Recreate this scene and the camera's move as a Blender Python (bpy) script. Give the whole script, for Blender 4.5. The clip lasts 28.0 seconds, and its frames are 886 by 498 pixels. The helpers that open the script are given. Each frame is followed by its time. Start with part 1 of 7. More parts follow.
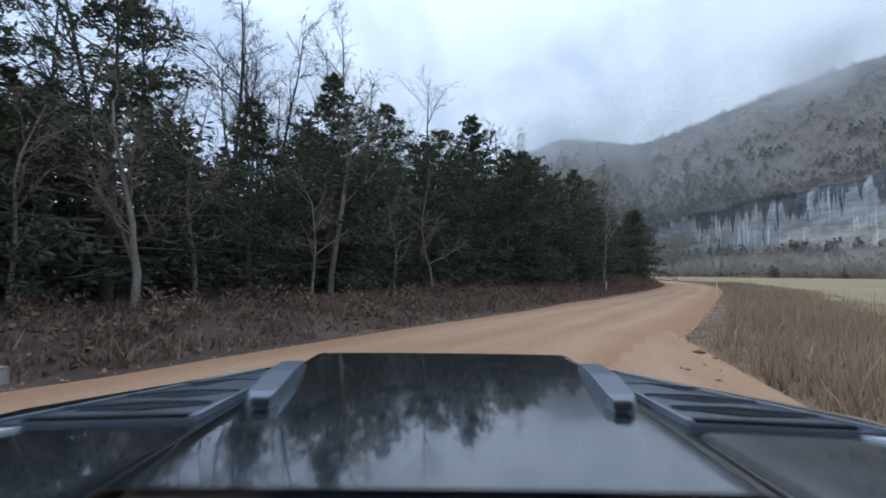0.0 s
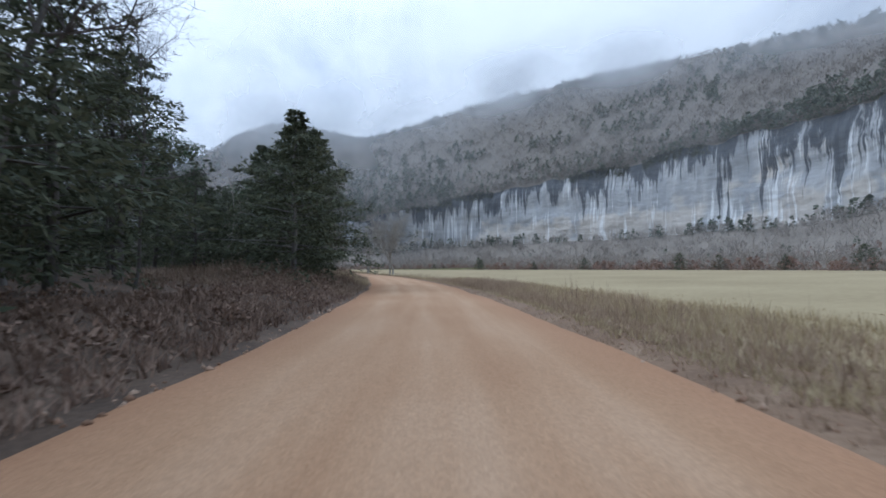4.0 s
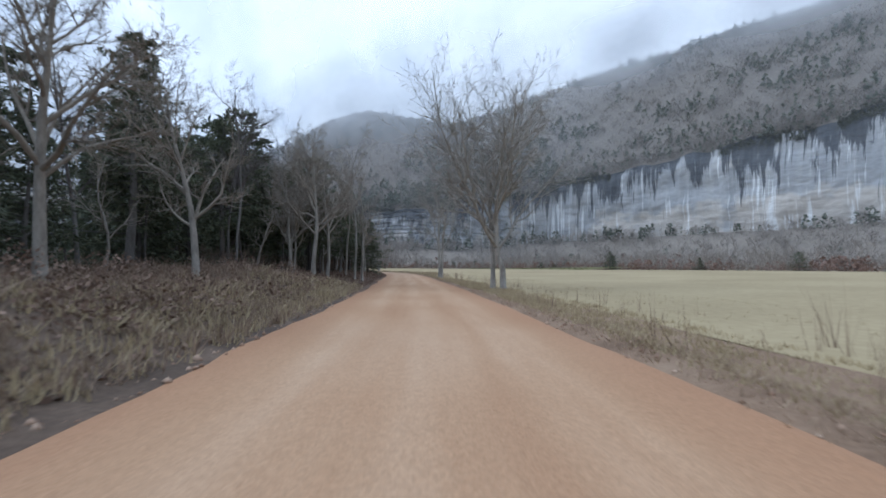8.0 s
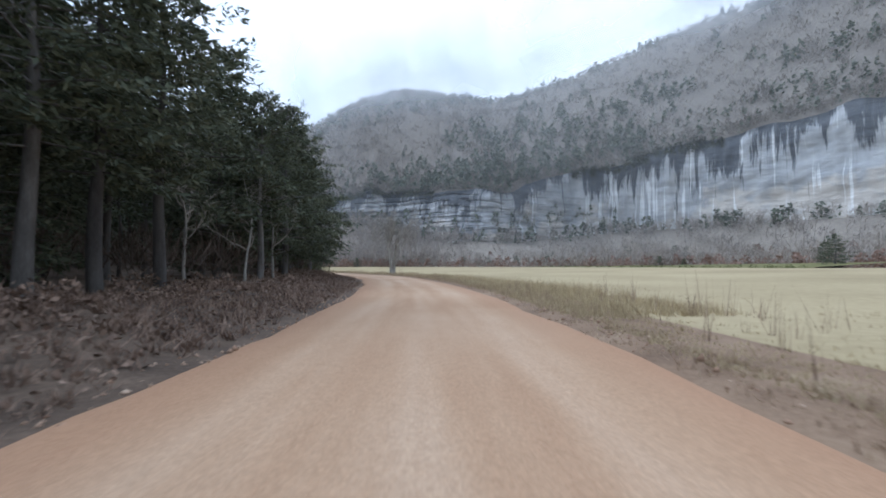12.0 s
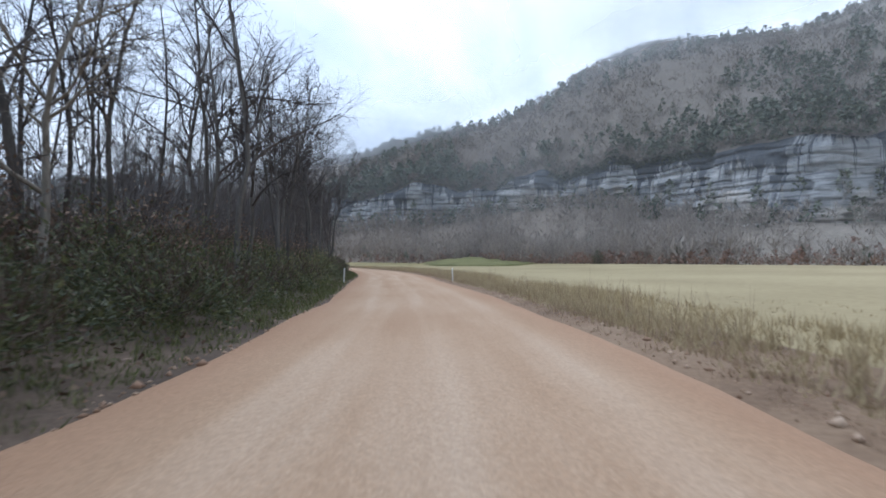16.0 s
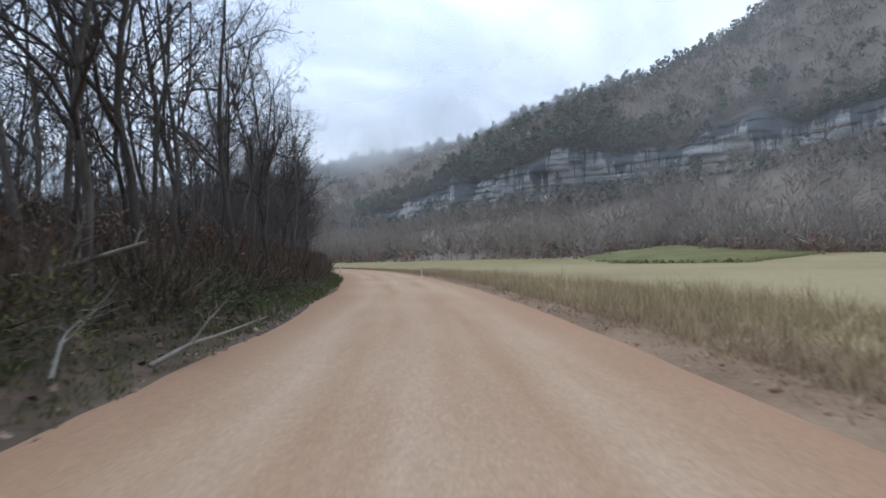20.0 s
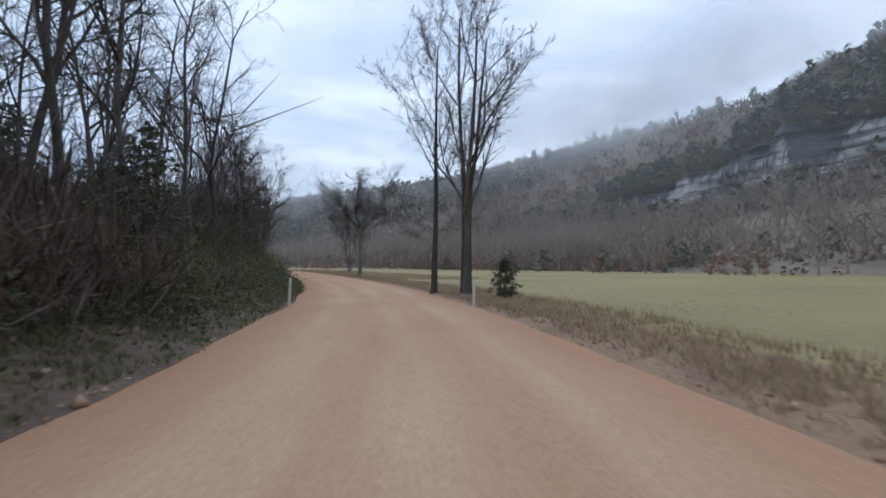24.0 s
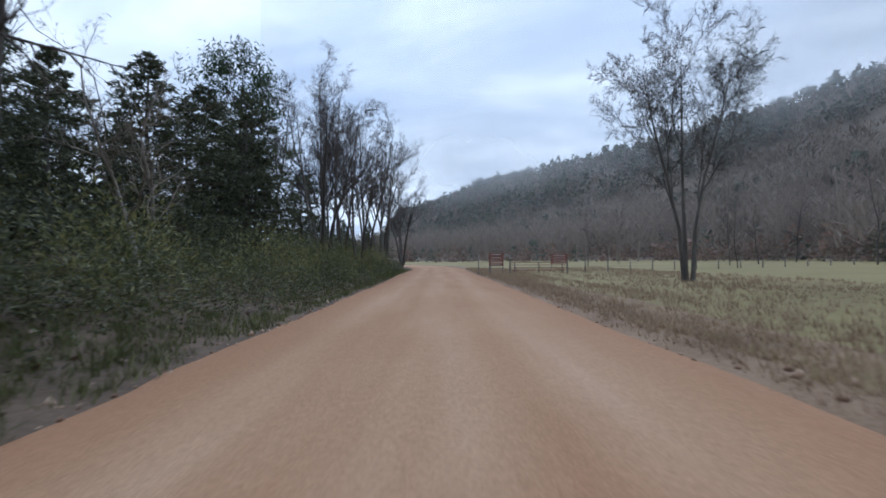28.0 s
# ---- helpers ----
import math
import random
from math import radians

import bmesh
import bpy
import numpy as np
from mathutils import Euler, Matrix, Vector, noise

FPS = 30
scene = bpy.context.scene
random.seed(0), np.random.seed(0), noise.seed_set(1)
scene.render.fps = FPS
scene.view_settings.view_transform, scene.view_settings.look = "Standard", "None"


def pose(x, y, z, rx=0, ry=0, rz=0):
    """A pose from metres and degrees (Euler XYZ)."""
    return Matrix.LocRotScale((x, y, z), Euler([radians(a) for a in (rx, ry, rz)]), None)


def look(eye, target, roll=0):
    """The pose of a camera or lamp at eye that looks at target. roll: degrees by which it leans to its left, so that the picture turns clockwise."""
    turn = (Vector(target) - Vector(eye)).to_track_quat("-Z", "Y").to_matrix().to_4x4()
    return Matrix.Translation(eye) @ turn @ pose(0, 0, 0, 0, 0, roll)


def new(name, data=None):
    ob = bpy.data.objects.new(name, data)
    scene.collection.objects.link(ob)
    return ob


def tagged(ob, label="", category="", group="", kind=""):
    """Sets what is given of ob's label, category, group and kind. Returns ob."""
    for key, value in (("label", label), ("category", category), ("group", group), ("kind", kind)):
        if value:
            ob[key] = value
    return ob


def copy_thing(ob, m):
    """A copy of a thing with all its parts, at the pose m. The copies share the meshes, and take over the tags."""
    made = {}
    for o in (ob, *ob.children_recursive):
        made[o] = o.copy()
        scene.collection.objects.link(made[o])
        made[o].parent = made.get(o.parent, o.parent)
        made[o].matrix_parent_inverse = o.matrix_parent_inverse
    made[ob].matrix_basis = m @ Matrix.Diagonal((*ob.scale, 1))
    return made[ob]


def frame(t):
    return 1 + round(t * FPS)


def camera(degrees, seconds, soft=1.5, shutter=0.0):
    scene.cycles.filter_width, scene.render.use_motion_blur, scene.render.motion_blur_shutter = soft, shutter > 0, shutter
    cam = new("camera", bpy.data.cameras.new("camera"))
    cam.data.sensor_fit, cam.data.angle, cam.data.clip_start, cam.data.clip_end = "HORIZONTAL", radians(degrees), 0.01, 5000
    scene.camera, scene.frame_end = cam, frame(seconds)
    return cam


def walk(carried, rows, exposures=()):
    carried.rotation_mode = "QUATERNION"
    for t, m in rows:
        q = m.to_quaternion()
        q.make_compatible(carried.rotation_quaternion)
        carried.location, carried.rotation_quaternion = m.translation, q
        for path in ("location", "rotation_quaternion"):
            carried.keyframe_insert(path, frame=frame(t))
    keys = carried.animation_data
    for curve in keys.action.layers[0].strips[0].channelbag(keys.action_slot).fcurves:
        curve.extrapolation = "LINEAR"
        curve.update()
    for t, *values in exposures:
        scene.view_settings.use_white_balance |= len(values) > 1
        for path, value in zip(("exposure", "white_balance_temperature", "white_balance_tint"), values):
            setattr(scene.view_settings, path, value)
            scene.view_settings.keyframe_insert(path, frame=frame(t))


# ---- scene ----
# ---------------------------------------------------------------- camera
cam = camera(83.83, 28.0, soft=1.7, shutter=0.1)
PATH = [
    (0.0, -0.00, 0.00, 1.64, 92.88, -0.57, 29.77),
    (0.5, -1.54, 2.98, 1.62, 92.39, -0.04, 22.86),
    (1.0, -2.96, 6.72, 1.61, 91.97, 0.01, 16.63),
    (1.5, -4.00, 11.62, 1.60, 92.20, 0.10, 5.34),
    (2.0, -4.37, 18.45, 1.59, 91.93, 1.26, -0.17),
    (2.5, -4.32, 25.73, 1.56, 91.94, 1.58, -1.90),
    (3.0, -4.17, 33.85, 1.58, 92.13, 0.00, -2.37),
    (3.5, -4.00, 43.08, 1.60, 92.24, 0.00, -2.00),
    (4.0, -3.91, 53.67, 1.61, 92.32, 0.00, -1.13),
    (4.5, -4.02, 64.52, 1.64, 92.41, 0.09, -0.00),
    (5.0, -4.26, 75.66, 1.61, 92.26, 0.11, 1.24),
    (5.5, -4.87, 86.80, 1.56, 91.99, 0.24, 3.16),
    (6.0, -5.86, 98.00, 1.60, 92.02, 0.04, 4.78),
    (6.5, -7.15, 109.14, 1.62, 92.00, -0.02, 6.28),
    (7.0, -8.73, 120.18, 1.64, 92.12, -0.00, 7.86),
    (7.5, -10.53, 131.35, 1.61, 92.21, -0.37, 8.60),
    (8.0, -12.54, 142.92, 1.60, 92.20, -0.27, 9.47),
    (8.5, -14.93, 154.78, 1.59, 92.22, -0.18, 11.33),
    (9.0, -17.72, 166.64, 1.54, 92.26, -0.33, 12.79),
    (9.5, -20.60, 178.73, 1.53, 92.16, -0.47, 12.90),
    (10.0, -23.70, 191.04, 1.50, 92.02, -0.45, 13.14),
    (10.5, -26.92, 203.65, 1.47, 91.82, 0.41, 13.49),
    (11.0, -30.12, 215.88, 1.49, 91.51, 0.03, 13.60),
    (11.5, -33.30, 228.06, 1.54, 91.58, 0.59, 13.55),
    (12.0, -36.55, 240.10, 1.57, 91.98, 0.00, 14.41),
    (12.5, -40.00, 251.91, 1.58, 92.21, 0.00, 15.92),
    (13.0, -43.74, 263.44, 1.58, 92.40, 0.00, 17.88),
    (13.5, -47.84, 274.61, 1.57, 92.64, 0.36, 20.19),
    (14.0, -52.30, 285.37, 1.57, 92.60, 0.76, 22.81),
    (14.5, -57.19, 295.65, 1.60, 92.54, -0.06, 26.37),
    (15.0, -62.56, 305.27, 1.62, 92.31, -0.20, 30.30),
    (15.5, -68.56, 314.00, 1.61, 91.89, 0.18, 36.52),
    (16.0, -75.11, 321.82, 1.60, 91.49, -0.23, 41.27),
    (16.5, -81.86, 329.08, 1.60, 91.47, 0.11, 42.69),
    (17.0, -88.82, 335.89, 1.61, 91.53, 0.50, 46.42),
    (17.5, -96.03, 342.28, 1.58, 91.61, -0.28, 48.43),
    (18.0, -103.37, 348.62, 1.59, 91.57, -0.63, 47.92),
    (18.5, -110.98, 355.20, 1.59, 91.77, -1.07, 48.32),
    (19.0, -119.11, 362.07, 1.59, 92.09, -0.31, 49.29),
    (19.5, -128.06, 368.93, 1.59, 91.71, -0.02, 53.33),
    (20.0, -137.75, 375.46, 1.58, 91.18, 1.33, 56.46),
    (20.5, -148.03, 381.57, 1.58, 91.16, 1.42, 59.62),
    (21.0, -158.89, 387.27, 1.59, 91.41, 0.50, 62.75),
    (21.5, -170.15, 392.48, 1.59, 91.36, 0.18, 65.73),
    (22.0, -181.69, 397.15, 1.59, 91.85, 0.00, 68.12),
    (22.5, -193.40, 401.33, 1.60, 92.12, 0.00, 70.48),
    (23.0, -205.25, 404.96, 1.59, 92.30, 0.00, 73.34),
    (23.5, -217.22, 407.87, 1.59, 92.47, -0.22, 77.22),
    (24.0, -229.27, 409.74, 1.56, 92.13, -0.69, 82.58),
    (24.5, -241.47, 410.26, 1.57, 92.09, -0.09, 89.29),
    (25.0, -253.70, 409.64, 1.57, 91.81, 0.76, 93.80),
    (25.5, -265.95, 408.12, 1.60, 92.09, 0.36, 96.78),
    (26.0, -278.03, 406.13, 1.60, 92.48, 1.06, 98.31),
    (26.5, -290.01, 403.75, 1.55, 92.61, 0.01, 100.22),
    (27.0, -301.65, 401.26, 1.57, 92.08, -0.09, 101.83),
    (27.5, -312.97, 398.60, 1.55, 91.53, -0.54, 102.55),
    (28.0, -324.20, 395.73, 1.49, 91.16, 0.55, 104.21),
]
walk(cam, [(r[0], pose(*r[1:])) for r in PATH],
     exposures=[(0.0, -0.34, 5100, 8), (2.0, -0.2, 5100, 8), (5.0, -0.2, 5100, 8), (7.0, -0.3, 5100, 8), (9.0, 0.16, 5100, 8), (11.0, 0.24, 5150, 8), (14.0, 0.33, 5150, 8), (16.0, 0.17, 5250, 8), (20.0, 0.04, 5350, 8), (25.0, -0.18, 5300, 8), (28.0, -0.24, 5150, 8)])

# ---------------------------------------------------------------- light
world = bpy.data.worlds.new("overcast_sky")
scene.world = world
world.use_nodes = True
wn, wl = world.node_tree.nodes, world.node_tree.links
wn.clear()


def wnode(kind, **inputs):
    n = wn.new(kind)
    for k, v in inputs.items():
        n.inputs[k.replace("_", " ")].default_value = v
    return n


sky = wn.new("ShaderNodeTexSky")
sky.sky_type, sky.sun_disc = "NISHITA", False
sky.sun_elevation, sky.sun_rotation = radians(42), radians(-77)
coord = wn.new("ShaderNodeTexCoord")
sep = wn.new("ShaderNodeSeparateXYZ")
wl.new(coord.outputs["Generated"], sep.inputs[0])
lift = wn.new("ShaderNodeMath")
lift.operation, lift.inputs[1].default_value = "ADD", 0.22
wl.new(sep.outputs["Z"], lift.inputs[0])
clampz = wn.new("ShaderNodeMath")
clampz.operation, clampz.inputs[1].default_value = "MAXIMUM", 0.1
wl.new(lift.outputs[0], clampz.inputs[0])
div = wn.new("ShaderNodeVectorMath")
div.operation = "DIVIDE"
comb = wn.new("ShaderNodeCombineXYZ")
for k in ("X", "Y", "Z"):
    wl.new(clampz.outputs[0], comb.inputs[k])
wl.new(coord.outputs["Generated"], div.inputs[0])
wl.new(comb.outputs[0], div.inputs[1])
big = wnode("ShaderNodeTexNoise", Scale=0.75, Detail=5.0, Roughness=0.5, Distortion=0.3)
wl.new(div.outputs[0], big.inputs["Vector"])
cloud = wn.new("ShaderNodeValToRGB")
e = cloud.color_ramp.elements
e[0].position, e[0].color = 0.38, (0.62, 0.675, 0.77, 1)
e[1].position, e[1].color = 0.57, (1.2, 1.19, 1.17, 1)
m = cloud.color_ramp.elements.new(0.47)
m.color = (0.82, 0.85, 0.895, 1)
wisp = wnode("ShaderNodeTexNoise", Scale=2.1, Detail=6.0, Roughness=0.55, Distortion=0.6)
drawn = wn.new("ShaderNodeMapping")
drawn.inputs["Rotation"].default_value, drawn.inputs["Scale"].default_value = (0, 0, radians(35)), (1.0, 0.4, 1.0)
wl.new(div.outputs[0], drawn.inputs["Vector"])
wl.new(drawn.outputs[0], wisp.inputs["Vector"])
blend = wn.new("ShaderNodeMix")
blend.inputs["Factor"].default_value = 0.42
wl.new(big.outputs["Fac"], blend.inputs[2])
wl.new(wisp.outputs["Fac"], blend.inputs[3])
wl.new(blend.outputs[0], cloud.inputs["Fac"])
mix = wn.new("ShaderNodeMixRGB")
mix.inputs["Fac"].default_value = 0.93
dim = wn.new("ShaderNodeMixRGB")
dim.blend_type, dim.inputs["Fac"].default_value = "MULTIPLY", 1.0
dim.inputs["Color2"].default_value = (0.1, 0.1, 0.1, 1)
wl.new(sky.outputs["Color"], dim.inputs["Color1"])
wl.new(dim.outputs[0], mix.inputs["Color1"])
wl.new(cloud.outputs["Color"], mix.inputs["Color2"])
bg = wnode("ShaderNodeBackground", Strength=1.0)
# a closed cloud deck is brightest overhead
high = wn.new("ShaderNodeMath")
high.operation, high.inputs[1].default_value, high.inputs[2].default_value = "MULTIPLY_ADD", 0.85, 0.79
wl.new(sep.outputs["Z"], high.inputs[0])
deck = wn.new("ShaderNodeClamp")
deck.inputs["Min"].default_value, deck.inputs["Max"].default_value = 0.95, 1.65
wl.new(high.outputs[0], deck.inputs["Value"])
lit = wn.new("ShaderNodeVectorMath")
lit.operation = "SCALE"
wl.new(mix.outputs[0], lit.inputs[0])
# the deck thins towards the western, sunward sky
west = wn.new("ShaderNodeMath")
west.operation, west.inputs[1].default_value, west.inputs[2].default_value = "MULTIPLY_ADD", -0.24, 0.91
wl.new(sep.outputs["X"], west.inputs[0])
thin = wn.new("ShaderNodeMath")
thin.operation = "MULTIPLY"
wl.new(west.outputs[0], thin.inputs[0])
wl.new(deck.outputs[0], thin.inputs[1])
wl.new(thin.outputs[0], lit.inputs["Scale"])
wl.new(lit.outputs[0], bg.inputs["Color"])
wout = wn.new("ShaderNodeOutputWorld")
wl.new(bg.outputs[0], wout.inputs["Surface"])

sun_data = bpy.data.lights.new("sun", "SUN")
sun_data.energy, sun_data.angle, sun_data.color = 1.2, radians(40), (1.0, 0.97, 0.93)
sun = new("sun", sun_data)
sun.matrix_world = look((0, 0, 300), (150, 35, 160))


# ---------------------------------------------------------------- materials
def material(name, ramp, scale=3.0, fine=30.0, rough=0.9, bump=0.3, bump_scale=None, island=0.0, stretch=(1, 1, 1),
             metallic=0.0, coat=0.0, coords="Object", translucent=0.0, mix_fine=0.35, per_object=0.0):
    """A noise-driven surface: a colour ramp over coarse and fine noise, with bump and optional change from piece to piece."""
    mat = bpy.data.materials.new(name)
    mat.use_nodes = True
    n, l = mat.node_tree.nodes, mat.node_tree.links
    p = n["Principled BSDF"]
    tc = n.new("ShaderNodeTexCoord")
    mp = n.new("ShaderNodeMapping")
    mp.inputs["Scale"].default_value = stretch
    if coords == "World":
        geo = n.new("ShaderNodeNewGeometry")
        l.new(geo.outputs["Position"], mp.inputs["Vector"])
    else:
        l.new(tc.outputs[coords], mp.inputs["Vector"])
    a = n.new("ShaderNodeTexNoise")
    a.inputs["Scale"].default_value, a.inputs["Detail"].default_value = scale, 6.0
    b = n.new("ShaderNodeTexNoise")
    b.inputs["Scale"].default_value, b.inputs["Detail"].default_value = fine, 4.0
    for q in (a, b):
        l.new(mp.outputs[0], q.inputs["Vector"])
    mx = n.new("ShaderNodeMix")
    mx.inputs["Factor"].default_value = mix_fine
    l.new(a.outputs["Fac"], mx.inputs[2])
    l.new(b.outputs["Fac"], mx.inputs[3])
    fac = mx.outputs[0]
    if island or per_object:
        if island:
            g = n.new("ShaderNodeNewGeometry")
            src = g.outputs["Random Per Island"]
        else:
            g = n.new("ShaderNodeObjectInfo")
            src = g.outputs["Random"]
        mx2 = n.new("ShaderNodeMix")
        mx2.inputs["Factor"].default_value = island or per_object
        l.new(fac, mx2.inputs[2])
        l.new(src, mx2.inputs[3])
        fac = mx2.outputs[0]
    r = n.new("ShaderNodeValToRGB")
    els = r.color_ramp.elements
    els[0].position, els[0].color = ramp[0][0], (*ramp[0][1], 1)
    els[1].position, els[1].color = ramp[-1][0], (*ramp[-1][1], 1)
    for pos, col in ramp[1:-1]:
        els.new(pos).color = (*col, 1)
    l.new(fac, r.inputs["Fac"])
    l.new(r.outputs["Color"], p.inputs["Base Color"])
    p.inputs["Roughness"].default_value, p.inputs["Metallic"].default_value = rough, metallic
    p.inputs["Coat Weight"].default_value = coat
    if rough > 0.6:
        p.inputs["Specular IOR Level"].default_value = 0.25
    if translucent:      # thin blades and leaves let light through
        tl = n.new("ShaderNodeBsdfTranslucent")
        l.new(r.outputs["Color"], tl.inputs["Color"])
        ms = n.new("ShaderNodeMixShader")
        ms.inputs["Fac"].default_value = translucent
        l.new(p.outputs[0], ms.inputs[1])
        l.new(tl.outputs[0], ms.inputs[2])
        l.new(ms.outputs[0], n["Material Output"].inputs["Surface"])
    if bump:
        bn = n.new("ShaderNodeBump")
        bn.inputs["Strength"].default_value = bump
        bn.inputs["Distance"].default_value = bump_scale or 0.5 / fine
        l.new(fac if not (island or per_object) else mx.outputs[0], bn.inputs["Height"])
        l.new(bn.outputs[0], p.inputs["Normal"])
    return mat


M = {}
M["soil"] = material("forest_floor", [(0.3, (0.045, 0.032, 0.023)), (0.5, (0.1, 0.07, 0.048)), (0.7, (0.18, 0.128, 0.09))], 0.6, 9.0, bump=0.8, bump_scale=0.1, coords="World")
M["verge"] = material("dry_verge", [(0.3, (0.13, 0.082, 0.05)), (0.5, (0.225, 0.148, 0.092)), (0.7, (0.31, 0.222, 0.145))], 0.5, 11.0, bump=0.7, bump_scale=0.08, coords="World")
M["field"] = material("winter_field", [(0.3, (0.255, 0.198, 0.104)), (0.5, (0.345, 0.272, 0.15)), (0.72, (0.435, 0.35, 0.202))], 0.06, 2.2, bump=0.4, bump_scale=0.05, coords="World", mix_fine=0.42)
M["hill"] = material("wooded_hillside_ground", [(0.3, (0.13, 0.112, 0.093)), (0.5, (0.167, 0.145, 0.12)), (0.7, (0.203, 0.178, 0.148))], 0.03, 0.35, bump=0.9, bump_scale=1.5, coords="World", mix_fine=0.5)
def towards_west(mat, colour, x0, x1):
    """The cover changes along the valley: its colour is multiplied by colour west of x1, not at all east of x0."""
    n, l = mat.node_tree.nodes, mat.node_tree.links
    p = n["Principled BSDF"]
    plain = p.inputs["Base Color"].links[0].from_socket
    geo, sp, mr, q = n.new("ShaderNodeNewGeometry"), n.new("ShaderNodeSeparateXYZ"), n.new("ShaderNodeMapRange"), n.new("ShaderNodeMixRGB")
    l.new(geo.outputs["Position"], sp.inputs[0])
    l.new(sp.outputs["X"], mr.inputs["Value"])
    mr.inputs["From Min"].default_value, mr.inputs["From Max"].default_value = x0, x1
    q.blend_type = "MULTIPLY"
    q.inputs["Color2"].default_value = (*colour, 1)
    l.new(mr.outputs[0], q.inputs["Fac"])
    for k in list(plain.links):
        l.new(q.outputs[0], k.to_socket)
    l.new(plain, q.inputs["Color1"])


towards_west(M["field"], (0.68, 0.70, 0.55), -60, -250)
M["talus"] = material("rubble_slope_ground", [(0.3, (0.165, 0.14, 0.113)), (0.5, (0.235, 0.203, 0.166)), (0.7, (0.31, 0.27, 0.223))], 0.04, 0.5, bump=0.9, bump_scale=1.2, coords="World", mix_fine=0.5)
M["bark"] = material("grey_bark", [(0.3, (0.05, 0.044, 0.04)), (0.5, (0.105, 0.095, 0.085)), (0.72, (0.21, 0.195, 0.178))], 3.0, 22.0, bump=0.6, stretch=(1, 1, 0.25), per_object=0.3)
M["pale_bark"] = material("pale_bark", [(0.3, (0.14, 0.125, 0.105)), (0.5, (0.27, 0.245, 0.21)), (0.72, (0.42, 0.39, 0.34))], 3.0, 20.0, bump=0.5, stretch=(1, 1, 0.3))
M["twig"] = material("bare_twigs", [(0.3, (0.062, 0.053, 0.05)), (0.7, (0.135, 0.118, 0.11))], 2.0, 10.0, bump=0, per_object=0.4)
M["pale_twig"] = material("pale_twigs", [(0.3, (0.17, 0.145, 0.115)), (0.7, (0.33, 0.29, 0.235))], 2.0, 10.0, bump=0)
M["cedar"] = material("cedar_foliage", [(0.2, (0.04, 0.047, 0.03)), (0.5, (0.09, 0.101, 0.062)), (0.8, (0.16, 0.164, 0.1))], 0.7, 6.0, rough=0.75, bump=0, island=0.5, translucent=0.22)
M["pine"] = material("pine_needles", [(0.2, (0.02, 0.038, 0.016)), (0.5, (0.05, 0.085, 0.035)), (0.8, (0.1, 0.14, 0.06))], 0.7, 6.0, rough=0.7, bump=0, island=0.5)
M["shrub"] = material("evergreen_shrub_leaves", [(0.15, (0.03, 0.038, 0.018)), (0.5, (0.078, 0.088, 0.038)), (0.8, (0.19, 0.19, 0.08))], 0.35, 3.0, rough=0.6, bump=0, island=0.5, coords="World", translucent=0.25)
M["brown_twig"] = material("brown_sapling_twigs", [(0.3, (0.075, 0.055, 0.042)), (0.7, (0.16, 0.12, 0.092))], 0.3, 6.0, bump=0, island=0.4, coords="World")
M["dun"] = material("dun_winter_grass", [(0.15, (0.19, 0.13, 0.088)), (0.5, (0.36, 0.265, 0.178)), (0.85, (0.52, 0.41, 0.285))], 0.25, 4.0, bump=0, island=0.5, coords="World", translucent=0.3)
M["cane"] = material("yellow_green_cane", [(0.15, (0.1, 0.11, 0.04)), (0.5, (0.2, 0.2, 0.07)), (0.85, (0.34, 0.32, 0.13))], 0.5, 5.0, rough=0.6, bump=0, island=0.5, coords="World", translucent=0.3)
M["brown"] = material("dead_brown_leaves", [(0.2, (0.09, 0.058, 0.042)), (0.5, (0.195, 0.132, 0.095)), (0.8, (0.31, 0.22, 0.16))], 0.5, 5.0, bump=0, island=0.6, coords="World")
M["straw"] = material("dry_grass", [(0.15, (0.23, 0.175, 0.1)), (0.5, (0.42, 0.335, 0.195)), (0.85, (0.6, 0.5, 0.32))], 0.25, 4.0, bump=0, island=0.5, coords="World", translucent=0.3)
M["russet"] = material("russet_brush", [(0.15, (0.13, 0.088, 0.062)), (0.5, (0.27, 0.195, 0.138)), (0.85, (0.43, 0.335, 0.235))], 0.25, 4.0, bump=0, island=0.55, coords="World", translucent=0.25)
M["greengrass"] = material("verge_green_grass", [(0.15, (0.06, 0.065, 0.025)), (0.5, (0.12, 0.13, 0.052)), (0.85, (0.23, 0.225, 0.1))], 0.25, 4.0, bump=0, island=0.55, coords="World", translucent=0.25)
M["far_twig"] = material("far_bare_trees", [(0.1, (0.22, 0.19, 0.162)), (0.5, (0.3, 0.264, 0.228)), (0.9, (0.385, 0.345, 0.303))], 0.05, 1.0, bump=0, island=0.5, coords="World", translucent=0.25)
M["hill_twig"] = material("hillside_bare_trees", [(0.1, (0.172, 0.15, 0.127)), (0.5, (0.2, 0.175, 0.149)), (0.9, (0.228, 0.2, 0.171))], 0.02, 0.25, bump=0, island=0.15, coords="World", translucent=0.2)
M["far_green"] = material("far_evergreens", [(0.1, (0.105, 0.115, 0.084)), (0.5, (0.13, 0.141, 0.104)), (0.9, (0.158, 0.168, 0.126))], 0.05, 1.0, bump=0, island=0.4, coords="World")
M["rim_green"] = material("rim_evergreens", [(0.1, (0.045, 0.05, 0.034)), (0.5, (0.075, 0.08, 0.054)), (0.9, (0.115, 0.115, 0.08))], 0.05, 1.0, bump=0, island=0.5, coords="World")
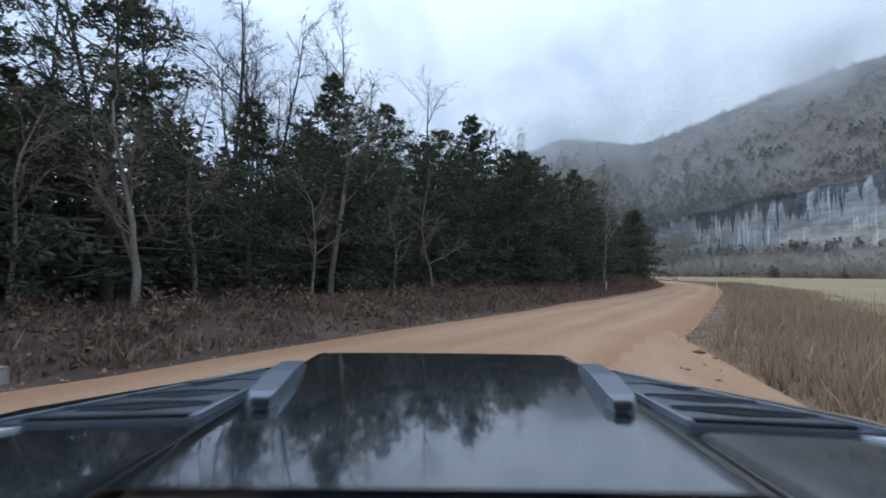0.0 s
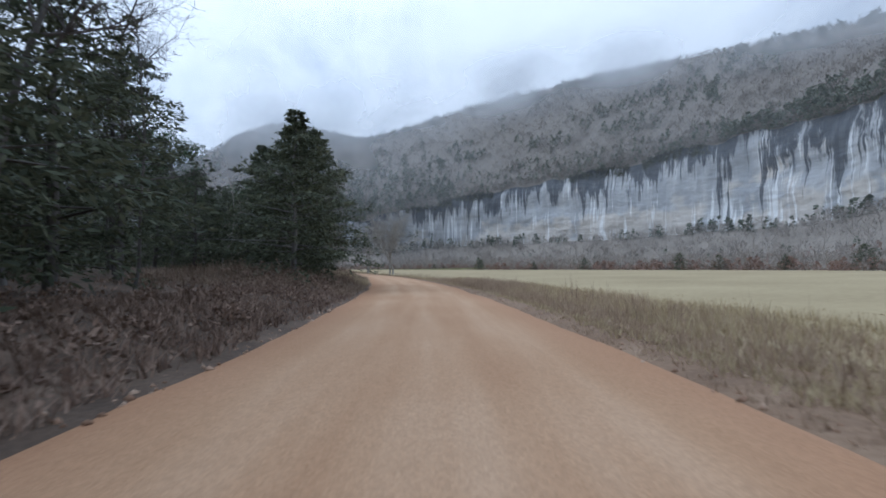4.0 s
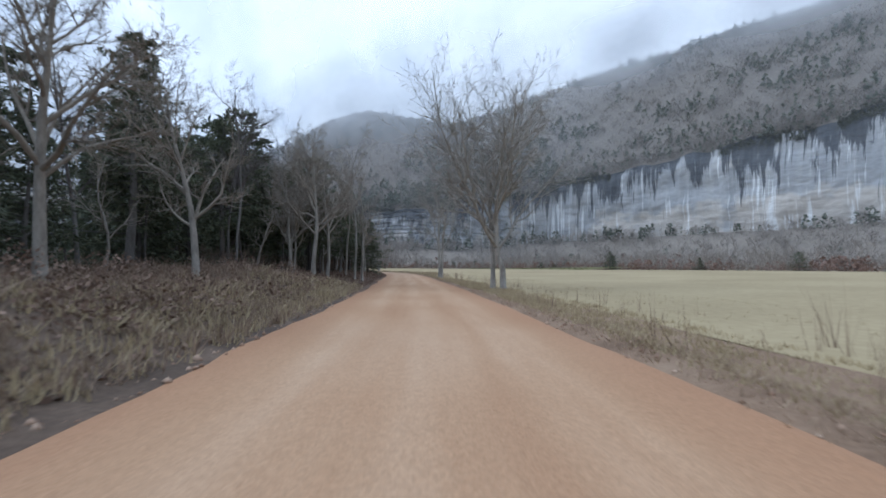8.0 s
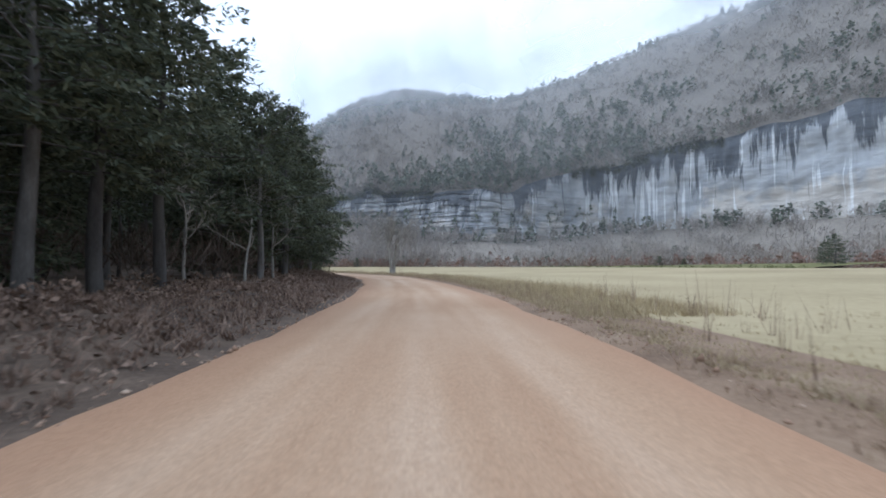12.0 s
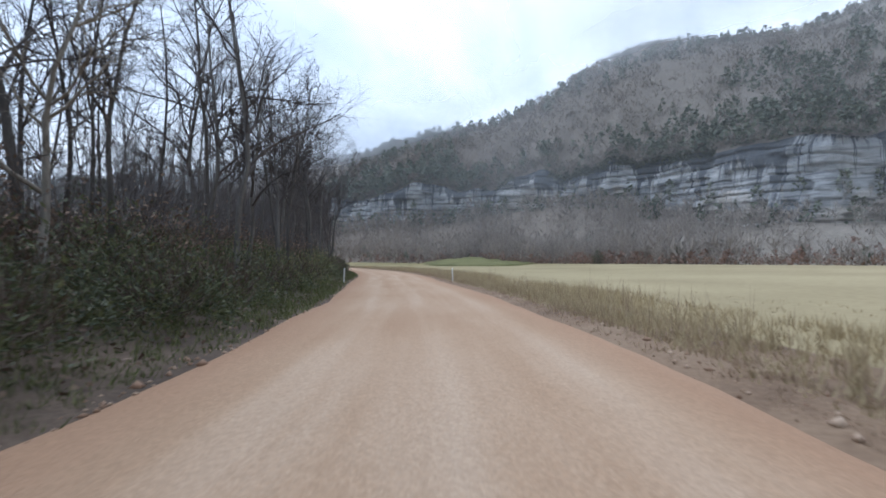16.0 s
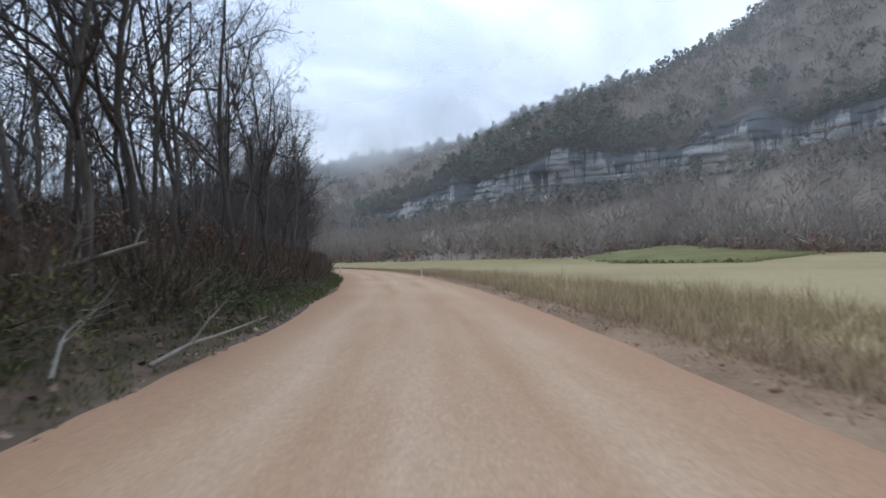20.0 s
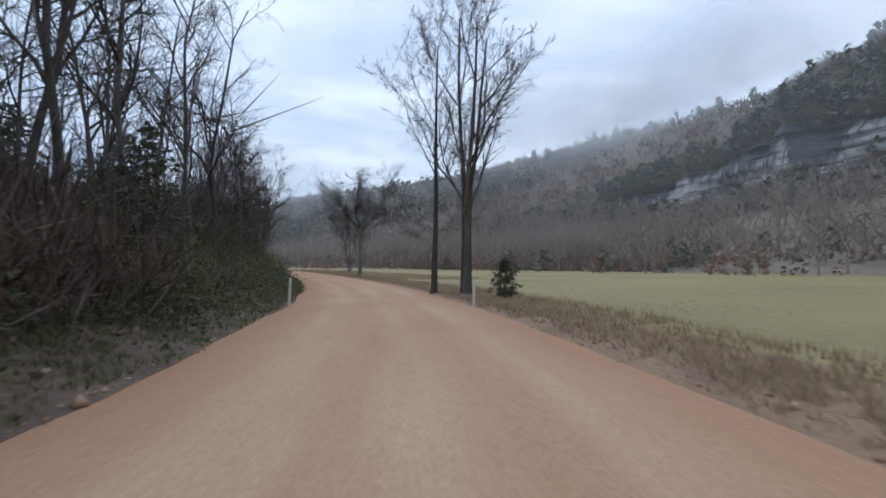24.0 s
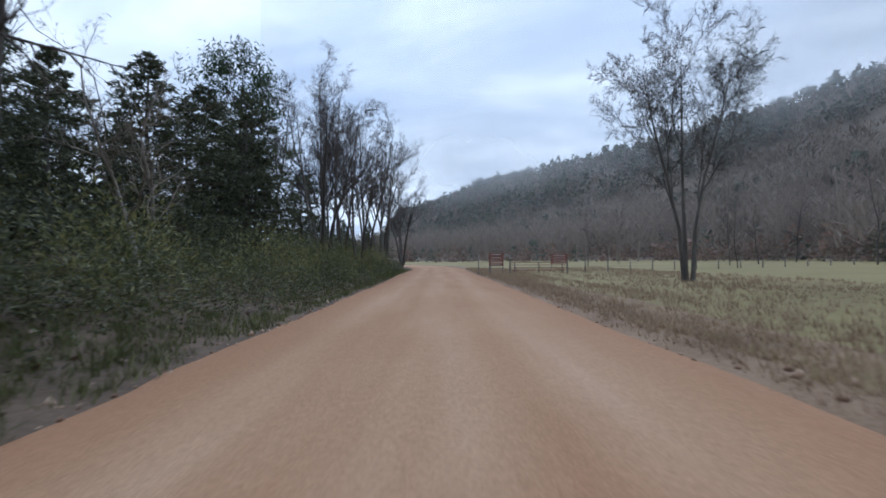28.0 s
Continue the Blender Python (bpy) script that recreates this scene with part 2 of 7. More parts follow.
M["far_red"] = material("far_russet_shrubs", [(0.1, (0.17, 0.11, 0.085)), (0.5, (0.26, 0.175, 0.135)), (0.9, (0.35, 0.25, 0.2))], 0.05, 1.0, bump=0, island=0.5, coords="World", translucent=0.25)
M["far_brush"] = material("far_grey_brush", [(0.1, (0.16, 0.132, 0.11)), (0.5, (0.26, 0.222, 0.187)), (0.9, (0.37, 0.32, 0.27))], 0.05, 1.0, bump=0, island=0.5, coords="World", translucent=0.25)
for key in ("far_twig", "hill_twig", "hill", "talus", "far_brush"):     # darker and browner towards the west end
    towards_west(M[key], (0.80, 0.745, 0.70), -60, -300)
M["post"] = material("white_plastic_post", [(0.3, (0.6, 0.59, 0.55)), (0.7, (0.8, 0.79, 0.75))], 6, 40, rough=0.5, bump=0.05)
M["rust"] = material("weathered_red_board", [(0.3, (0.16, 0.06, 0.05)), (0.7, (0.3, 0.11, 0.09))], 4, 30, rough=0.7)
M["greywood"] = material("weathered_timber", [(0.3, (0.14, 0.12, 0.1)), (0.7, (0.32, 0.29, 0.25))], 4, 30, rough=0.85, stretch=(1, 1, 0.2))
M["stone"] = material("limestone_block", [(0.3, (0.25, 0.24, 0.22)), (0.7, (0.45, 0.43, 0.4))], 3, 20, bump=0.5)


def road_material():
    mat = bpy.data.materials.new("gravel_road")
    mat.use_nodes = True
    n, l = mat.node_tree.nodes, mat.node_tree.links
    p = n["Principled BSDF"]
    uv = n.new("ShaderNodeUVMap")
    uv.uv_map = "along"
    s = n.new("ShaderNodeSeparateXYZ")
    l.new(uv.outputs[0], s.inputs[0])
    geo = n.new("ShaderNodeNewGeometry")
    # wheel tracks: paler packed bands across the road, wandering a little
    wob = n.new("ShaderNodeTexNoise")
    wob.inputs["Scale"].default_value = 0.05
    l.new(geo.outputs["Position"], wob.inputs["Vector"])
    add = n.new("ShaderNodeMath")
    add.operation = "MULTIPLY_ADD"
    add.inputs[1].default_value = 0.9
    l.new(wob.outputs["Fac"], add.inputs[0])
    l.new(s.outputs["X"], add.inputs[2])
    wav = n.new("ShaderNodeMath")
    wav.operation = "MULTIPLY"
    wav.inputs[1].default_value = 3.6
    l.new(add.outputs[0], wav.inputs[0])
    sn = n.new("ShaderNodeMath")
    sn.operation = "SINE"
    l.new(wav.outputs[0], sn.inputs[0])
    mr = n.new("ShaderNodeMapRange")
    mr.inputs["From Min"].default_value, mr.inputs["From Max"].default_value = -1, 1
    l.new(sn.outputs[0], mr.inputs["Value"])
    # stretched noise along the driving direction
    mp = n.new("ShaderNodeMapping")
    mp.inputs["Scale"].default_value = (1.0, 0.08, 1.0)
    l.new(uv.outputs[0], mp.inputs["Vector"])
    st = n.new("ShaderNodeTexNoise")
    st.inputs["Scale"].default_value, st.inputs["Detail"].default_value = 1.6, 5.0
    l.new(mp.outputs[0], st.inputs["Vector"])
    pat = n.new("ShaderNodeTexNoise")
    pat.inputs["Scale"].default_value, pat.inputs["Detail"].default_value = 0.16, 5.0
    l.new(geo.outputs["Position"], pat.inputs["Vector"])
    gr = n.new("ShaderNodeTexNoise")
    gr.inputs["Scale"].default_value, gr.inputs["Detail"].default_value = 38.0, 3.0
    l.new(geo.outputs["Position"], gr.inputs["Vector"])
    def mixv(a, b, f):
        q = n.new("ShaderNodeMix")
        q.inputs["Factor"].default_value = f
        l.new(a, q.inputs[2])
        l.new(b, q.inputs[3])
        return q.outputs[0]
    fac = mixv(mixv(mixv(mr.outputs[0], st.outputs["Fac"], 0.8), pat.outputs["Fac"], 0.4), gr.outputs["Fac"], 0.32)
    r = n.new("ShaderNodeValToRGB")
    els = r.color_ramp.elements
    els[0].position, els[0].color = 0.28, (0.35, 0.205, 0.118, 1)
    els[1].position, els[1].color = 0.72, (0.56, 0.42, 0.30, 1)
    els.new(0.48).color = (0.45, 0.303, 0.192, 1)
    l.new(fac, r.inputs["Fac"])
    # loose redder soil thrown to both sides, with an uneven inner edge
    away = n.new("ShaderNodeMath")
    away.operation = "ABSOLUTE"
    l.new(s.outputs["X"], away.inputs[0])
    rag = n.new("ShaderNodeMath")
    rag.operation, rag.inputs[1].default_value = "MULTIPLY_ADD", 1.6
    l.new(st.outputs["Fac"], rag.inputs[0])
    l.new(away.outputs[0], rag.inputs[2])
    side = n.new("ShaderNodeMapRange")
    side.inputs["From Min"].default_value, side.inputs["From Max"].default_value = 3.1, 4.1
    side.inputs["To Max"].default_value = 0.75
    l.new(rag.outputs[0], side.inputs["Value"])
    loose = n.new("ShaderNodeMixRGB")
    loose.inputs["Color2"].default_value = (0.37, 0.215, 0.125, 1)
    l.new(side.outputs[0], loose.inputs["Fac"])
    l.new(r.outputs["Color"], loose.inputs["Color1"])
    # single pebbles, paler and darker than the packed dust
    peb = n.new("ShaderNodeTexVoronoi")
    peb.inputs["Scale"].default_value = 30.0
    l.new(geo.outputs["Position"], peb.inputs["Vector"])
    pr = n.new("ShaderNodeValToRGB")
    pe = pr.color_ramp.elements
    pe[0].position, pe[0].color = 0.1, (0.72, 0.7, 0.68, 1)
    pe[1].position, pe[1].color = 0.9, (1.18, 1.17, 1.16, 1)
    l.new(peb.outputs["Color"], pr.inputs["Fac"])
    speck = n.new("ShaderNodeMixRGB")
    speck.blend_type, speck.inputs["Fac"].default_value = "MULTIPLY", 0.45
    l.new(loose.outputs[0], speck.inputs["Color1"])
    l.new(pr.outputs["Color"], speck.inputs["Color2"])
    # the gravel changes along the way: orange by the first wood, grey-buff in the middle, redder at the end
    tint = n.new("ShaderNodeValToRGB")
    far = n.new("ShaderNodeMath")
    far.operation, far.inputs[1].default_value = "DIVIDE", S_END
    l.new(s.outputs["Y"], far.inputs[0])
    l.new(far.outputs[0], tint.inputs["Fac"])
    te = tint.color_ramp.elements
    te[0].position, te[0].color = s_at(9.5) / S_END, (1.0, 0.93, 0.84, 1)
    te[1].position, te[1].color = s_at(26.0) / S_END, (0.88, 0.79, 0.72, 1)
    te.new(s_at(14.0) / S_END).color = (1.0, 1.0, 1.0, 1)
    te.new(s_at(21.5) / S_END).color = (0.98, 0.98, 0.98, 1)
    along = n.new("ShaderNodeMixRGB")
    along.blend_type, along.inputs["Fac"].default_value = "MULTIPLY", 1.0
    l.new(speck.outputs[0], along.inputs["Color1"])
    l.new(tint.outputs["Color"], along.inputs["Color2"])
    l.new(along.outputs[0], p.inputs["Base Color"])
    p.inputs["Roughness"].default_value = 0.95
    p.inputs["Specular IOR Level"].default_value = 0.2
    bn = n.new("ShaderNodeBump")
    bn.inputs["Strength"].default_value, bn.inputs["Distance"].default_value = 0.6, 0.03
    l.new(gr.outputs["Fac"], bn.inputs["Height"])
    l.new(bn.outputs[0], p.inputs["Normal"])
    return mat


def cliff_material():
    """Banded limestone: pale grey-buff rock with dark and white vertical water streaks and level bedding."""
    mat = bpy.data.materials.new("streaked_limestone")
    mat.use_nodes = True
    n, l = mat.node_tree.nodes, mat.node_tree.links
    p = n["Principled BSDF"]
    uv = n.new("ShaderNodeUVMap")
    uv.uv_map = "along"

    def noise_at(sx, sy, detail=5.0, rough=0.55):
        mp = n.new("ShaderNodeMapping")
        mp.inputs["Scale"].default_value = (sx, sy, 1)
        l.new(uv.outputs[0], mp.inputs["Vector"])
        q = n.new("ShaderNodeTexNoise")
        q.inputs["Scale"].default_value, q.inputs["Detail"].default_value, q.inputs["Roughness"].default_value = 1.0, detail, rough
        l.new(mp.outputs[0], q.inputs["Vector"])
        return q.outputs["Fac"]

    def ramp(fac, stops):
        r = n.new("ShaderNodeValToRGB")
        els = r.color_ramp.elements
        els[0].position, els[0].color = stops[0][0], (*stops[0][1], 1)
        els[1].position, els[1].color = stops[-1][0], (*stops[-1][1], 1)
        for pos, col in stops[1:-1]:
            els.new(pos).color = (*col, 1)
        l.new(fac, r.inputs["Fac"])
        return r.outputs["Color"]

    def mixc(fac, a, b):
        q = n.new("ShaderNodeMixRGB")
        l.new(fac, q.inputs["Fac"])
        l.new(a, q.inputs["Color1"])
        l.new(b, q.inputs["Color2"])
        return q.outputs[0]

    sep = n.new("ShaderNodeSeparateXYZ")
    l.new(uv.outputs[0], sep.inputs[0])
    rel = n.new("ShaderNodeUVMap")
    rel.uv_map = "share"
    rsep = n.new("ShaderNodeSeparateXYZ")
    l.new(rel.outputs[0], rsep.inputs[0])

    def hang(fac, amount):
        """Streaks seep from the rim: more of them high on the face."""
        q = n.new("ShaderNodeMath")
        q.operation = "MULTIPLY_ADD"
        q.inputs[1].default_value = amount
        l.new(rsep.outputs["Y"], q.inputs[0])
        l.new(fac, q.inputs[2])
        return q.outputs[0]

    base = ramp(noise_at(0.055, 0.014, 6.0, 0.6), [(0.34, (0.455, 0.447, 0.43)), (0.46, (0.39, 0.39, 0.387)), (0.56, (0.335, 0.34, 0.343)), (0.66, (0.265, 0.271, 0.278))])
    tan = n.new("ShaderNodeRGB")
    tan.outputs[0].default_value = (0.54, 0.485, 0.415, 1)
    # fresh buff rock low on the face and in a few broken patches
    base = mixc(ramp(hang(noise_at(0.03, 0.035, 6.0, 0.62), -0.5), [(0.325, (0, 0, 0)), (0.42, (0.8, 0.8, 0.8))]), base, tan.outputs[0])
    base = mixc(ramp(noise_at(0.011, 0.02, 5.0, 0.6), [(0.6, (0, 0, 0)), (0.66, (0.8, 0.8, 0.8))]), base, tan.outputs[0])
    # black seeps hang from the overhung rim, gathered into broad stains; white lime teeth show below them
    gather = noise_at(0.034, 0.011, 4.0)
    def pooled(fac, amount):
        q = n.new("ShaderNodeMath")
        q.operation, q.inputs[1].default_value = "MULTIPLY_ADD", amount
        l.new(gather, q.inputs[0])
        l.new(fac, q.inputs[2])
        h = n.new("ShaderNodeMath")
        h.operation, h.inputs[1].default_value = "MULTIPLY", 0.5
        l.new(q.outputs[0], h.inputs[0])
        return h.outputs[0]
    dark = ramp(pooled(hang(noise_at(0.15, 0.011, 7.0, 0.68), 0.3), 0.75), [(0.548, (0, 0, 0)), (0.572, (1, 1, 1))])
    thin = ramp(hang(noise_at(0.42, 0.014, 5.0, 0.6), 0.12), [(0.675, (0, 0, 0)), (0.72, (1, 1, 1))])
    white = ramp(pooled(hang(noise_at(0.3, 0.015, 6.0, 0.62), -0.05), 0.55), [(0.405, (0, 0, 0)), (0.43, (1, 1, 1))])
    bed = ramp(noise_at(0.03, 0.6, 6.0, 0.65), [(0.40, (0.3, 0.3, 0.32)), (0.48, (1, 1, 1))])
    dk = n.new("ShaderNodeRGB")
    dk.outputs[0].default_value = (0.055, 0.06, 0.07, 1)
    wh = n.new("ShaderNodeRGB")
    wh.outputs[0].default_value = (0.72, 0.72, 0.705, 1)
    # level bedding shows most in the downstream half
    lv = n.new("ShaderNodeMapRange")
    lv.inputs["From Min"].default_value, lv.inputs["From Max"].default_value = 520, 680
    lv.inputs["To Min"].default_value, lv.inputs["To Max"].default_value = 0.1, 0.8
    l.new(sep.outputs["X"], lv.inputs["Value"])
    mul = n.new("ShaderNodeMixRGB")
    mul.blend_type = "MULTIPLY"
    l.new(lv.outputs[0], mul.inputs["Fac"])
    l.new(base, mul.inputs["Color1"])
    l.new(bed, mul.inputs["Color2"])
    # the downstream rock is more weathered: broad grey-black staining
    stain = ramp(noise_at(0.045, 0.09, 6.0, 0.65), [(0.40, (0.36, 0.365, 0.37)), (0.58, (0.92, 0.905, 0.89))])
    worn = n.new("ShaderNodeMixRGB")
    worn.blend_type = "MULTIPLY"
    l.new(lv.outputs[0], worn.inputs["Fac"])
    l.new(mul.outputs[0], worn.inputs["Color1"])
    l.new(stain, worn.inputs["Color2"])
    mul = worn
    calm = n.new("ShaderNodeMapRange")
    calm.inputs["From Min"].default_value, calm.inputs["From Max"].default_value = 520, 680
    calm.inputs["To Min"].default_value, calm.inputs["To Max"].default_value = 0.8, 0.25
    l.new(sep.outputs["X"], calm.inputs["Value"])
    half = n.new("ShaderNodeMath")
    half.operation = "MULTIPLY"
    l.new(white, half.inputs[0])
    l.new(calm.outputs[0], half.inputs[1])
    c1 = mixc(half.outputs[0], mul.outputs[0], wh.outputs[0])
    # a dark band follows the rim, with an uneven lower edge
    rim_in = n.new("ShaderNodeMath")
    rim_in.operation, rim_in.inputs[1].default_value = "MULTIPLY", 0.8
    l.new(pooled(hang(noise_at(0.075, 0.02, 8.0, 0.75), 0.5), 0.9), rim_in.inputs[0])
    rim = ramp(rim_in.outputs[0], [(0.55, (0, 0, 0)), (0.575, (1, 1, 1))])
    both = n.new("ShaderNodeMath")
    both.operation = "MAXIMUM"
    l.new(dark, both.inputs[0])
    l.new(rim, both.inputs[1])
    more = n.new("ShaderNodeMath")
    more.operation = "MAXIMUM"
    l.new(both.outputs[0], more.inputs[0])
    l.new(thin, more.inputs[1])
    soft = n.new("ShaderNodeMath")
    soft.operation, soft.inputs[1].default_value = "MULTIPLY", 0.92
    l.new(more.outputs[0], soft.inputs[0])
    c2 = mixc(soft.outputs[0], c1, dk.outputs[0])
    l.new(c2, p.inputs["Base Color"])
    p.inputs["Roughness"].default_value = 0.85
    p.inputs["Specular IOR Level"].default_value = 0.25
    bn = n.new("ShaderNodeBump")
    bn.inputs["Strength"].default_value, bn.inputs["Distance"].default_value = 0.8, 1.2
    l.new(noise_at(0.12, 0.35, 6.0), bn.inputs["Height"])
    l.new(bn.outputs[0], p.inputs["Normal"])
    return mat


M["cliff"] = cliff_material()


# ---------------------------------------------------------------- helpers
def link_mesh(name, verts, faces, mat, parent=None, label="", smooth=False, uv=None, uv2=None):
    me = bpy.data.meshes.new(name)
    verts = np.asarray(verts, dtype=np.float32)
    faces = np.asarray(faces, dtype=np.int32)
    k = faces.shape[1]
    me.vertices.add(len(verts))
    me.vertices.foreach_set("co", verts.ravel())
    me.loops.add(faces.size)
    me.loops.foreach_set("vertex_index", faces.ravel())
    me.polygons.add(len(faces))
    me.polygons.foreach_set("loop_start", np.arange(0, faces.size, k, dtype=np.int32))
    me.polygons.foreach_set("loop_total", np.full(len(faces), k, dtype=np.int32))
    if smooth:
        me.polygons.foreach_set("use_smooth", np.ones(len(faces), dtype=bool))
    if uv is not None:
        lay = me.uv_layers.new(name="along")
        lay.data.foreach_set("uv", np.asarray(uv, dtype=np.float32)[faces.ravel()].ravel())
    if uv2 is not None:
        lay = me.uv_layers.new(name="share")
        lay.data.foreach_set("uv", np.asarray(uv2, dtype=np.float32)[faces.ravel()].ravel())
    me.materials.append(M[mat])
    me.update(calc_edges=True)
    ob = new(name, me)
    if parent is not None:
        ob.parent = parent
    if label:
        tagged(ob, label)
    return ob


def part(name, bm, mat, parent, label="", smooth=False):
    me = bpy.data.meshes.new(name)
    bm.to_mesh(me)
    bm.free()
    me.materials.append(M[mat])
    if smooth:
        for f in me.polygons:
            f.use_smooth = True
    ob = new(name, me)
    ob.parent = parent
    if label:
        tagged(ob, label)
    return ob


def catmull(pts, step):
    """Points every step metres along a smooth curve through pts, with the arc length of each and of the given points."""
    p = np.asarray(pts, dtype=float)
    q = np.vstack([2 * p[0] - p[1], p, 2 * p[-1] - p[-2]])
    out, knots = [], []
    for i in range(1, len(q) - 2):
        k = max(8, int(np.linalg.norm(q[i + 1, :2] - q[i, :2]) / 1.0))
        u = np.linspace(0, 1, k, endpoint=False)[:, None]
        knots.append(len(out) and sum(len(o) for o in out))
        a, b, c, d = q[i - 1], q[i], q[i + 1], q[i + 2]
        out.append(0.5 * (2 * b + (c - a) * u + (2 * a - 5 * b + 4 * c - d) * u ** 2 + (3 * b - a - 3 * c + d) * u ** 3))
    knots.append(sum(len(o) for o in out))
    f = np.vstack(out + [q[-2:-1]])
    s = np.concatenate([[0], np.cumsum(np.linalg.norm(np.diff(f[:, :2], axis=0), axis=1))])
    ss = np.arange(0, s[-1], step)
    return np.stack([np.interp(ss, s, f[:, j]) for j in range(f.shape[1])], 1), ss, s[np.array(knots, dtype=int)]


def fbm(x, y, seed=0, octaves=4):
    """Cheap smooth noise from summed, turned sines, about -1 to 1."""
    r = np.random.RandomState(seed)
    v, amp = np.zeros(np.broadcast(x, y).shape), 0.0
    for o in range(octaves):
        for _ in range(3):
            a, ph = r.uniform(0, 2 * np.pi), r.uniform(0, 2 * np.pi)
            k = 2 ** o * r.uniform(0.8, 1.25)
            v = v + 0.6 ** o * np.sin(k * (x * np.cos(a) + y * np.sin(a)) + ph)
        amp += 1.7 * 0.6 ** o
    return v / amp


def ss01(x):
    x = np.clip(x, 0, 1)
    return x * x * (3 - 2 * x)


# ---------------------------------------------------------------- the road's line
# the road lies under the drive; it comes in straight from the south and goes on past the last bend
LINE_T = [2.5] + list(range(4, 29))
LINE = [(-5.0, -140), (-5.0, -80), (-4.9, -30), (-4.8, 5)]
for tt in LINE_T:
    r = next(q for q in PATH if abs(q[0] - tt) < 0.01)
    LINE.append((r[1], r[2]))
LINE += [(-346, 390.0), (-368.5, 384.0), (-402, 374.6), (-428, 362), (-460, 335), (-505, 285), (-560, 200)]
CEN, CS, KS = catmull(LINE, 1.0)
TAN = np.gradient(CEN, axis=0)
TAN /= np.linalg.norm(TAN, axis=1)[:, None]
NOR = np.stack([TAN[:, 1], -TAN[:, 0]], 1)      # to the right of the drive
S_OF_T = KS[4:4 + len(LINE_T)]


def s_at(t):
    if t > 28:
        return float(S_OF_T[-1] + (t - 28) * 23.0)
    return float(np.interp(t, LINE_T, S_OF_T)) if t >= 2.5 else float(S_OF_T[0] + (t - 2.5) * 11.0)


def rp(s, d):
    """World x, y at s metres along the road and d metres to its right."""
    s, d = np.asarray(s, float), np.asarray(d, float)
    x = np.interp(s, CS, CEN[:, 0]) + np.interp(s, CS, NOR[:, 0]) * d
    y = np.interp(s, CS, CEN[:, 1]) + np.interp(s, CS, NOR[:, 1]) * d
    return x, y


def bank_z(s, d):
    """Ground height left (d < 0) and right of the road."""
    s, d = np.broadcast_arrays(np.asarray(s, float), np.asarray(d, float))
    open_bank = ss01((s - s_at(5.0)) / 12) * (1 - ss01((s - s_at(9.3)) / 15))
    hill = ss01((s - s_at(13.2)) / 40)
    left = -d - 3.7
    zl = ss01(left / 5.0) * (0.55 + 0.45 * open_bank) + np.clip(left - 4, 0, 80) * (0.03 + 0.07 * hill)
    zl = zl * (1 - ss01((left - 26) / 14)) - 0.6 * ss01((left - 26) / 14)
    zl = zl + (0.16 + 0.2 * open_bank) * fbm(s * 0.5, d * 0.5, 3) * ss01(left / 2.0)
    right = d - 3.7
    zr = 0.10 * np.exp(-((right - 0.7) / 0.6) ** 2) + 1.1 * ss01((right - 4) / 80) + 0.06 * fbm(s * 0.4, d * 0.4, 5) * ss01(right / 2.0)
    zr = zr - 2.0 * np.exp(-((d - 68) / 18) ** 2) * ss01((s - 585) / 45) * (1 - ss01((s - 655) / 35))     # a hollow before the green bank
    z = np.where(d < 0, zl, zr)
    return np.where(np.abs(d) < 3.7, -0.05, z)


def grid_faces(nu, nv):
    i, j = np.meshgrid(np.arange(nu - 1), np.arange(nv - 1), indexing="ij")
    a = (i * nv + j).ravel()
    return np.stack([a, a + nv, a + nv + 1, a + 1], 1)


def ribbon(name, s, ds, zfun, mat, label, category, smooth=True):
    """A sheet that follows the road: rows along s, columns across at ds."""
    S, D = np.meshgrid(s, ds, indexing="ij")
    x, y = rp(S, D)
    z = zfun(S, D)
    v = np.stack([x, y, z], -1).reshape(-1, 3)
    ob = link_mesh(name, v, grid_faces(len(s), len(ds))[:, ::-1], mat, smooth=smooth, uv=np.stack([D, S], -1).reshape(-1, 2))
    return tagged(ob, label, category, kind="structure")


S_END = CS[-1] - 2
RS = np.arange(0, S_END, 1.0)
M["road"] = road_material()


def road_z(S, D):
    edge = np.abs(D)
    return 0.10 - 0.045 * (D / 3.2) ** 2 - 0.10 * ss01((edge - 3.3) / 0.7) + 0.012 * fbm(S * 0.8, D * 2.2, 9) - 0.008 * np.cos(D * 3.6) * (edge < 3)


def road_sheet():
    ds = np.array([-4.1, -3.7, -3.35, -2.9, -2.3, -1.8, -1.3, -0.8, -0.3, 0.2, 0.7, 1.2, 1.7, 2.2, 2.8, 3.3, 3.7, 4.1])
    S, D = np.meshgrid(RS, ds, indexing="ij")
    wob = 0.28 * fbm(S * 0.35, np.sign(D) * 3.0, 11)
    D2 = D + wob * ss01((np.abs(D) - 2.6) / 1.0)
    x, y = rp(S, D2)
    v = np.stack([x, y, road_z(S, D)], -1).reshape(-1, 3)
    ob = link_mesh("road", v, grid_faces(len(RS), len(ds))[:, ::-1], "road", smooth=True, uv=np.stack([D2, S], -1).reshape(-1, 2))
    tagged(ob, "orange-tan gravel road with paler packed wheel tracks", "road", kind="structure")


road_sheet()

# the turnout from which the drive begins, joining the road from the east
TS = np.linspace(0, 1, 40)


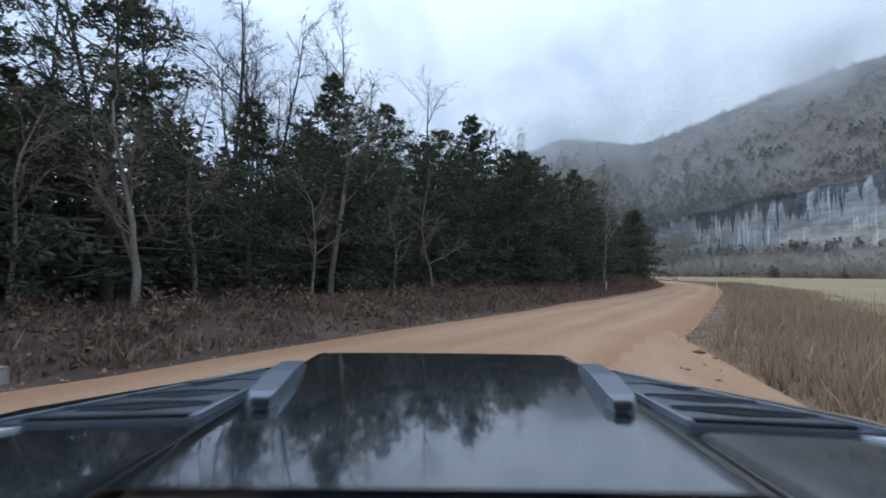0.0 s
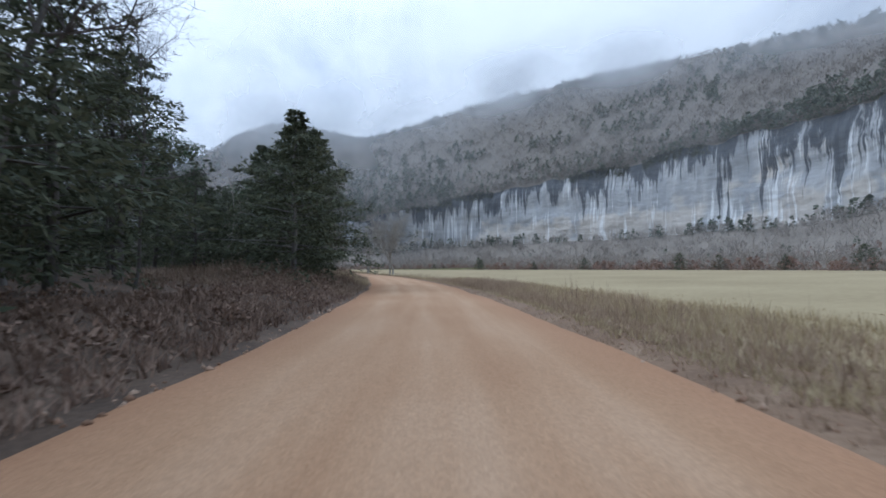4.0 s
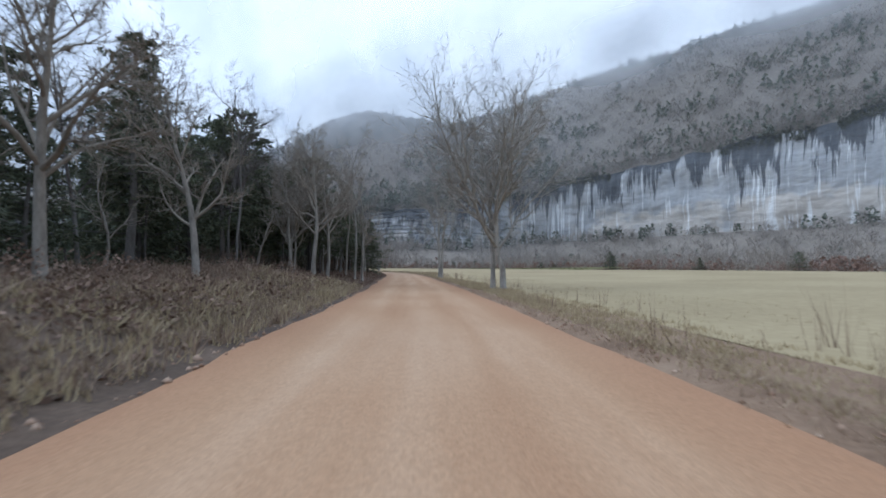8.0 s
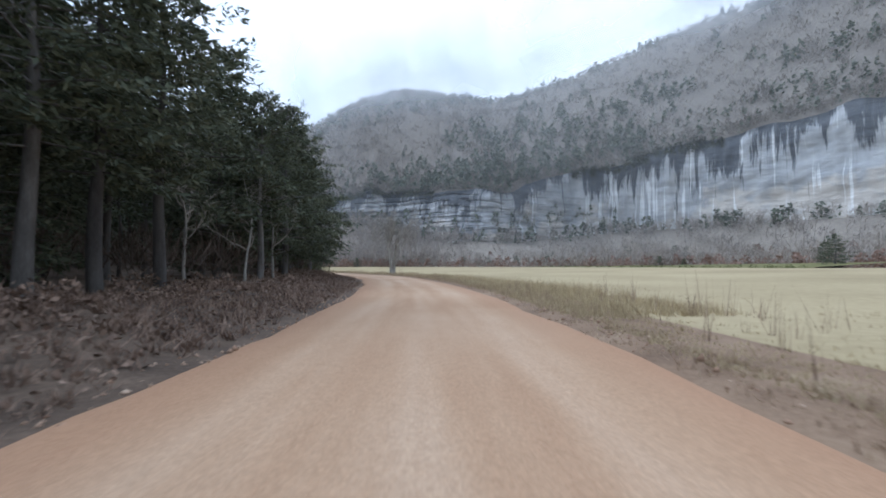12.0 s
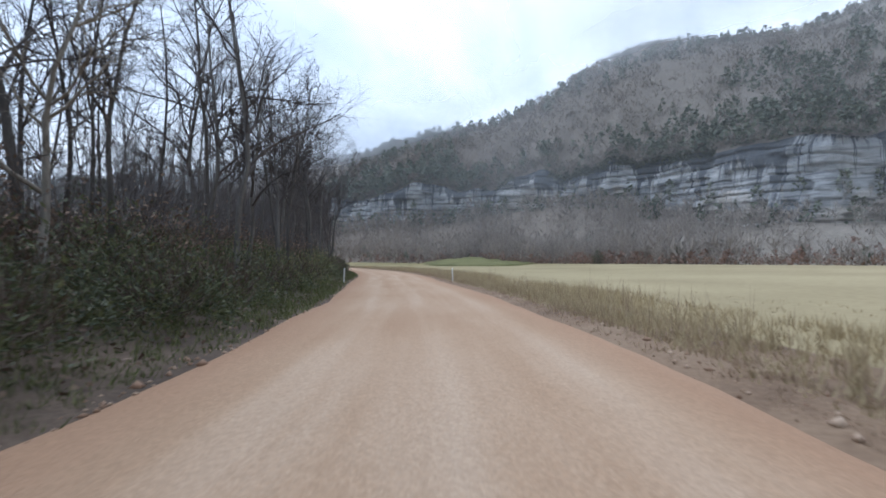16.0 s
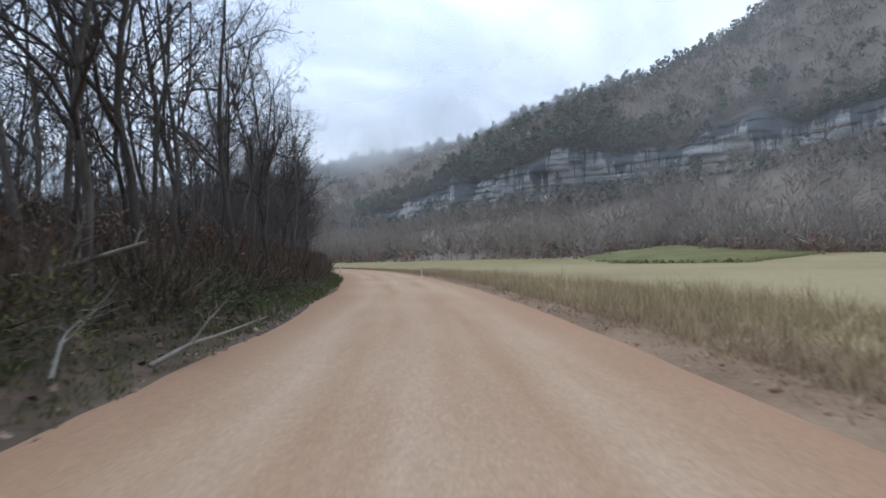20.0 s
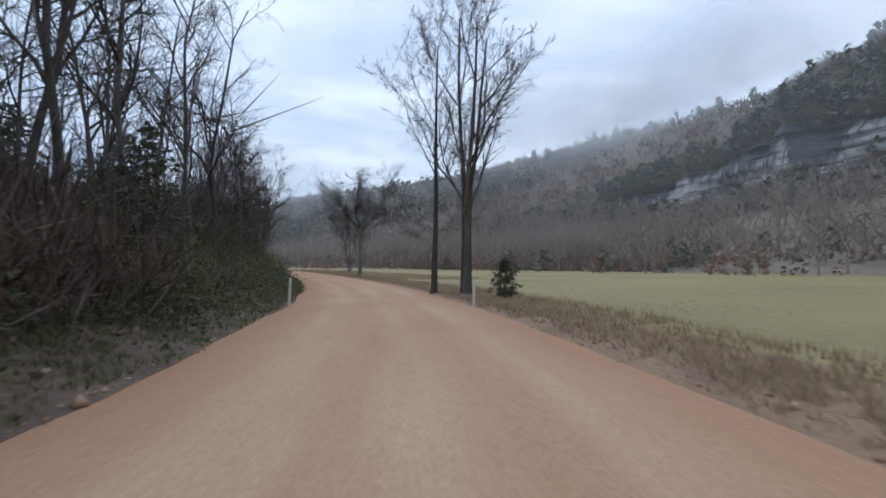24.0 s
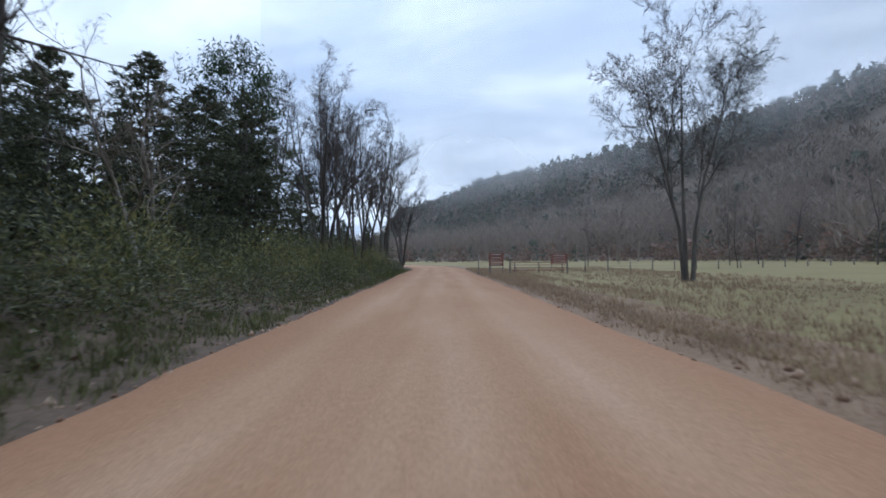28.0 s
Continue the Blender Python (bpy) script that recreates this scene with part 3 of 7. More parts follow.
def turnout():
    a, b, c = np.array([9.0, -16.0]), np.array([0.6, -1.0]), np.array([-4.6, 24.0])
    u = TS[:, None]
    mid = (1 - u) ** 2 * a + 2 * u * (1 - u) * b + u ** 2 * c
    tg = np.gradient(mid, axis=0)
    tg /= np.linalg.norm(tg, axis=1)[:, None]
    nr = np.stack([tg[:, 1], -tg[:, 0]], 1)
    ds = np.linspace(-7.2, 1.3, 20)
    pts = mid[:, None, :] + nr[:, None, :] * (ds[None, :, None] + 0.25 * fbm(TS[:, None] * 12, np.sign(ds)[None, :] * 2, 4)[..., None] * (np.abs(ds)[None, :, None] > 2.5))
    z = 0.085 - 0.05 * np.clip(ds[None, :] / 1.5, -0.3, 1) ** 4 + 0.008 * fbm(TS[:, None] * 30, ds[None, :] * 2, 8)
    z = z - 0.22 * ss01((-1.7 - pts[..., 0]) / 1.2)
    v = np.concatenate([pts, z[..., None]], -1).reshape(-1, 3)
    uv = np.stack(np.broadcast_arrays(ds[None, :], TS[:, None] * 45), -1).reshape(-1, 2)
    ob = link_mesh("turnout", v, grid_faces(len(TS), len(ds))[:, ::-1], "road", smooth=True, uv=uv)
    tagged(ob, "short gravel turnout joining the road", "road", kind="structure")


turnout()

# ---------------------------------------------------------------- ground sheets
def under_turnout(S, D):
    """1 where the gravel of the turnout covers the verge."""
    x, y = rp(S, D)
    u = TS[:, None, None]
    mx = (1 - u) ** 2 * 9.0 + 2 * u * (1 - u) * 0.6 + u ** 2 * -4.6 - 1.2
    my = (1 - u) ** 2 * -16.0 + 2 * u * (1 - u) * -1.0 + u ** 2 * 24.0
    near = np.full(x.shape, 99.0)
    few = (S < s_at(2.5) + 30)
    near[few] = np.sqrt(((mx - x[few][None, None, :]) ** 2 + (my - y[few][None, None, :]) ** 2).min((0, 1)))
    return 1 - ss01((near - 1.9) / 0.6)


ribbon("verge_left", np.arange(0, S_END, 1.5), -np.concatenate([[2.5, 3.3, 3.8, 4.3, 5, 5.8, 6.8, 8, 9.5, 11.5], np.arange(14, 46, 4.0)]),
       lambda S, D: np.where(D > -3.4, -0.06, bank_z(S, D)), "soil", "brown leaf-littered bank beside the road", "bank")
ribbon("verge_right", np.arange(0, S_END, 1.5), np.array([2.5, 3.3, 3.8, 4.3, 5, 5.8, 6.8]),
       lambda S, D: np.where(D < 3.4, -0.06, bank_z(S, D)) - 0.35 * under_turnout(S, D), "verge", "dry grassy road verge", "verge")
ribbon("field", np.arange(0, S_END, 4.0), np.concatenate([[6.8, 8, 9.5, 11.5, 13, 15, 18, 22, 27], np.arange(34, 90, 8.0), np.arange(100, 420, 20.0)]),
       lambda S, D: bank_z(S, D) + 0.004 - 0.35 * under_turnout(S, D) * (D < 12), "field", "pale winter hay field", "field")
def inner_floor():
    """The wood's floor inside the long bend, from the roadside bank to the middle."""
    s = np.arange(0, S_END, 6.0)
    x, y = rp(s, -40.0)
    f = np.linspace(0, 1, 14)[None, :]
    X = x[:, None] + (-260.0 - x[:, None]) * f
    Y = y[:, None] + (120.0 - y[:, None]) * f
    Z = -0.35 + 0.2 * fbm(X * 0.05, Y * 0.05, 51)
    ob = link_mesh("wood_floor", np.stack([X, Y, Z], -1).reshape(-1, 3), grid_faces(len(s), 14), "soil", smooth=True)
    tagged(ob, "leaf-strewn floor of the valley wood", "ground", kind="structure")


inner_floor()
gv = [(-3000, -3000, -0.7), (3000, -3000, -0.7), (3000, 3000, -0.7), (-3000, 3000, -0.7)]
tagged(link_mesh("ground", gv, [(0, 1, 2, 3)], "field"), "valley floor of pale winter grass", "ground", kind="structure")

# ---------------------------------------------------------------- bluff and hillside
# plan of the rock face: x, y, foot height, top height; then the crest of the hill behind it
BLUFF = [(240, 190, 40, 92), (240, 300, 32, 95), (235, 390, 30, 101), (207, 450, 30, 103), (180, 495, 28, 98), (125, 550, 28, 93), (60, 597, 26, 88),
         (10, 607, 24, 79), (-40, 590, 19, 63), (-85, 562, 14, 51), (-122, 580, 17, 54), (-165, 597, 26, 61), (-213, 594, 31, 59),
         (-260, 583, 29, 54), (-292, 563, 23, 50), (-340, 537, 20, 47), (-400, 531, 18, 42), (-440, 512, 19, 35), (-480, 480, 16, 17), (-540, 430, 9, 9.5),
         (-600, 350, 5, 5.5), (-680, 240, 3, 3.5)]
CREST = [(420, 120, 165), (430, 250, 180), (455, 400, 215), (450, 560, 258), (405, 652, 278), (300, 760, 297), (200, 850, 302), (60, 960, 297), (-60, 1000, 277),
         (-140, 1000, 257), (-200, 980, 262), (-265, 950, 270), (-300, 880, 240), (-334, 828, 204), (-366, 720, 145), (-440, 690, 130), (-555, 713, 136),
         (-655, 613, 124), (-720, 540, 112), (-765, 483, 103), (-820, 330, 87), (-905, 200, 66)]


def both_lines(step):
    """Matching rows along the rock face and the crest."""
    n = len(BLUFF)
    a = np.array(BLUFF, float)
    b = np.array(CREST, float)
    b[:, 2] += np.interp(np.arange(n), [0, 2, 6, 8], [6.0, 4.0, -1.0, -9.0])
    q = np.hstack([a, b])
    q = np.vstack([2 * q[0] - q[1], q, 2 * q[-1] - q[-2]])
    out = []
    for i in range(1, n):
        k = max(3, int(np.linalg.norm(q[i + 1, :2] - q[i, :2]) / step))
        u = np.linspace(0, 1, k, endpoint=False)[:, None]
        p0, p1, p2, p3 = q[i - 1], q[i], q[i + 1], q[i + 2]
        out.append(0.5 * (2 * p1 + (p2 - p0) * u + (2 * p0 - 5 * p1 + 4 * p2 - p3) * u ** 2 + (3 * p1 - p0 - 3 * p2 + p3) * u ** 3))
    return np.vstack(out)


BL = both_lines(1.6)
BARC = np.concatenate([[0], np.cumsum(np.linalg.norm(np.diff(BL[:, :2], axis=0), axis=1))])
BIN = BL[:, 4:6] - BL[:, :2]
BIN /= np.linalg.norm(BIN, axis=1)[:, None]          # into the hill
TG = np.gradient(BL[:, :2], axis=0)
TG /= np.linalg.norm(TG, axis=1)[:, None]
FACE = np.stack([TG[:, 1], -TG[:, 0]], 1)
FACE = np.where((FACE * BIN).sum(1, keepdims=True) > 0, FACE, -FACE)   # square to the face, into the hill


def layered(u):
    """How strongly the rock breaks into level ledges: the downstream half does."""
    return ss01((u - 560) / 120)


def rim_z(i):
    """Height of the rock's uneven rim at row i."""
    return BL[i, 3] + (3.5 + 2.5 * layered(BARC[i])) * fbm(BARC[i] * 0.08, 0.0, 21) * (BL[i, 3] - BL[i, 2] > 8)


def cell(a, b):
    """A fixed random number from 0 to 1 for each pair of whole numbers."""
    return np.mod(np.sin(np.asarray(a) * 127.1 + np.asarray(b) * 311.7) * 43758.5453, 1.0)


def face_back(U, z, Hh):
    """How far the rock stands back from its line: buttresses, hollows and ledges."""
    lay = layered(U)
    back = 3.4 * fbm(U * 0.05, z * 0.05, 31) + 1.3 * fbm(U * 0.22, z * 0.03, 32) + 0.8 * fbm(U * 0.5, z * 0.25, 33)
    # beds of uneven thickness, cut into blocks by upright joints; the bed planes weather back into dark slots
    bz = z / (2.9 + 1.1 * lay) + 0.5 * fbm(z * 0.3, 0.0, 34) + 0.35 * fbm(U * 0.02, 0.0, 35)
    bed = np.floor(bz)
    blk = np.floor(U / 6.5 + 9.0 * cell(bed, 3.0) + 0.5 * fbm(U * 0.2, bed, 38))
    back = back + (0.22 + 1.5 * lay) * (cell(bed, blk) - 0.5) * 2.0 + lay * 3.0 * (cell(bed, 7.0) - 0.5) * (0.5 + cell(np.floor(U / 30.0), bed))
    back = back + np.where(bz - bed < 0.22, 0.1 + 1.6 * lay, 0.0) * (cell(bed, np.floor(U / 19.0)) > 0.35)
    back = back + (1 - lay) * 1.6 * np.abs(np.sin(U * 0.11 + 2.5 * fbm(U * 0.02, z * 0.01, 36))) ** 0.6 * (0.4 + Hh)
    return back + 2.0 * ss01((Hh - 0.85) / 0.15) + lay * Hh * 6


def bluff_face():
    hs = np.linspace(-0.12, 1.0, 84)
    U, Hh = np.meshgrid(BARC, hs, indexing="ij")
    foot, top = BL[:, 2:3], rim_z(np.arange(len(BL)))[:, None]
    z = foot + (top - foot) * Hh
    back = face_back(U, z, Hh)
    x = BL[:, 0:1] + FACE[:, 0:1] * back
    y = BL[:, 1:2] + FACE[:, 1:2] * back
    v = np.stack([x, y, z], -1).reshape(-1, 3)
    uv = np.stack([U, z], -1).reshape(-1, 2)
    ob = link_mesh("bluff", v, grid_faces(len(BARC), len(hs)), "cliff", smooth=False, uv=uv, uv2=np.stack([U * 0, Hh], -1).reshape(-1, 2))
    tagged(ob, "tall grey limestone bluff with dark and white water streaks", "cliff", kind="structure")


bluff_face()


def hill_point(i, v):
    """Height field above the face: row i, v from 0 (rim) to 1 (crest) and past it."""
    rim = BL[i]
    zr = rim_z(i)
    back = face_back(BARC[i], zr, 1.0)
    x0, y0 = rim[..., 0] + FACE[i, 0] * back, rim[..., 1] + FACE[i, 1] * back
    x = x0 + (rim[..., 4] - x0) * v
    y = y0 + (rim[..., 5] - y0) * v
    w = np.where(v < 1, np.sin(np.clip(v, 0, 1) * np.pi / 2) * 0.6 + np.clip(v, 0, 1) * 0.4, 1 - (v - 1) * 0.8)
    z = zr + (rim[..., 6] - zr) * w
    z = z + 5.0 * fbm(x * 0.02, y * 0.02, 41) * ss01(v * 5)
    return x, y, z


def hillside():
    rows = np.arange(0, len(BL))
    vs = np.concatenate([[0, 0.02], np.linspace(0.06, 1.0, 22), [1.1, 1.3, 1.6, 2.0]])
    I, V = np.meshgrid(rows, vs, indexing="ij")
    x, y, z = hill_point(I, V)
    ob = link_mesh("hillside", np.stack([x, y, z], -1).reshape(-1, 3), grid_faces(len(rows), len(vs)), "hill", smooth=True)
    tagged(ob, "steep wooded hillside above the bluff in winter grey", "hill", kind="structure")


hillside()


def talus_point(i, w):
    """Slope below the face: w from 0 (foot of the rock) to 1 (valley floor)."""
    x = BL[i, 0] - FACE[i, 0] * (w * 75 - 8)
    y = BL[i, 1] - FACE[i, 1] * (w * 75 - 8)
    z = BL[i, 2] * (1 - ss01(w)) + 1.0 * ss01(w) + 1.5 * fbm(x * 0.05, y * 0.05, 43) * (1 - w) * ss01(w * 6) - 1.2 * ss01((w - 0.9) / 0.3)
    z = z + layered(BARC[i]) * (1 - ss01(w * 1.4)) * (2.0 + 5.0 * fbm(BARC[i] * 0.03, 0.0, 44))    # rubble heaped against the layered rock
    return x, y, z + 2.5 * (1 - w)


def talus():
    rows = np.arange(0, len(BL), 3)
    ws = np.linspace(0, 1.25, 14)
    I, W = np.meshgrid(rows, ws, indexing="ij")
    x, y, z = talus_point(I, W)
    ob = link_mesh("talus_slope", np.stack([x, y, z], -1).reshape(-1, 3), grid_faces(len(rows), len(ws))[:, ::-1], "talus", smooth=True)
    tagged(ob, "brushy slope of rubble under the bluff", "slope", kind="structure")


talus()

# ---------------------------------------------------------------- cloud and haze sheets on the hill
def cloud_haze_material(name, through_light):
    """White scatter from both sides for cloud and haze; the share map sets thickness."""
    mat = bpy.data.materials.new(name)
    mat.use_nodes = True
    n, l = mat.node_tree.nodes, mat.node_tree.links
    n.remove(n["Principled BSDF"])
    geo = n.new("ShaderNodeNewGeometry")
    nz = n.new("ShaderNodeTexNoise")
    nz.inputs["Scale"].default_value, nz.inputs["Detail"].default_value, nz.inputs["Roughness"].default_value = 0.009, 4.0, 0.5
    l.new(geo.outputs["Position"], nz.inputs["Vector"])
    mr = n.new("ShaderNodeMapRange")
    mr.inputs["From Min"].default_value, mr.inputs["From Max"].default_value = 0.35, 0.65
    mr.inputs["To Min"].default_value, mr.inputs["To Max"].default_value = 0.45, 1.1
    l.new(nz.outputs["Fac"], mr.inputs["Value"])
    uv = n.new("ShaderNodeUVMap")
    uv.uv_map = "share"
    sp = n.new("ShaderNodeSeparateXYZ")
    l.new(uv.outputs[0], sp.inputs[0])
    mul = n.new("ShaderNodeMath")
    mul.operation, mul.use_clamp = "MULTIPLY", True
    l.new(mr.outputs[0], mul.inputs[0])
    l.new(sp.outputs["X"], mul.inputs[1])
    df, tl = n.new("ShaderNodeBsdfDiffuse"), n.new("ShaderNodeBsdfTranslucent")
    for q in (df, tl):
        q.inputs["Color"].default_value = (0.87, 0.89, 0.92, 1)
    drops, veil, clear = n.new("ShaderNodeMixShader"), n.new("ShaderNodeMixShader"), n.new("ShaderNodeBsdfTransparent")
    drops.inputs["Fac"].default_value = through_light
    l.new(df.outputs[0], drops.inputs[1])
    l.new(tl.outputs[0], drops.inputs[2])
    l.new(mul.outputs[0], veil.inputs["Fac"])
    l.new(clear.outputs[0], veil.inputs[1])
    l.new(drops.outputs[0], veil.inputs[2])
    l.new(veil.outputs[0], n["Material Output"].inputs["Surface"])
    return mat


M["mist"] = cloud_haze_material("valley_haze", 0.5)
M["cloud"] = cloud_haze_material("hill_cloud", 0.6)


def smooth_rows(a, reach):
    """Rows of a averaged over reach rows to each side."""
    pad = np.vstack([np.repeat(a[:1], reach, 0), a, np.repeat(a[-1:], reach, 0)])
    c = np.vstack([np.zeros((1, a.shape[1])), np.cumsum(pad, 0)])
    return (c[2 * reach + 1:] - c[:-2 * reach - 1]) / (2 * reach + 1)


def valley_haze():
    """An upright sheet before the talus, along the river, imitating aerial haze."""
    rows = np.arange(0, len(BL), 8)
    line = smooth_rows(BL[:, :2] - FACE * 88.0, 60)[rows]
    zs = np.linspace(0.0, 1.0, 14)
    X = np.repeat(line[:, :1], len(zs), 1)
    Y = np.repeat(line[:, 1:], len(zs), 1)
    Z = -1.0 + 330.0 * zs[None, :] + 0 * X
    thick = np.interp(BARC[rows], [0, 460, 560, 640, 740, 830, 1000, 1300], [0.09, 0.09, 0.15, 0.26, 0.29, 0.2, 0.25, 0.14])
    share = thick[:, None] * (0.7 + 0.8 * ss01((Z - 45) / 70)) * (1 - ss01((zs[None, :] - 0.6) / 0.4)) * ss01((zs[None, :] + 0.02) / 0.08)
    ob = link_mesh("mist_bank", np.stack([X, Y, Z], -1).reshape(-1, 3), grid_faces(len(rows), len(zs)), "mist", smooth=True,
                   uv2=np.stack([share, share], -1).reshape(-1, 2))
    tagged(ob, "upright see-through sheet for the blue-grey haze along the river", "mist", kind="stuff")


def crest_cloud():
    """Low cloud that stands against the upper slope and hides parts of the crest."""
    rows = np.arange(0, len(BL), 6)
    qs = np.linspace(0, 1, 24)
    x, y, z0 = hill_point(rows, np.full(len(rows), 0.36))
    foot = smooth_rows(np.stack([x, y, z0 - 6], 1), 8)
    peak = smooth_rows(BL[rows, 6:7] * 0.8, 8)
    Z = foot[:, 2:3] + (peak + 95 - foot[:, 2:3]) * qs[None]
    wisp = np.clip(0.42 + 0.75 * fbm(BARC[rows][:, None] * 0.011, Z * 0.012, 71, 3), 0.06, 0.85)
    share = wisp * ss01((Z - foot[:, 2:3]) / (peak - foot[:, 2:3])) ** 1.3 * (1 - ss01((Z - peak) / 90))
    X, Y = foot[:, :1] + 0 * Z, foot[:, 1:2] + 0 * Z
    ob = link_mesh("low_cloud", np.stack([X, Y, Z], -1).reshape(-1, 3), grid_faces(len(rows), len(qs)), "cloud", smooth=True, uv2=np.stack([share, share], -1).reshape(-1, 2))
    tagged(ob, "low grey cloud trailing over the hill's crest", "cloud", kind="stuff")


valley_haze()
crest_cloud()

# ---------------------------------------------------------------- tree kit
def unit(v):
    return v / (np.linalg.norm(v) + 1e-9)


def turn_out(rng, d, angle):
    """d leaned by angle towards a random side."""
    a = rng.normal(size=3)
    side = unit(np.cross(d, a))
    return unit(d * math.cos(angle) + side * math.sin(angle))


def grow(out, rng, p, d, length, r, level, cfg):
    n = cfg["n"][level]
    tip = 0.25 if level else cfg.get("tip", 0.22)
    for i in range(n):
        if level == 0 and "path" in cfg:
            q = np.array(cfg["path"][i + 1], float)
            d = unit(q - p)
        else:
            d = unit(d + rng.normal(0, cfg["wob"][level], 3) + np.array([0, 0, cfg["up"][level]]))
            q = p + d * length / n
        ra, rb = r * (1 - (1 - tip) * i / n), r * (1 - (1 - tip) * (i + 1) / n)
        out.append((*p, *q, ra, rb, level))
        if level + 1 < len(cfg["n"]) and (i + 1) / n >= cfg["start"][level]:
            for _ in range(cfg["kids"][level]):
                f = 1 - 0.55 * (i + 1) / n if level == 0 else 1 - 0.35 * (i + 1) / n
                ln = length * cfg["ratio"][level] * f * rng.uniform(0.75, 1.2)
                at = p + (q - p) * rng.uniform(0.2, 1.0)
                grow(out, rng, at, turn_out(rng, d, radians(rng.uniform(*cfg["angle"][level]))), ln, min(rb * 0.75, ln * cfg.get("stout", 0.023) + 0.005), level + 1, cfg)
        p = q


def tubes(seg, sides):
    """Tapered tubes for rows of (p, q, ra, rb)."""
    p, q, ra, rb = seg[:, 0:3], seg[:, 3:6], seg[:, 6], seg[:, 7]
    d = q - p
    d = d / (np.linalg.norm(d, axis=1, keepdims=True) + 1e-9)
    ref = np.where(np.abs(d[:, 2:3]) > 0.9, np.array([[1.0, 0, 0]]), np.array([[0, 0, 1.0]]))
    a = np.cross(d, ref)
    a /= np.linalg.norm(a, axis=1, keepdims=True)
    b = np.cross(d, a)
    th = np.linspace(0, 2 * np.pi, sides, endpoint=False)
    ring = a[:, None, :] * np.cos(th)[None, :, None] + b[:, None, :] * np.sin(th)[None, :, None]
    v = np.concatenate([p[:, None] + ring * ra[:, None, None], q[:, None] + ring * rb[:, None, None]], 1).reshape(-1, 3)
    k = np.arange(sides)
    f = np.stack([k, (k + 1) % sides, (k + 1) % sides + sides, k + sides], 1)
    faces = (np.arange(len(p)) * 2 * sides)[:, None, None] + f[None]
    return v, faces.reshape(-1, 4)


def sweep(pts, rad, sides):
    """One unbroken tapered tube along pts."""
    pts, rad = np.asarray(pts, float), np.asarray(rad, float)
    th = np.linspace(0, 2 * np.pi, sides, endpoint=False)
    ring = np.stack([np.cos(th), np.sin(th), 0 * th], 1)
    v = (pts[:, None] + ring[None] * rad[:, None, None]).reshape(-1, 3)
    k = np.arange(sides)
    f = np.stack([k, (k + 1) % sides, (k + 1) % sides + sides, k + sides], 1)
    return v, ((np.arange(len(pts) - 1) * sides)[:, None, None] + f[None]).reshape(-1, 4)


def chain(seg):
    """The points and radii of segments that follow one another."""
    return np.vstack([seg[:1, 0:3], seg[:, 3:6]]), np.concatenate([seg[:1, 6], seg[:, 7]])


def ribbons(seg, rng, widen=1.0):
    """Flat tapered slivers for the finest twigs."""
    p, q, ra, rb = seg[:, 0:3], seg[:, 3:6], seg[:, 6:7] * widen, seg[:, 7:8] * widen
    s = np.cross(q - p, rng.normal(size=p.shape))
    s /= np.linalg.norm(s, axis=1, keepdims=True) + 1e-9
    v = np.stack([p - s * ra, p + s * ra, q + s * rb, q - s * rb], 1).reshape(-1, 3)
    return v, np.arange(len(v)).reshape(-1, 4)


def join(*vf):
    vs, fs, n = [], [], 0
    for v, f in vf:
        vs.append(v)
        fs.append(f + n)
        n += len(v)
    return np.vstack(vs), np.vstack(fs)


ARCH = {
    "spread": dict(n=[7, 5, 4, 3, 2], wob=[.07, .16, .2, .25, .3], up=[.05, .07, .04, .05, .05], start=[.42, .3, .25, .3], kids=[3, 2, 3, 1],
                   ratio=[.62, .5, .5, .5], angle=[(28, 62), (25, 55), (25, 55), (25, 60)]),
    "upright": dict(n=[9, 4, 3, 2, 2], wob=[.04, .1, .15, .2, .3], up=[.06, .13, .1, .08, .05], start=[.4, .3, .3, .3], kids=[3, 2, 2, 2],
                    ratio=[.4, .5, .5, .5], angle=[(22, 48), (20, 45), (20, 50), (25, 55)]),
    "oak": dict(n=[4, 6, 4, 3, 2], wob=[.05, .13, .18, .25, .3], up=[.05, .05, .04, .05, .05], start=[.7, .25, .25, .3], kids=[4, 2, 2, 2],
                ratio=[1.9, .45, .5, .5], angle=[(25, 62), (25, 55), (25, 55), (25, 60)], trunk=.4, tip=.6),
    "forest": dict(n=[9, 4, 3, 2], wob=[.085, .17, .2, .25], up=[.07, .1, .06, .05], start=[.36, .3, .3], kids=[2, 3, 3],
                   ratio=[.36, .5, .55], angle=[(25, 60), (25, 55), (25, 60)]),
    "pole": dict(n=[12, 3, 2], wob=[.02, .12, .25], up=[.05, .0, .02], start=[.25, .3], kids=[4, 3], ratio=[.17, .5], angle=[(60, 95), (30, 60)]),
    "crooked": dict(n=[8, 5, 3, 2], wob=[.15, .2, .25, .3], up=[.06, .06, .05, .05], start=[.35, .3, .3], kids=[2, 2, 2],
                    ratio=[.45, .5, .55], angle=[(30, 70), (25, 60), (25, 60)]),
}


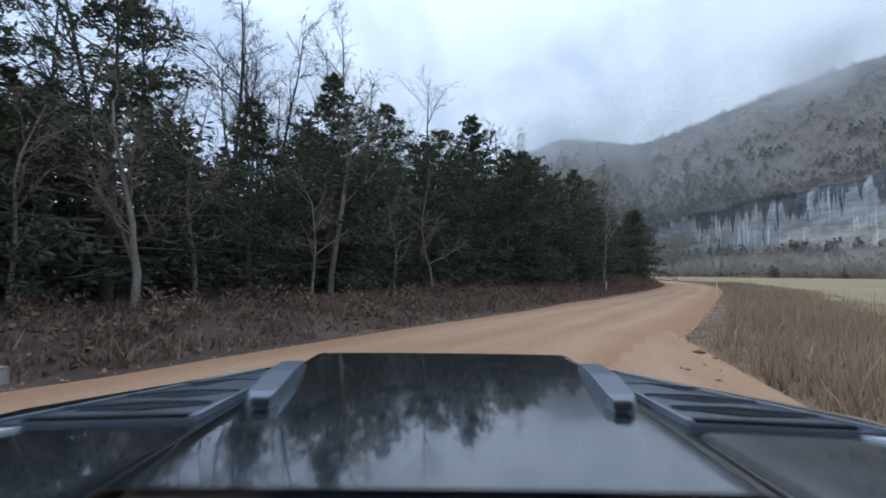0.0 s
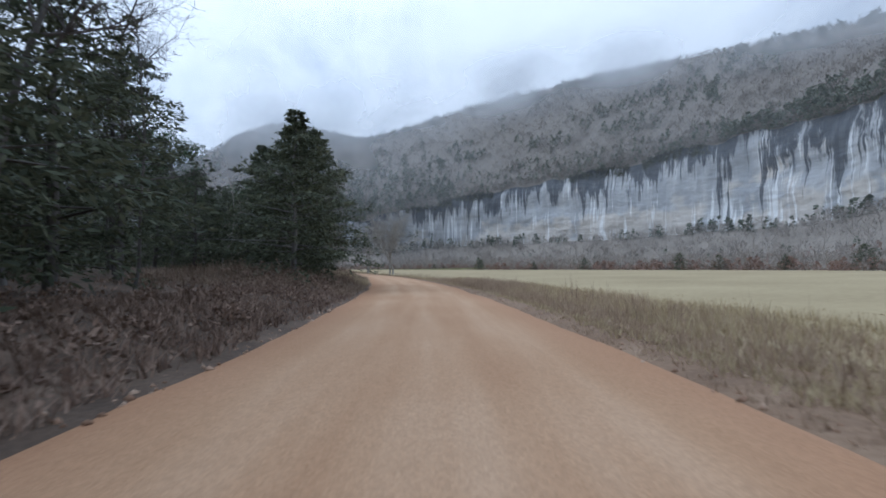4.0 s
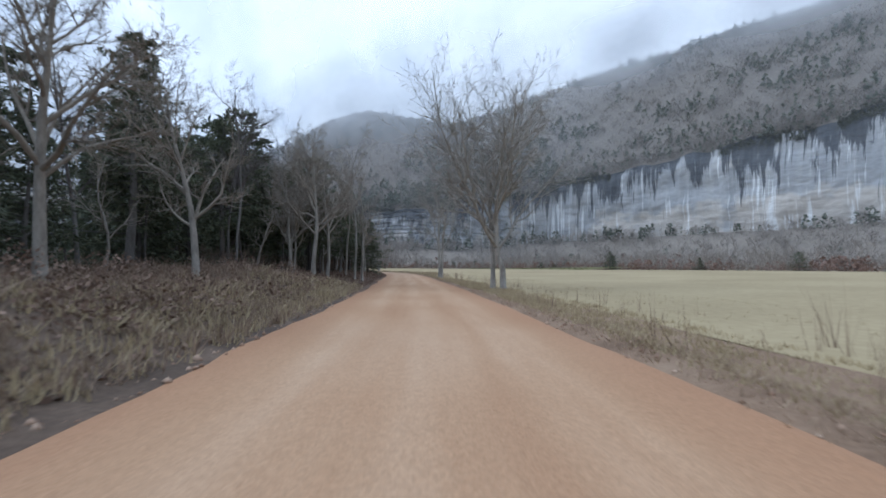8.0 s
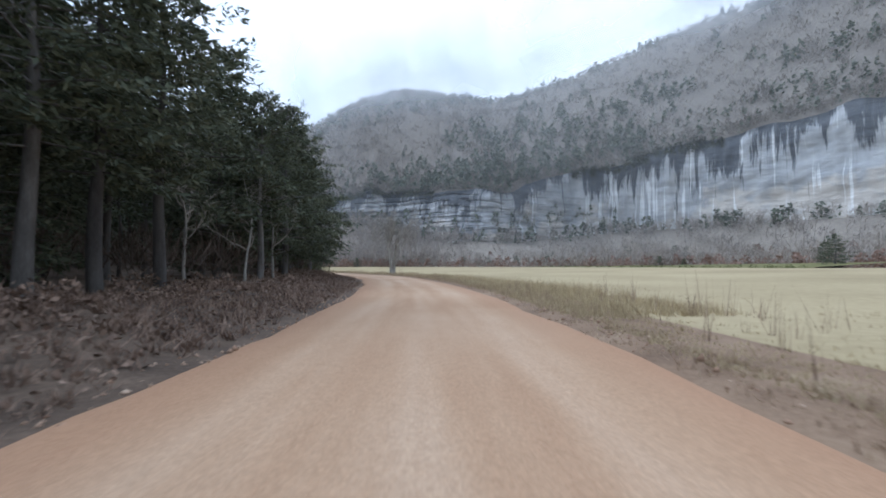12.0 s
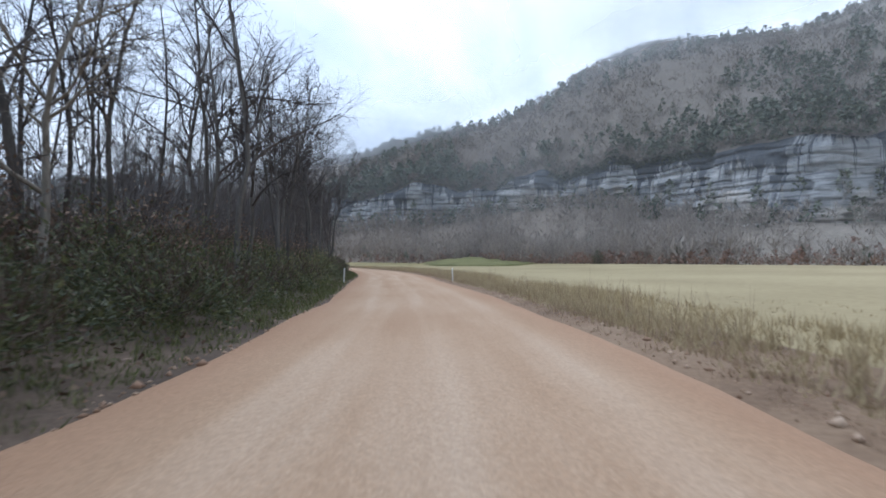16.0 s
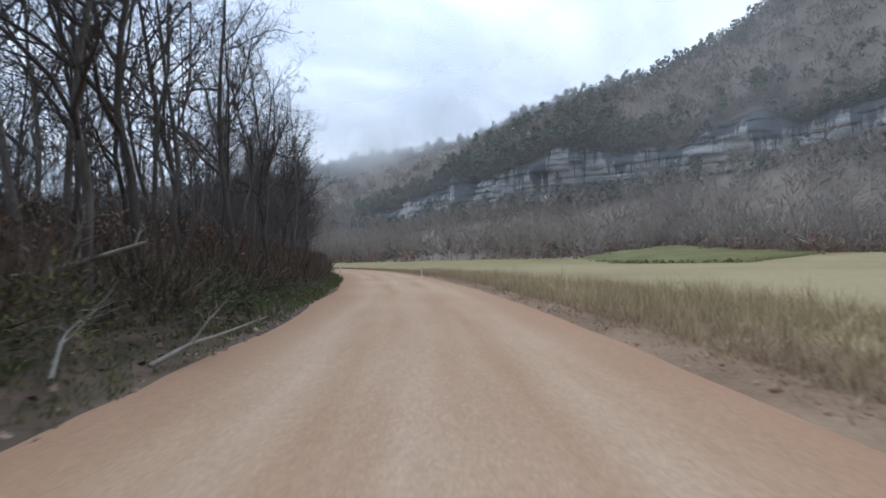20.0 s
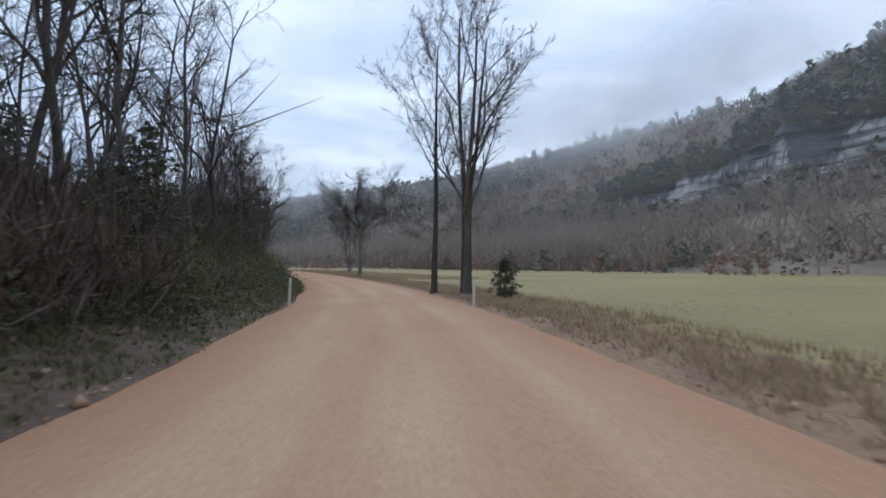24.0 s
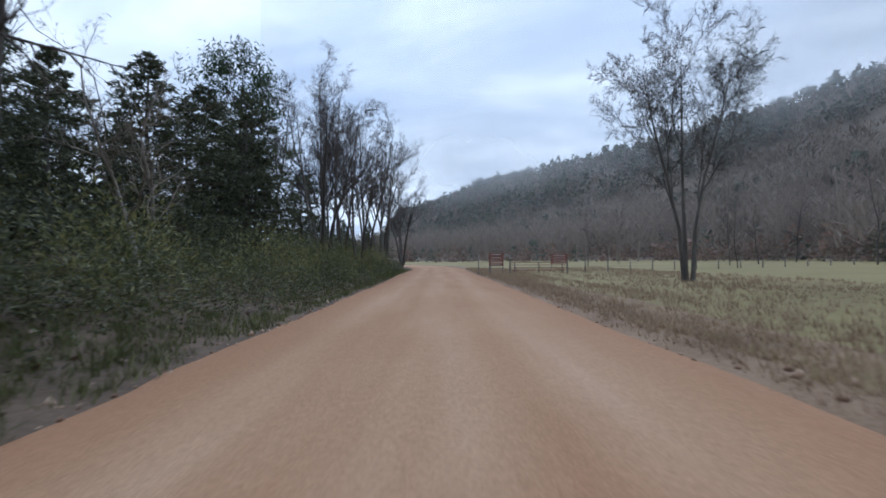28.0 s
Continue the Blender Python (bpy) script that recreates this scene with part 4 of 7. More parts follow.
def bare_tree(seed, h, r, arch, bark="bark", twig="twig", label="", fork=1, limbs=False, low=None, stems=None, kids=None, rise=False, first=None, stout=None, reach=1.0, arms=()):
    """A leafless tree: a trunk (or stems along given lines), and its limbs with their twigs (each limb by itself on the trees that stand alone)."""
    rng = np.random.RandomState(seed)
    cfg = dict(ARCH[arch])
    if low:      # the share of the height at which the trunk breaks into limbs
        cfg["trunk"], cfg["ratio"] = low, [0.84 / low] + cfg["ratio"][1:]
    if rise:     # limbs that climb instead of spreading
        cfg["angle"] = [(14, 40)] + list(cfg["angle"][1:])
        cfg["up"] = [cfg["up"][0], 0.1] + list(cfg["up"][2:])
    cfg["ratio"] = [cfg["ratio"][0] * reach] + list(cfg["ratio"][1:])
    if stout:    # the girth of a limb for its length
        cfg["stout"] = stout
    if first:    # the share of the trunk that stays bare
        cfg["start"] = [first] + list(cfg["start"][1:])
    if kids:
        cfg["kids"] = kids
    tree = new("tree")
    groups, zmax = [], 0
    for k in range(len(stems) if stems else fork):
        out = []
        if stems:
            cfg["path"] = stems[k]
            cfg["n"] = [len(stems[k]) - 1] + list(cfg["n"][1:])
            grow(out, rng, np.array(stems[k][0], float), np.array([0, 0, 1.0]), stems[k][-1][2], r, 0, cfg)
            for z, d, length, girth in arms if k == 0 else ():     # single low limbs: height, direction, length, radius
                grow(out, rng, np.array([0, 0, z]), unit(np.array(d, float)), length, girth, 1, cfg)
            seg = np.array(out)
            groups.append(seg)
            zmax = max(zmax, seg[:, 5].max())
            continue
        lean = np.array([rng.normal(0, .05 + .12 * (fork > 1)), rng.normal(0, .05 + .12 * (fork > 1)), 1.0])
        grow(out, rng, np.array([0.32 * (k - (fork - 1) / 2), 0, -0.15]), unit(lean), h * cfg.get("trunk", 0.72) * rng.uniform(0.9, 1.05), r * (0.8 if fork > 1 else 1), 0, cfg)
        seg = np.array(out)
        groups.append(seg)
        zmax = max(zmax, seg[:, 5].max())
    limb_sets = []
    for seg in groups:
        if not stems:
            seg[:, :6] *= h / zmax
        lv = seg[:, 8]
        pts, rad = chain(seg[lv == 0])
        pts = np.vstack([pts[:1], pts[:1] + (pts[1:2] - pts[:1]) * 0.12, pts[1:]])
        rad = np.concatenate([[rad[0] * 1.6], [rad[0] * 1.12], rad[1:]])
        link_mesh("trunk", *sweep(pts, rad, 10), bark, tree, smooth=True)
        first = np.flatnonzero((lv == 1) & (np.roll(lv, 1) != 1) | (lv == 1) & (np.linalg.norm(seg[:, 0:3] - np.roll(seg[:, 3:6], 1, 0), axis=1) > 1e-6))
        # the rows of a limb follow its first row; those of the trunk are left out
        owner = np.cumsum(np.isin(np.arange(len(seg)), first))
        keep = lv > 0
        for o in np.unique(owner[keep]):
            limb_sets.append(seg[keep & (owner == o)])
    def limb_mesh(s):
        a, b, c = s[s[:, 8] == 1], s[s[:, 8] == 2], s[s[:, 8] >= 3].copy()
        c[:, 6:8] = np.maximum(c[:, 6:8], 0.006 if limbs else 0.0045)
        vf = [tubes(a, 5)] if len(a) else []
        vf += [tubes(b, 3)] if len(b) else []
        vf += [ribbons(c, rng, 1.3)] if len(c) else []
        return join(*vf)
    if limbs:
        for s in limb_sets:
            link_mesh("limb", *limb_mesh(s), bark, tree)
    else:
        tagged(link_mesh("crown", *limb_mesh(np.vstack(limb_sets)), twig, tree), kind="stuff")
    return tagged(tree, label or "bare grey deciduous tree in winter", "tree")


def sprays(pos, out, size, rng, droop=0.25, slim=0.42):
    """Small four-cornered leaf sprays at pos, pointing along out."""
    n = len(pos)
    d = out + rng.normal(0, 0.45, (n, 3)) + np.array([0, 0, -droop])
    d /= np.linalg.norm(d, axis=1, keepdims=True)
    s = np.cross(d, rng.normal(size=(n, 3)))
    s /= np.linalg.norm(s, axis=1, keepdims=True) + 1e-9
    L = (size * rng.uniform(0.6, 1.35, n))[:, None]
    v = np.stack([pos - d * L * 0.3, pos + s * L * slim * 0.5 + d * L * 0.15, pos + d * L * 0.75, pos - s * L * slim * 0.5 + d * L * 0.1], 1)
    return v.reshape(-1, 3), np.arange(4 * n).reshape(-1, 4)


def cedar_shape(seed, h, width, n_br, sub, per, size, clear, top):
    """Trunk line, bough tubes and leaf sprays of a cedar: boughs carry branchlets, and those the feathery sprays."""
    rng = np.random.RandomState(seed)
    tr = np.array([(0.006 * h * math.sin(k * 1.3 + seed), 0.005 * h * math.cos(k * 1.1 + seed), h * k / 8.0) for k in range(9)])
    tr[0, 2] = -0.2
    rad = 0.02 * h * (1 - np.arange(9) / 8.6)
    pos, dirs, boughs = [], [], []
    lump = rng.uniform(0.6, 1.3, 31)
    for i in range(n_br):
        f = ((i + rng.uniform(0, 1)) / n_br) ** 0.9
        z = h * (clear + (1 - clear) * f)
        prof = (1 - f) ** top * (0.55 + 0.45 * min(1, f / 0.18)) + 0.03
        az = i * 2.399 + rng.normal(0, .35)
        ln = width * prof * lump[int(az * 1.1 + f * 7) % 31] * rng.uniform(0.7, 1.2)
        rise = 0.05 + 0.6 * f + rng.normal(0, 0.1)
        o = unit(np.array([math.cos(az), math.sin(az), rise - 0.1]))
        base = np.array([np.interp(z, tr[:, 2], tr[:, 0]), np.interp(z, tr[:, 2], tr[:, 1]), z])
        boughs.append((*base, *(base + o * ln * 0.9), 0.012 * ln + 0.01, 0.006))
        side = unit(np.array([-math.sin(az), math.cos(az), 0.0]))
        m = max(3, int(sub * (0.45 + prof)))
        u = np.linspace(0.25, 1.0, m) + rng.normal(0, 0.04, m)
        sgn = np.where(np.arange(m) % 2, 1.0, -1.0)
        bl = ln * (0.42 * (1.15 - u) + 0.12) * rng.uniform(0.7, 1.3, m)
        root = base + o * (ln * u)[:, None] + np.array([0, 0, -1.0]) * (0.14 * ln * u ** 2)[:, None]
        bd = o * 0.75 + side * sgn[:, None] * 0.8 + rng.normal(0, 0.25, (m, 3)) + np.array([0, 0, -0.1])
        bd /= np.linalg.norm(bd, axis=1, keepdims=True)
        w = rng.uniform(0.0, 1.0, (m, per))
        pt = root[:, None] + bd[:, None] * (bl[:, None] * w)[..., None] + rng.normal(0, 0.035 * ln ** 0.5 + 0.03, (m, per, 3))
        pos.append(pt.reshape(-1, 3))
        dirs.append(np.repeat(bd, per, 0))
    vf = sprays(np.vstack(pos), np.vstack(dirs), size, rng, 0.2, 0.32)
    return tr, rad, np.array(boughs), vf


def cedar(seed, h, width, n_br, sub, per, size, clear=0.06, mat="cedar", label="", top=0.75):
    """An eastern red cedar: drooping, feathery boughs in an uneven cone."""
    tree = new("cedar")
    tr, rad, boughs, vf = cedar_shape(seed, h, width, n_br, sub, per, size, clear, top)
    link_mesh("trunk", *sweep(tr, rad, 8), "bark", tree, smooth=True)
    tagged(link_mesh("bough_frame", *tubes(boughs, 3), "bark", tree), kind="stuff")
    tagged(link_mesh("crown", *vf, mat, tree), kind="stuff")
    return tagged(tree, label or "dark green eastern red cedar with drooping boughs", "cedar")


def pine(seed, h, r, label="", clear=0.38, reach=0.44):
    """A shortleaf pine: a clear trunk, open limbs and rounded needle tufts."""
    rng = np.random.RandomState(seed)
    tree = new("pine")
    cfg = dict(n=[9, 4, 2], wob=[.03, .14, .2], up=[.05, .06, .05], start=[clear, .35], kids=[4, 3], ratio=[reach, .5], angle=[(45, 80), (30, 60)])
    out = []
    grow(out, rng, np.array([0, 0, -0.2]), np.array([0, 0, 1.0]), h * 0.88, r, 0, cfg)
    seg = np.array(out)
    link_mesh("trunk", *sweep(*chain(seg[seg[:, 8] == 0]), 8), "bark", tree, smooth=True)
    tagged(link_mesh("limb_frame", *tubes(seg[seg[:, 8] > 0], 3), "bark", tree), kind="stuff")
    tip = seg[(seg[:, 8] > 0)][:, 3:6]
    pos = np.repeat(tip, 13, 0) + rng.normal(0, 0.017 * h, (len(tip) * 13, 3)) * np.array([1.2, 1.2, 0.7])
    dr = rng.normal(size=pos.shape) + np.array([0, 0, 0.5])
    tagged(link_mesh("crown", *sprays(pos, dr, 0.023 * h, rng, 0.0, 0.24), "pine", tree), kind="stuff")
    return tagged(tree, label or "tall green shortleaf pine with an open crown", "pine")


def place(ob, x, y, z, turn=0.0, size=1.0, stretch=1.0):
    m = Matrix.Translation((x, y, z)) @ Matrix.Rotation(turn, 4, "Z")
    t = copy_thing(ob, m)
    t.scale = (size, size, size * stretch)
    return t


STOCK = []


def stock(ob):
    """Keep a finished pattern aside until it is planted."""
    STOCK.append(ob)
    return ob


CEDAR_NEAR = [stock(cedar(101 + k, 9.0, 3.3 + 0.4 * k, 84, 9, 15, 0.21, top=(0.75, 0.5, 0.6)[k])) for k in range(3)]
CEDAR_FAR = [stock(cedar(121 + k, 9.0, 2.9 + 0.4 * k, 72, 7, 11, 0.27, clear=0.05, top=(0.7, 0.45, 0.55)[k])) for k in range(3)]
CEDAR_TALL = [stock(cedar(131 + k, 13.0, 3.0 + k, 84, 8, 12, 0.31, clear=0.3, top=(0.55, 0.4)[k], label="tall cedar with a bare lower trunk in the wood")) for k in range(2)]
FOREST = [stock(bare_tree(201 + k, 14.0, (0.1, 0.13, 0.11, 0.085, 0.12)[k], ("forest", "forest", "crooked", "forest", "forest")[k])) for k in range(5)]
PALE = [stock(bare_tree(221 + k, 8.0, 0.09, "crooked", "pale_bark", "pale_twig", "small pale bare tree at the edge of the wood")) for k in range(3)]
PINES = [stock(pine(241 + k, 15.0, 0.17)) for k in range(2)]
PLANT = np.random.RandomState(77)


def on_road(s, d, dz=-0.05):
    x, y = rp(s, d)
    return float(x), float(y), float(bank_z(s, d)) + dz


def plant(pattern, s, d, h=None, group="", turn=None, base_h=None, label="", slim=1.0):
    x, y, z = on_road(s, d)
    k = (h / base_h) if h else 1.0
    t = place(pattern, x, y, z, PLANT.uniform(0, 6.28) if turn is None else turn, k * slim, 1 / slim)
    tagged(t, label, group=group)
    return t


# ---------------------------------------------------------------- the wood left of the road
def row(t0, t1, d0, d1, step, pick, group):
    s = s_at(t0)
    while s < s_at(t1):
        d = PLANT.uniform(d0, d1)
        pat, h, bh = pick()
        plant(pat, s, d, h * PLANT.uniform(0.85, 1.15), group, base_h=bh)
        s += step * PLANT.uniform(0.6, 1.4)


def some(*options):
    """A picker: (weight, patterns, height, pattern height)."""
    w = np.array([o[0] for o in options], float)

    def pick():
        o = options[PLANT.choice(len(options), p=w / w.sum())]
        return o[1][PLANT.randint(len(o[1]))], o[2], o[3]
    return pick


W = "trees of the roadside wood"
cn, cf, ct, fo, pa, pi = CEDAR_NEAR, CEDAR_FAR, CEDAR_TALL, FOREST, PALE, PINES
# cedar wall by the turnout
row(-5, 2.6, -13, -10.5, 3.1, some((9, cn, 9.0, 9), (1, pa, 9, 8)), W)
row(-4, 2.4, -10.4, -9.4, 4.6, some((1, pa, 6.5, 8)), W)
row(2.6, 5.1, -12.5, -10.5, 3.4, some((6, cn, 11.5, 9), (1, fo, 14, 14)), W)
row(-6, 2.2, -18, -13.5, 2.0, some((6, cf, 8.5, 9), (6, fo, 16, 14)), W)
row(2.2, 5.5, -18, -14, 4.0, some((4, cf, 11, 9), (2, ct, 13, 13), (4, fo, 17, 14)), W)
# open bank with the wood set back
row(5.6, 9.0, -19, -14.5, 3.0, some((5, cf, 6.5, 9), (3, pa, 8, 8)), W)
row(5.5, 9.2, -25, -20, 3.0, some((6, cf, 10, 9), (2, fo, 14, 14), (2, pi, 15, 15)), W)
# close dark wood with bare lower trunks
row(9.4, 13.6, -12.5, -10, 4.2, some((3, ct, 12, 13), (3, pa, 10, 8), (1, fo, 14, 14)), W)
row(9.2, 13.8, -18, -13, 3.4, some((5, ct, 13, 13), (2, cf, 10, 9), (1, fo, 15, 14)), W)
# leafless wood over a green understory
row(15.7, 24.2, -9.2, -6.6, 3.2, some((8, fo, 15, 14), (1, pa, 9, 8)), W)
row(15.4, 24.4, -14, -10, 2.9, some((1, fo, 17.5, 14)), W)
row(24.2, 28.2, -10.5, -7.6, 2.8, some((6, fo, 15.5, 14), (1, cf, 5, 9)), W)
row(24.3, 28.0, -17, -11, 3.0, some((6, fo, 17.5, 14), (2, cf, 9, 9)), W)
row(27.2, 30.2, -19, -12.5, 3.0, some((3, cn, 10, 9), (1, fo, 15, 14)), W)


def spread_copies(name, shape, t0, t1, d0, d1, step, h, base_h, mat, label, seed):
    """Many light copies of a tree shape, joined: the depth of the wood."""
    rng = np.random.RandomState(seed)
    s = np.arange(s_at(t0), s_at(t1), step)
    s = s + rng.normal(0, step * 0.3, len(s))
    d = rng.uniform(d0, d1, len(s))
    x, y = rp(s, d)
    z = bank_z(s, d) - 0.05
    k = h / base_h * rng.uniform(0.75, 1.2, len(s))
    a = rng.uniform(0, 2 * np.pi, len(s))
    vs, fs, n = [], [], 0
    for j in range(len(s)):
        v, f = shape[rng.randint(len(shape))]
        ca, sa = math.cos(a[j]), math.sin(a[j])
        w = np.stack([v[:, 0] * ca - v[:, 1] * sa, v[:, 0] * sa + v[:, 1] * ca, v[:, 2]], 1) * k[j]
        vs.append(w + np.array([x[j], y[j], z[j]]))
        fs.append(f + n)
        n += len(v)
    ob = link_mesh(name, np.vstack(vs), np.vstack(fs), mat)
    return tagged(ob, label, "trees", kind="stuff")


def light_bare(seed):
    cfg = dict(n=[6, 3, 2, 1], wob=[.06, .15, .2, .2], up=[.06, .1, .06, .05], start=[.38, .3, .4], kids=[2, 3, 2], ratio=[.36, .5, .55],
               angle=[(25, 60), (25, 55), (25, 55)])
    rng = np.random.RandomState(seed)
    out = []
    grow(out, rng, np.array([0, 0, -0.2]), np.array([0, 0, 1.0]), 10.5, 0.095, 0, cfg)
    seg = np.array(out)
    lv = seg[:, 8]
    fine = seg[lv >= 2].copy()
    fine[:, 6:8] = np.maximum(fine[:, 6:8], 0.006)
    return join(sweep(*chain(seg[lv == 0]), 5), tubes(seg[lv == 1], 3), ribbons(fine, rng, 1.4))


def light_cedar(seed):
    tr, rad, boughs, vf = cedar_shape(seed, 9.0, 2.9, 50, 5, 6, 0.52, 0.04, 0.5)
    return vf


LB = [light_bare(801 + k) for k in range(5)]
LC = [light_cedar(821 + k) for k in range(3)]
far_b, far_c = "bare trunks deep in the wood", "dark cedars deep in the wood"
spread_copies("deep_wood", LB, -8, 5.4, -42, -18, 1.3, 20, 14, "twig", far_b, 831)
spread_copies("deep_cedars", LC, -8, 2.4, -32, -16, 1.2, 8.0, 9, "cedar", far_c, 832)
spread_copies("deep_cedars", LC, -4, 2.2, -24, -15, 0.9, 6.5, 9, "cedar", far_c, 843)
spread_copies("deep_cedars", LC, 2.4, 5.4, -32, -16, 1.6, 10.5, 9, "cedar", far_c, 842)
spread_copies("deep_wood", LB, 5.0, 9.4, -46, -26, 2.4, 12.5, 14, "twig", far_b, 833)
spread_copies("deep_cedars", LC, 5.0, 9.4, -42, -24, 2.2, 8.5, 9, "cedar", far_c, 834)
spread_copies("deep_wood", LB, 9.2, 15.0, -42, -19, 3.4, 16, 14, "twig", far_b, 835)
spread_copies("deep_cedars", LC, 9.2, 15.6, -40, -16, 1.5, 13.5, 9, "cedar", far_c, 836)
spread_copies("deep_wood", LB, 14.8, 24.6, -24, -15, 2.2, 17.5, 14, "twig", far_b, 837)
spread_copies("deep_wood", LB, 14.6, 24.6, -46, -24, 1.6, 18, 14, "twig", far_b, 838)
spread_copies("deep_cedars", LC, 15.0, 24.6, -44, -20, 11.0, 7.5, 9, "cedar", far_c, 839)
spread_copies("deep_wood", LB, 24.4, 31.0, -40, -16, 1.5, 17, 14, "twig", far_b, 840)
spread_copies("deep_cedars", LC, 24.4, 30.5, -40, -18, 2.6, 9.5, 9, "cedar", far_c, 841)

def seen_from(t, fwd, lat):
    """World x, y of a place fwd metres ahead and lat metres right of the drive at t."""
    r = next(q for q in PATH if abs(q[0] - t) < 0.01)
    a = radians(r[6])
    return r[1] + lat * math.cos(a) - fwd * math.sin(a), r[2] + lat * math.sin(a) + fwd * math.cos(a)


# trees that stand out
BEND = [stock(bare_tree(251 + k, 16.0, 0.085, "upright", label="broad bare tree at the road's far bend", kids=[3, 3, 3, 1],
                        stems=[[(-0.15, 0, -0.1), (-0.5, 0.2, 3), (-1.0, 0.3, 5), (-1.6, 0.3, 8), (-1.9, 0.4, 10.5)], [(0.1, 0, -0.1), (0.4, -0.2, 3), (0.8, -0.4, 6), (1.3, -0.5, 8), (1.6, -0.6, 10.5)],
                               [(0, 0.1, -0.1), (0, 0.4, 3), (0.1, 0.5, 6), (0.1, 0.6, 9), (0.2, 0.7, 12)]])) for k in range(2)]
HERO = "single trees by the road"


def lone(ob, x, y, z=0.0, turn=0.0, size=1.0):
    ob.location, ob.rotation_euler = (x, y, z), (0, 0, turn)
    ob.scale = (size, size, size)
    tagged(ob, group=HERO)


big_cedar = cedar(301, 13.5, 5.2, 130, 14, 10, 0.3, clear=0.12, label="large spreading cedar standing over the bank")
lone(big_cedar, -14.6, 97.5, 0.4)
for k, (x, y, h) in enumerate([(-13.0, 86.0, 11.5), (-14.5, 91.5, 12.5), (-19, 97, 12), (*seen_from(6.0, 12.5, -13.0), 12)]):
    lone(cedar(306 + k, h, 4.4, 105, 12, 9, 0.32, clear=0.1, label="tall dark cedar in the wood's edge"), x, y, 0.4, k)
for k, (tt, d, h, sd) in enumerate([(14.9, -9.6, 15, 302), (15.75, -9.2, 13.5, 303), (13.9, -10.5, 15, 304), (16.0, -10.0, 13, 305), (14.5, -14.5, 16, 323), (14.2, -19, 17, 324), (14.3, -12.0, 15, 325), (13.5, -13.5, 16, 326), (15.1, -15.0, 14, 328), (14.8, -19.0, 16, 329), (15.3, -20.0, 15, 330)]):
    x, y, z = on_road(s_at(tt), d)
    lone(cedar(sd, h, 5.6, 135, 14, 11, 0.33, clear=0.12, top=0.6, label="broad dark cedar beside the road bend"), x, y, z, k * 2.1)
lone(bare_tree(311, 15, 0.19, "oak", "pale_bark", "pale_twig", "tall grey tree, one of two with touching trunks", limbs=True, kids=[3, 2, 3, 1], first=0.5, stout=0.013, stems=[[(0, 0, -0.1), (0.0, 0, 1.5), (-0.05, 0.1, 3.2), (-0.15, 0.2, 5.0), (-0.3, 0.3, 7.2), (-0.5, 0.35, 9.6)]]), -15.0, 181.0, 0.1, 0.22)
lone(bare_tree(312, 15, 0.23, "oak", "pale_bark", "pale_twig", "crooked grey tree beside its twin", limbs=True, kids=[3, 2, 3, 1], first=0.45, stout=0.014, stems=[[(0, 0, -0.1), (-0.05, 0, 1.5), (-0.4, 0.05, 2.3), (-0.48, 0.1, 3.4), (-0.55, 0.1, 5.4), (-0.3, 0.1, 7.4), (0.1, 0, 9.4)]]), -14.2, 180.7, 0.1, 0.22)
lone(bare_tree(313, 18.0, 0.2, "spread", "pale_bark", "pale_twig", "bare pale tree with a double trunk at the field edge", limbs=True, kids=[2, 2, 3, 1], first=0.36, stout=0.014, reach=1.15,
               stems=[[(-0.17, 0, -0.1), (-0.18, 0, 1.5), (-0.24, 0.05, 3.5), (-0.3, 0.1, 6.0), (-0.3, 0.1, 8.5), (-0.6, 0.2, 11), (-0.7, 0.2, 13.5)], [(0.17, 0.05, -0.1), (0.18, 0, 1.5), (0.22, 0, 3.5), (0.3, 0, 6.0), (0.7, -0.1, 8.5), (1.1, -0.2, 11.0), (1.3, -0.2, 13)]]), -25.6, 219.0, 0.1, 0.3, 1.1)
lone(bare_tree(314, 13.0, 0.27, "oak", "pale_bark", "pale_twig", "gnarled bare tree with a hollow split trunk", limbs=True, kids=[4, 2, 3, 1], stout=0.013,
               stems=[[(-0.2, 0, -0.1), (-0.26, 0, 1.7), (-0.5, 0.1, 3.0), (-0.8, 0.1, 4.2), (-1.1, 0.2, 5.4)], [(0.2, 0.05, -0.1), (0.24, 0, 1.7), (0.4, -0.1, 3.2), (0.6, -0.2, 4.6), (0.75, -0.2, 5.8)]]), -66.9, 322.4, 0.1, 0.53, 1.08)
lone(bare_tree(315, 16.5, 0.19, "upright", label="straight bare tree at the field edge", limbs=True, kids=[3, 3, 2, 2], first=0.45, stout=0.006, reach=1.35, arms=[(3.05, (-0.1, -1, -0.12), 1.9, 0.02), (3.45, (0.1, -1, 0.25), 2.3, 0.023), (4.1, (-0.4, -1, 0.4), 2.6, 0.024), (3.5, (-0.3, 1, 0.1), 2.6, 0.022), (5.3, (0.2, -1, 0.2), 3.6, 0.03)], stems=[[(0, 0, -0.1), (0, 0.02, 2), (0.02, 0.05, 4), (0.0, 0.05, 6), (0.05, 0, 8), (0.0, 0, 10), (0.05, 0, 12), (0, 0.05, 14.5)]]), -258.3, 413.0, 0.1)
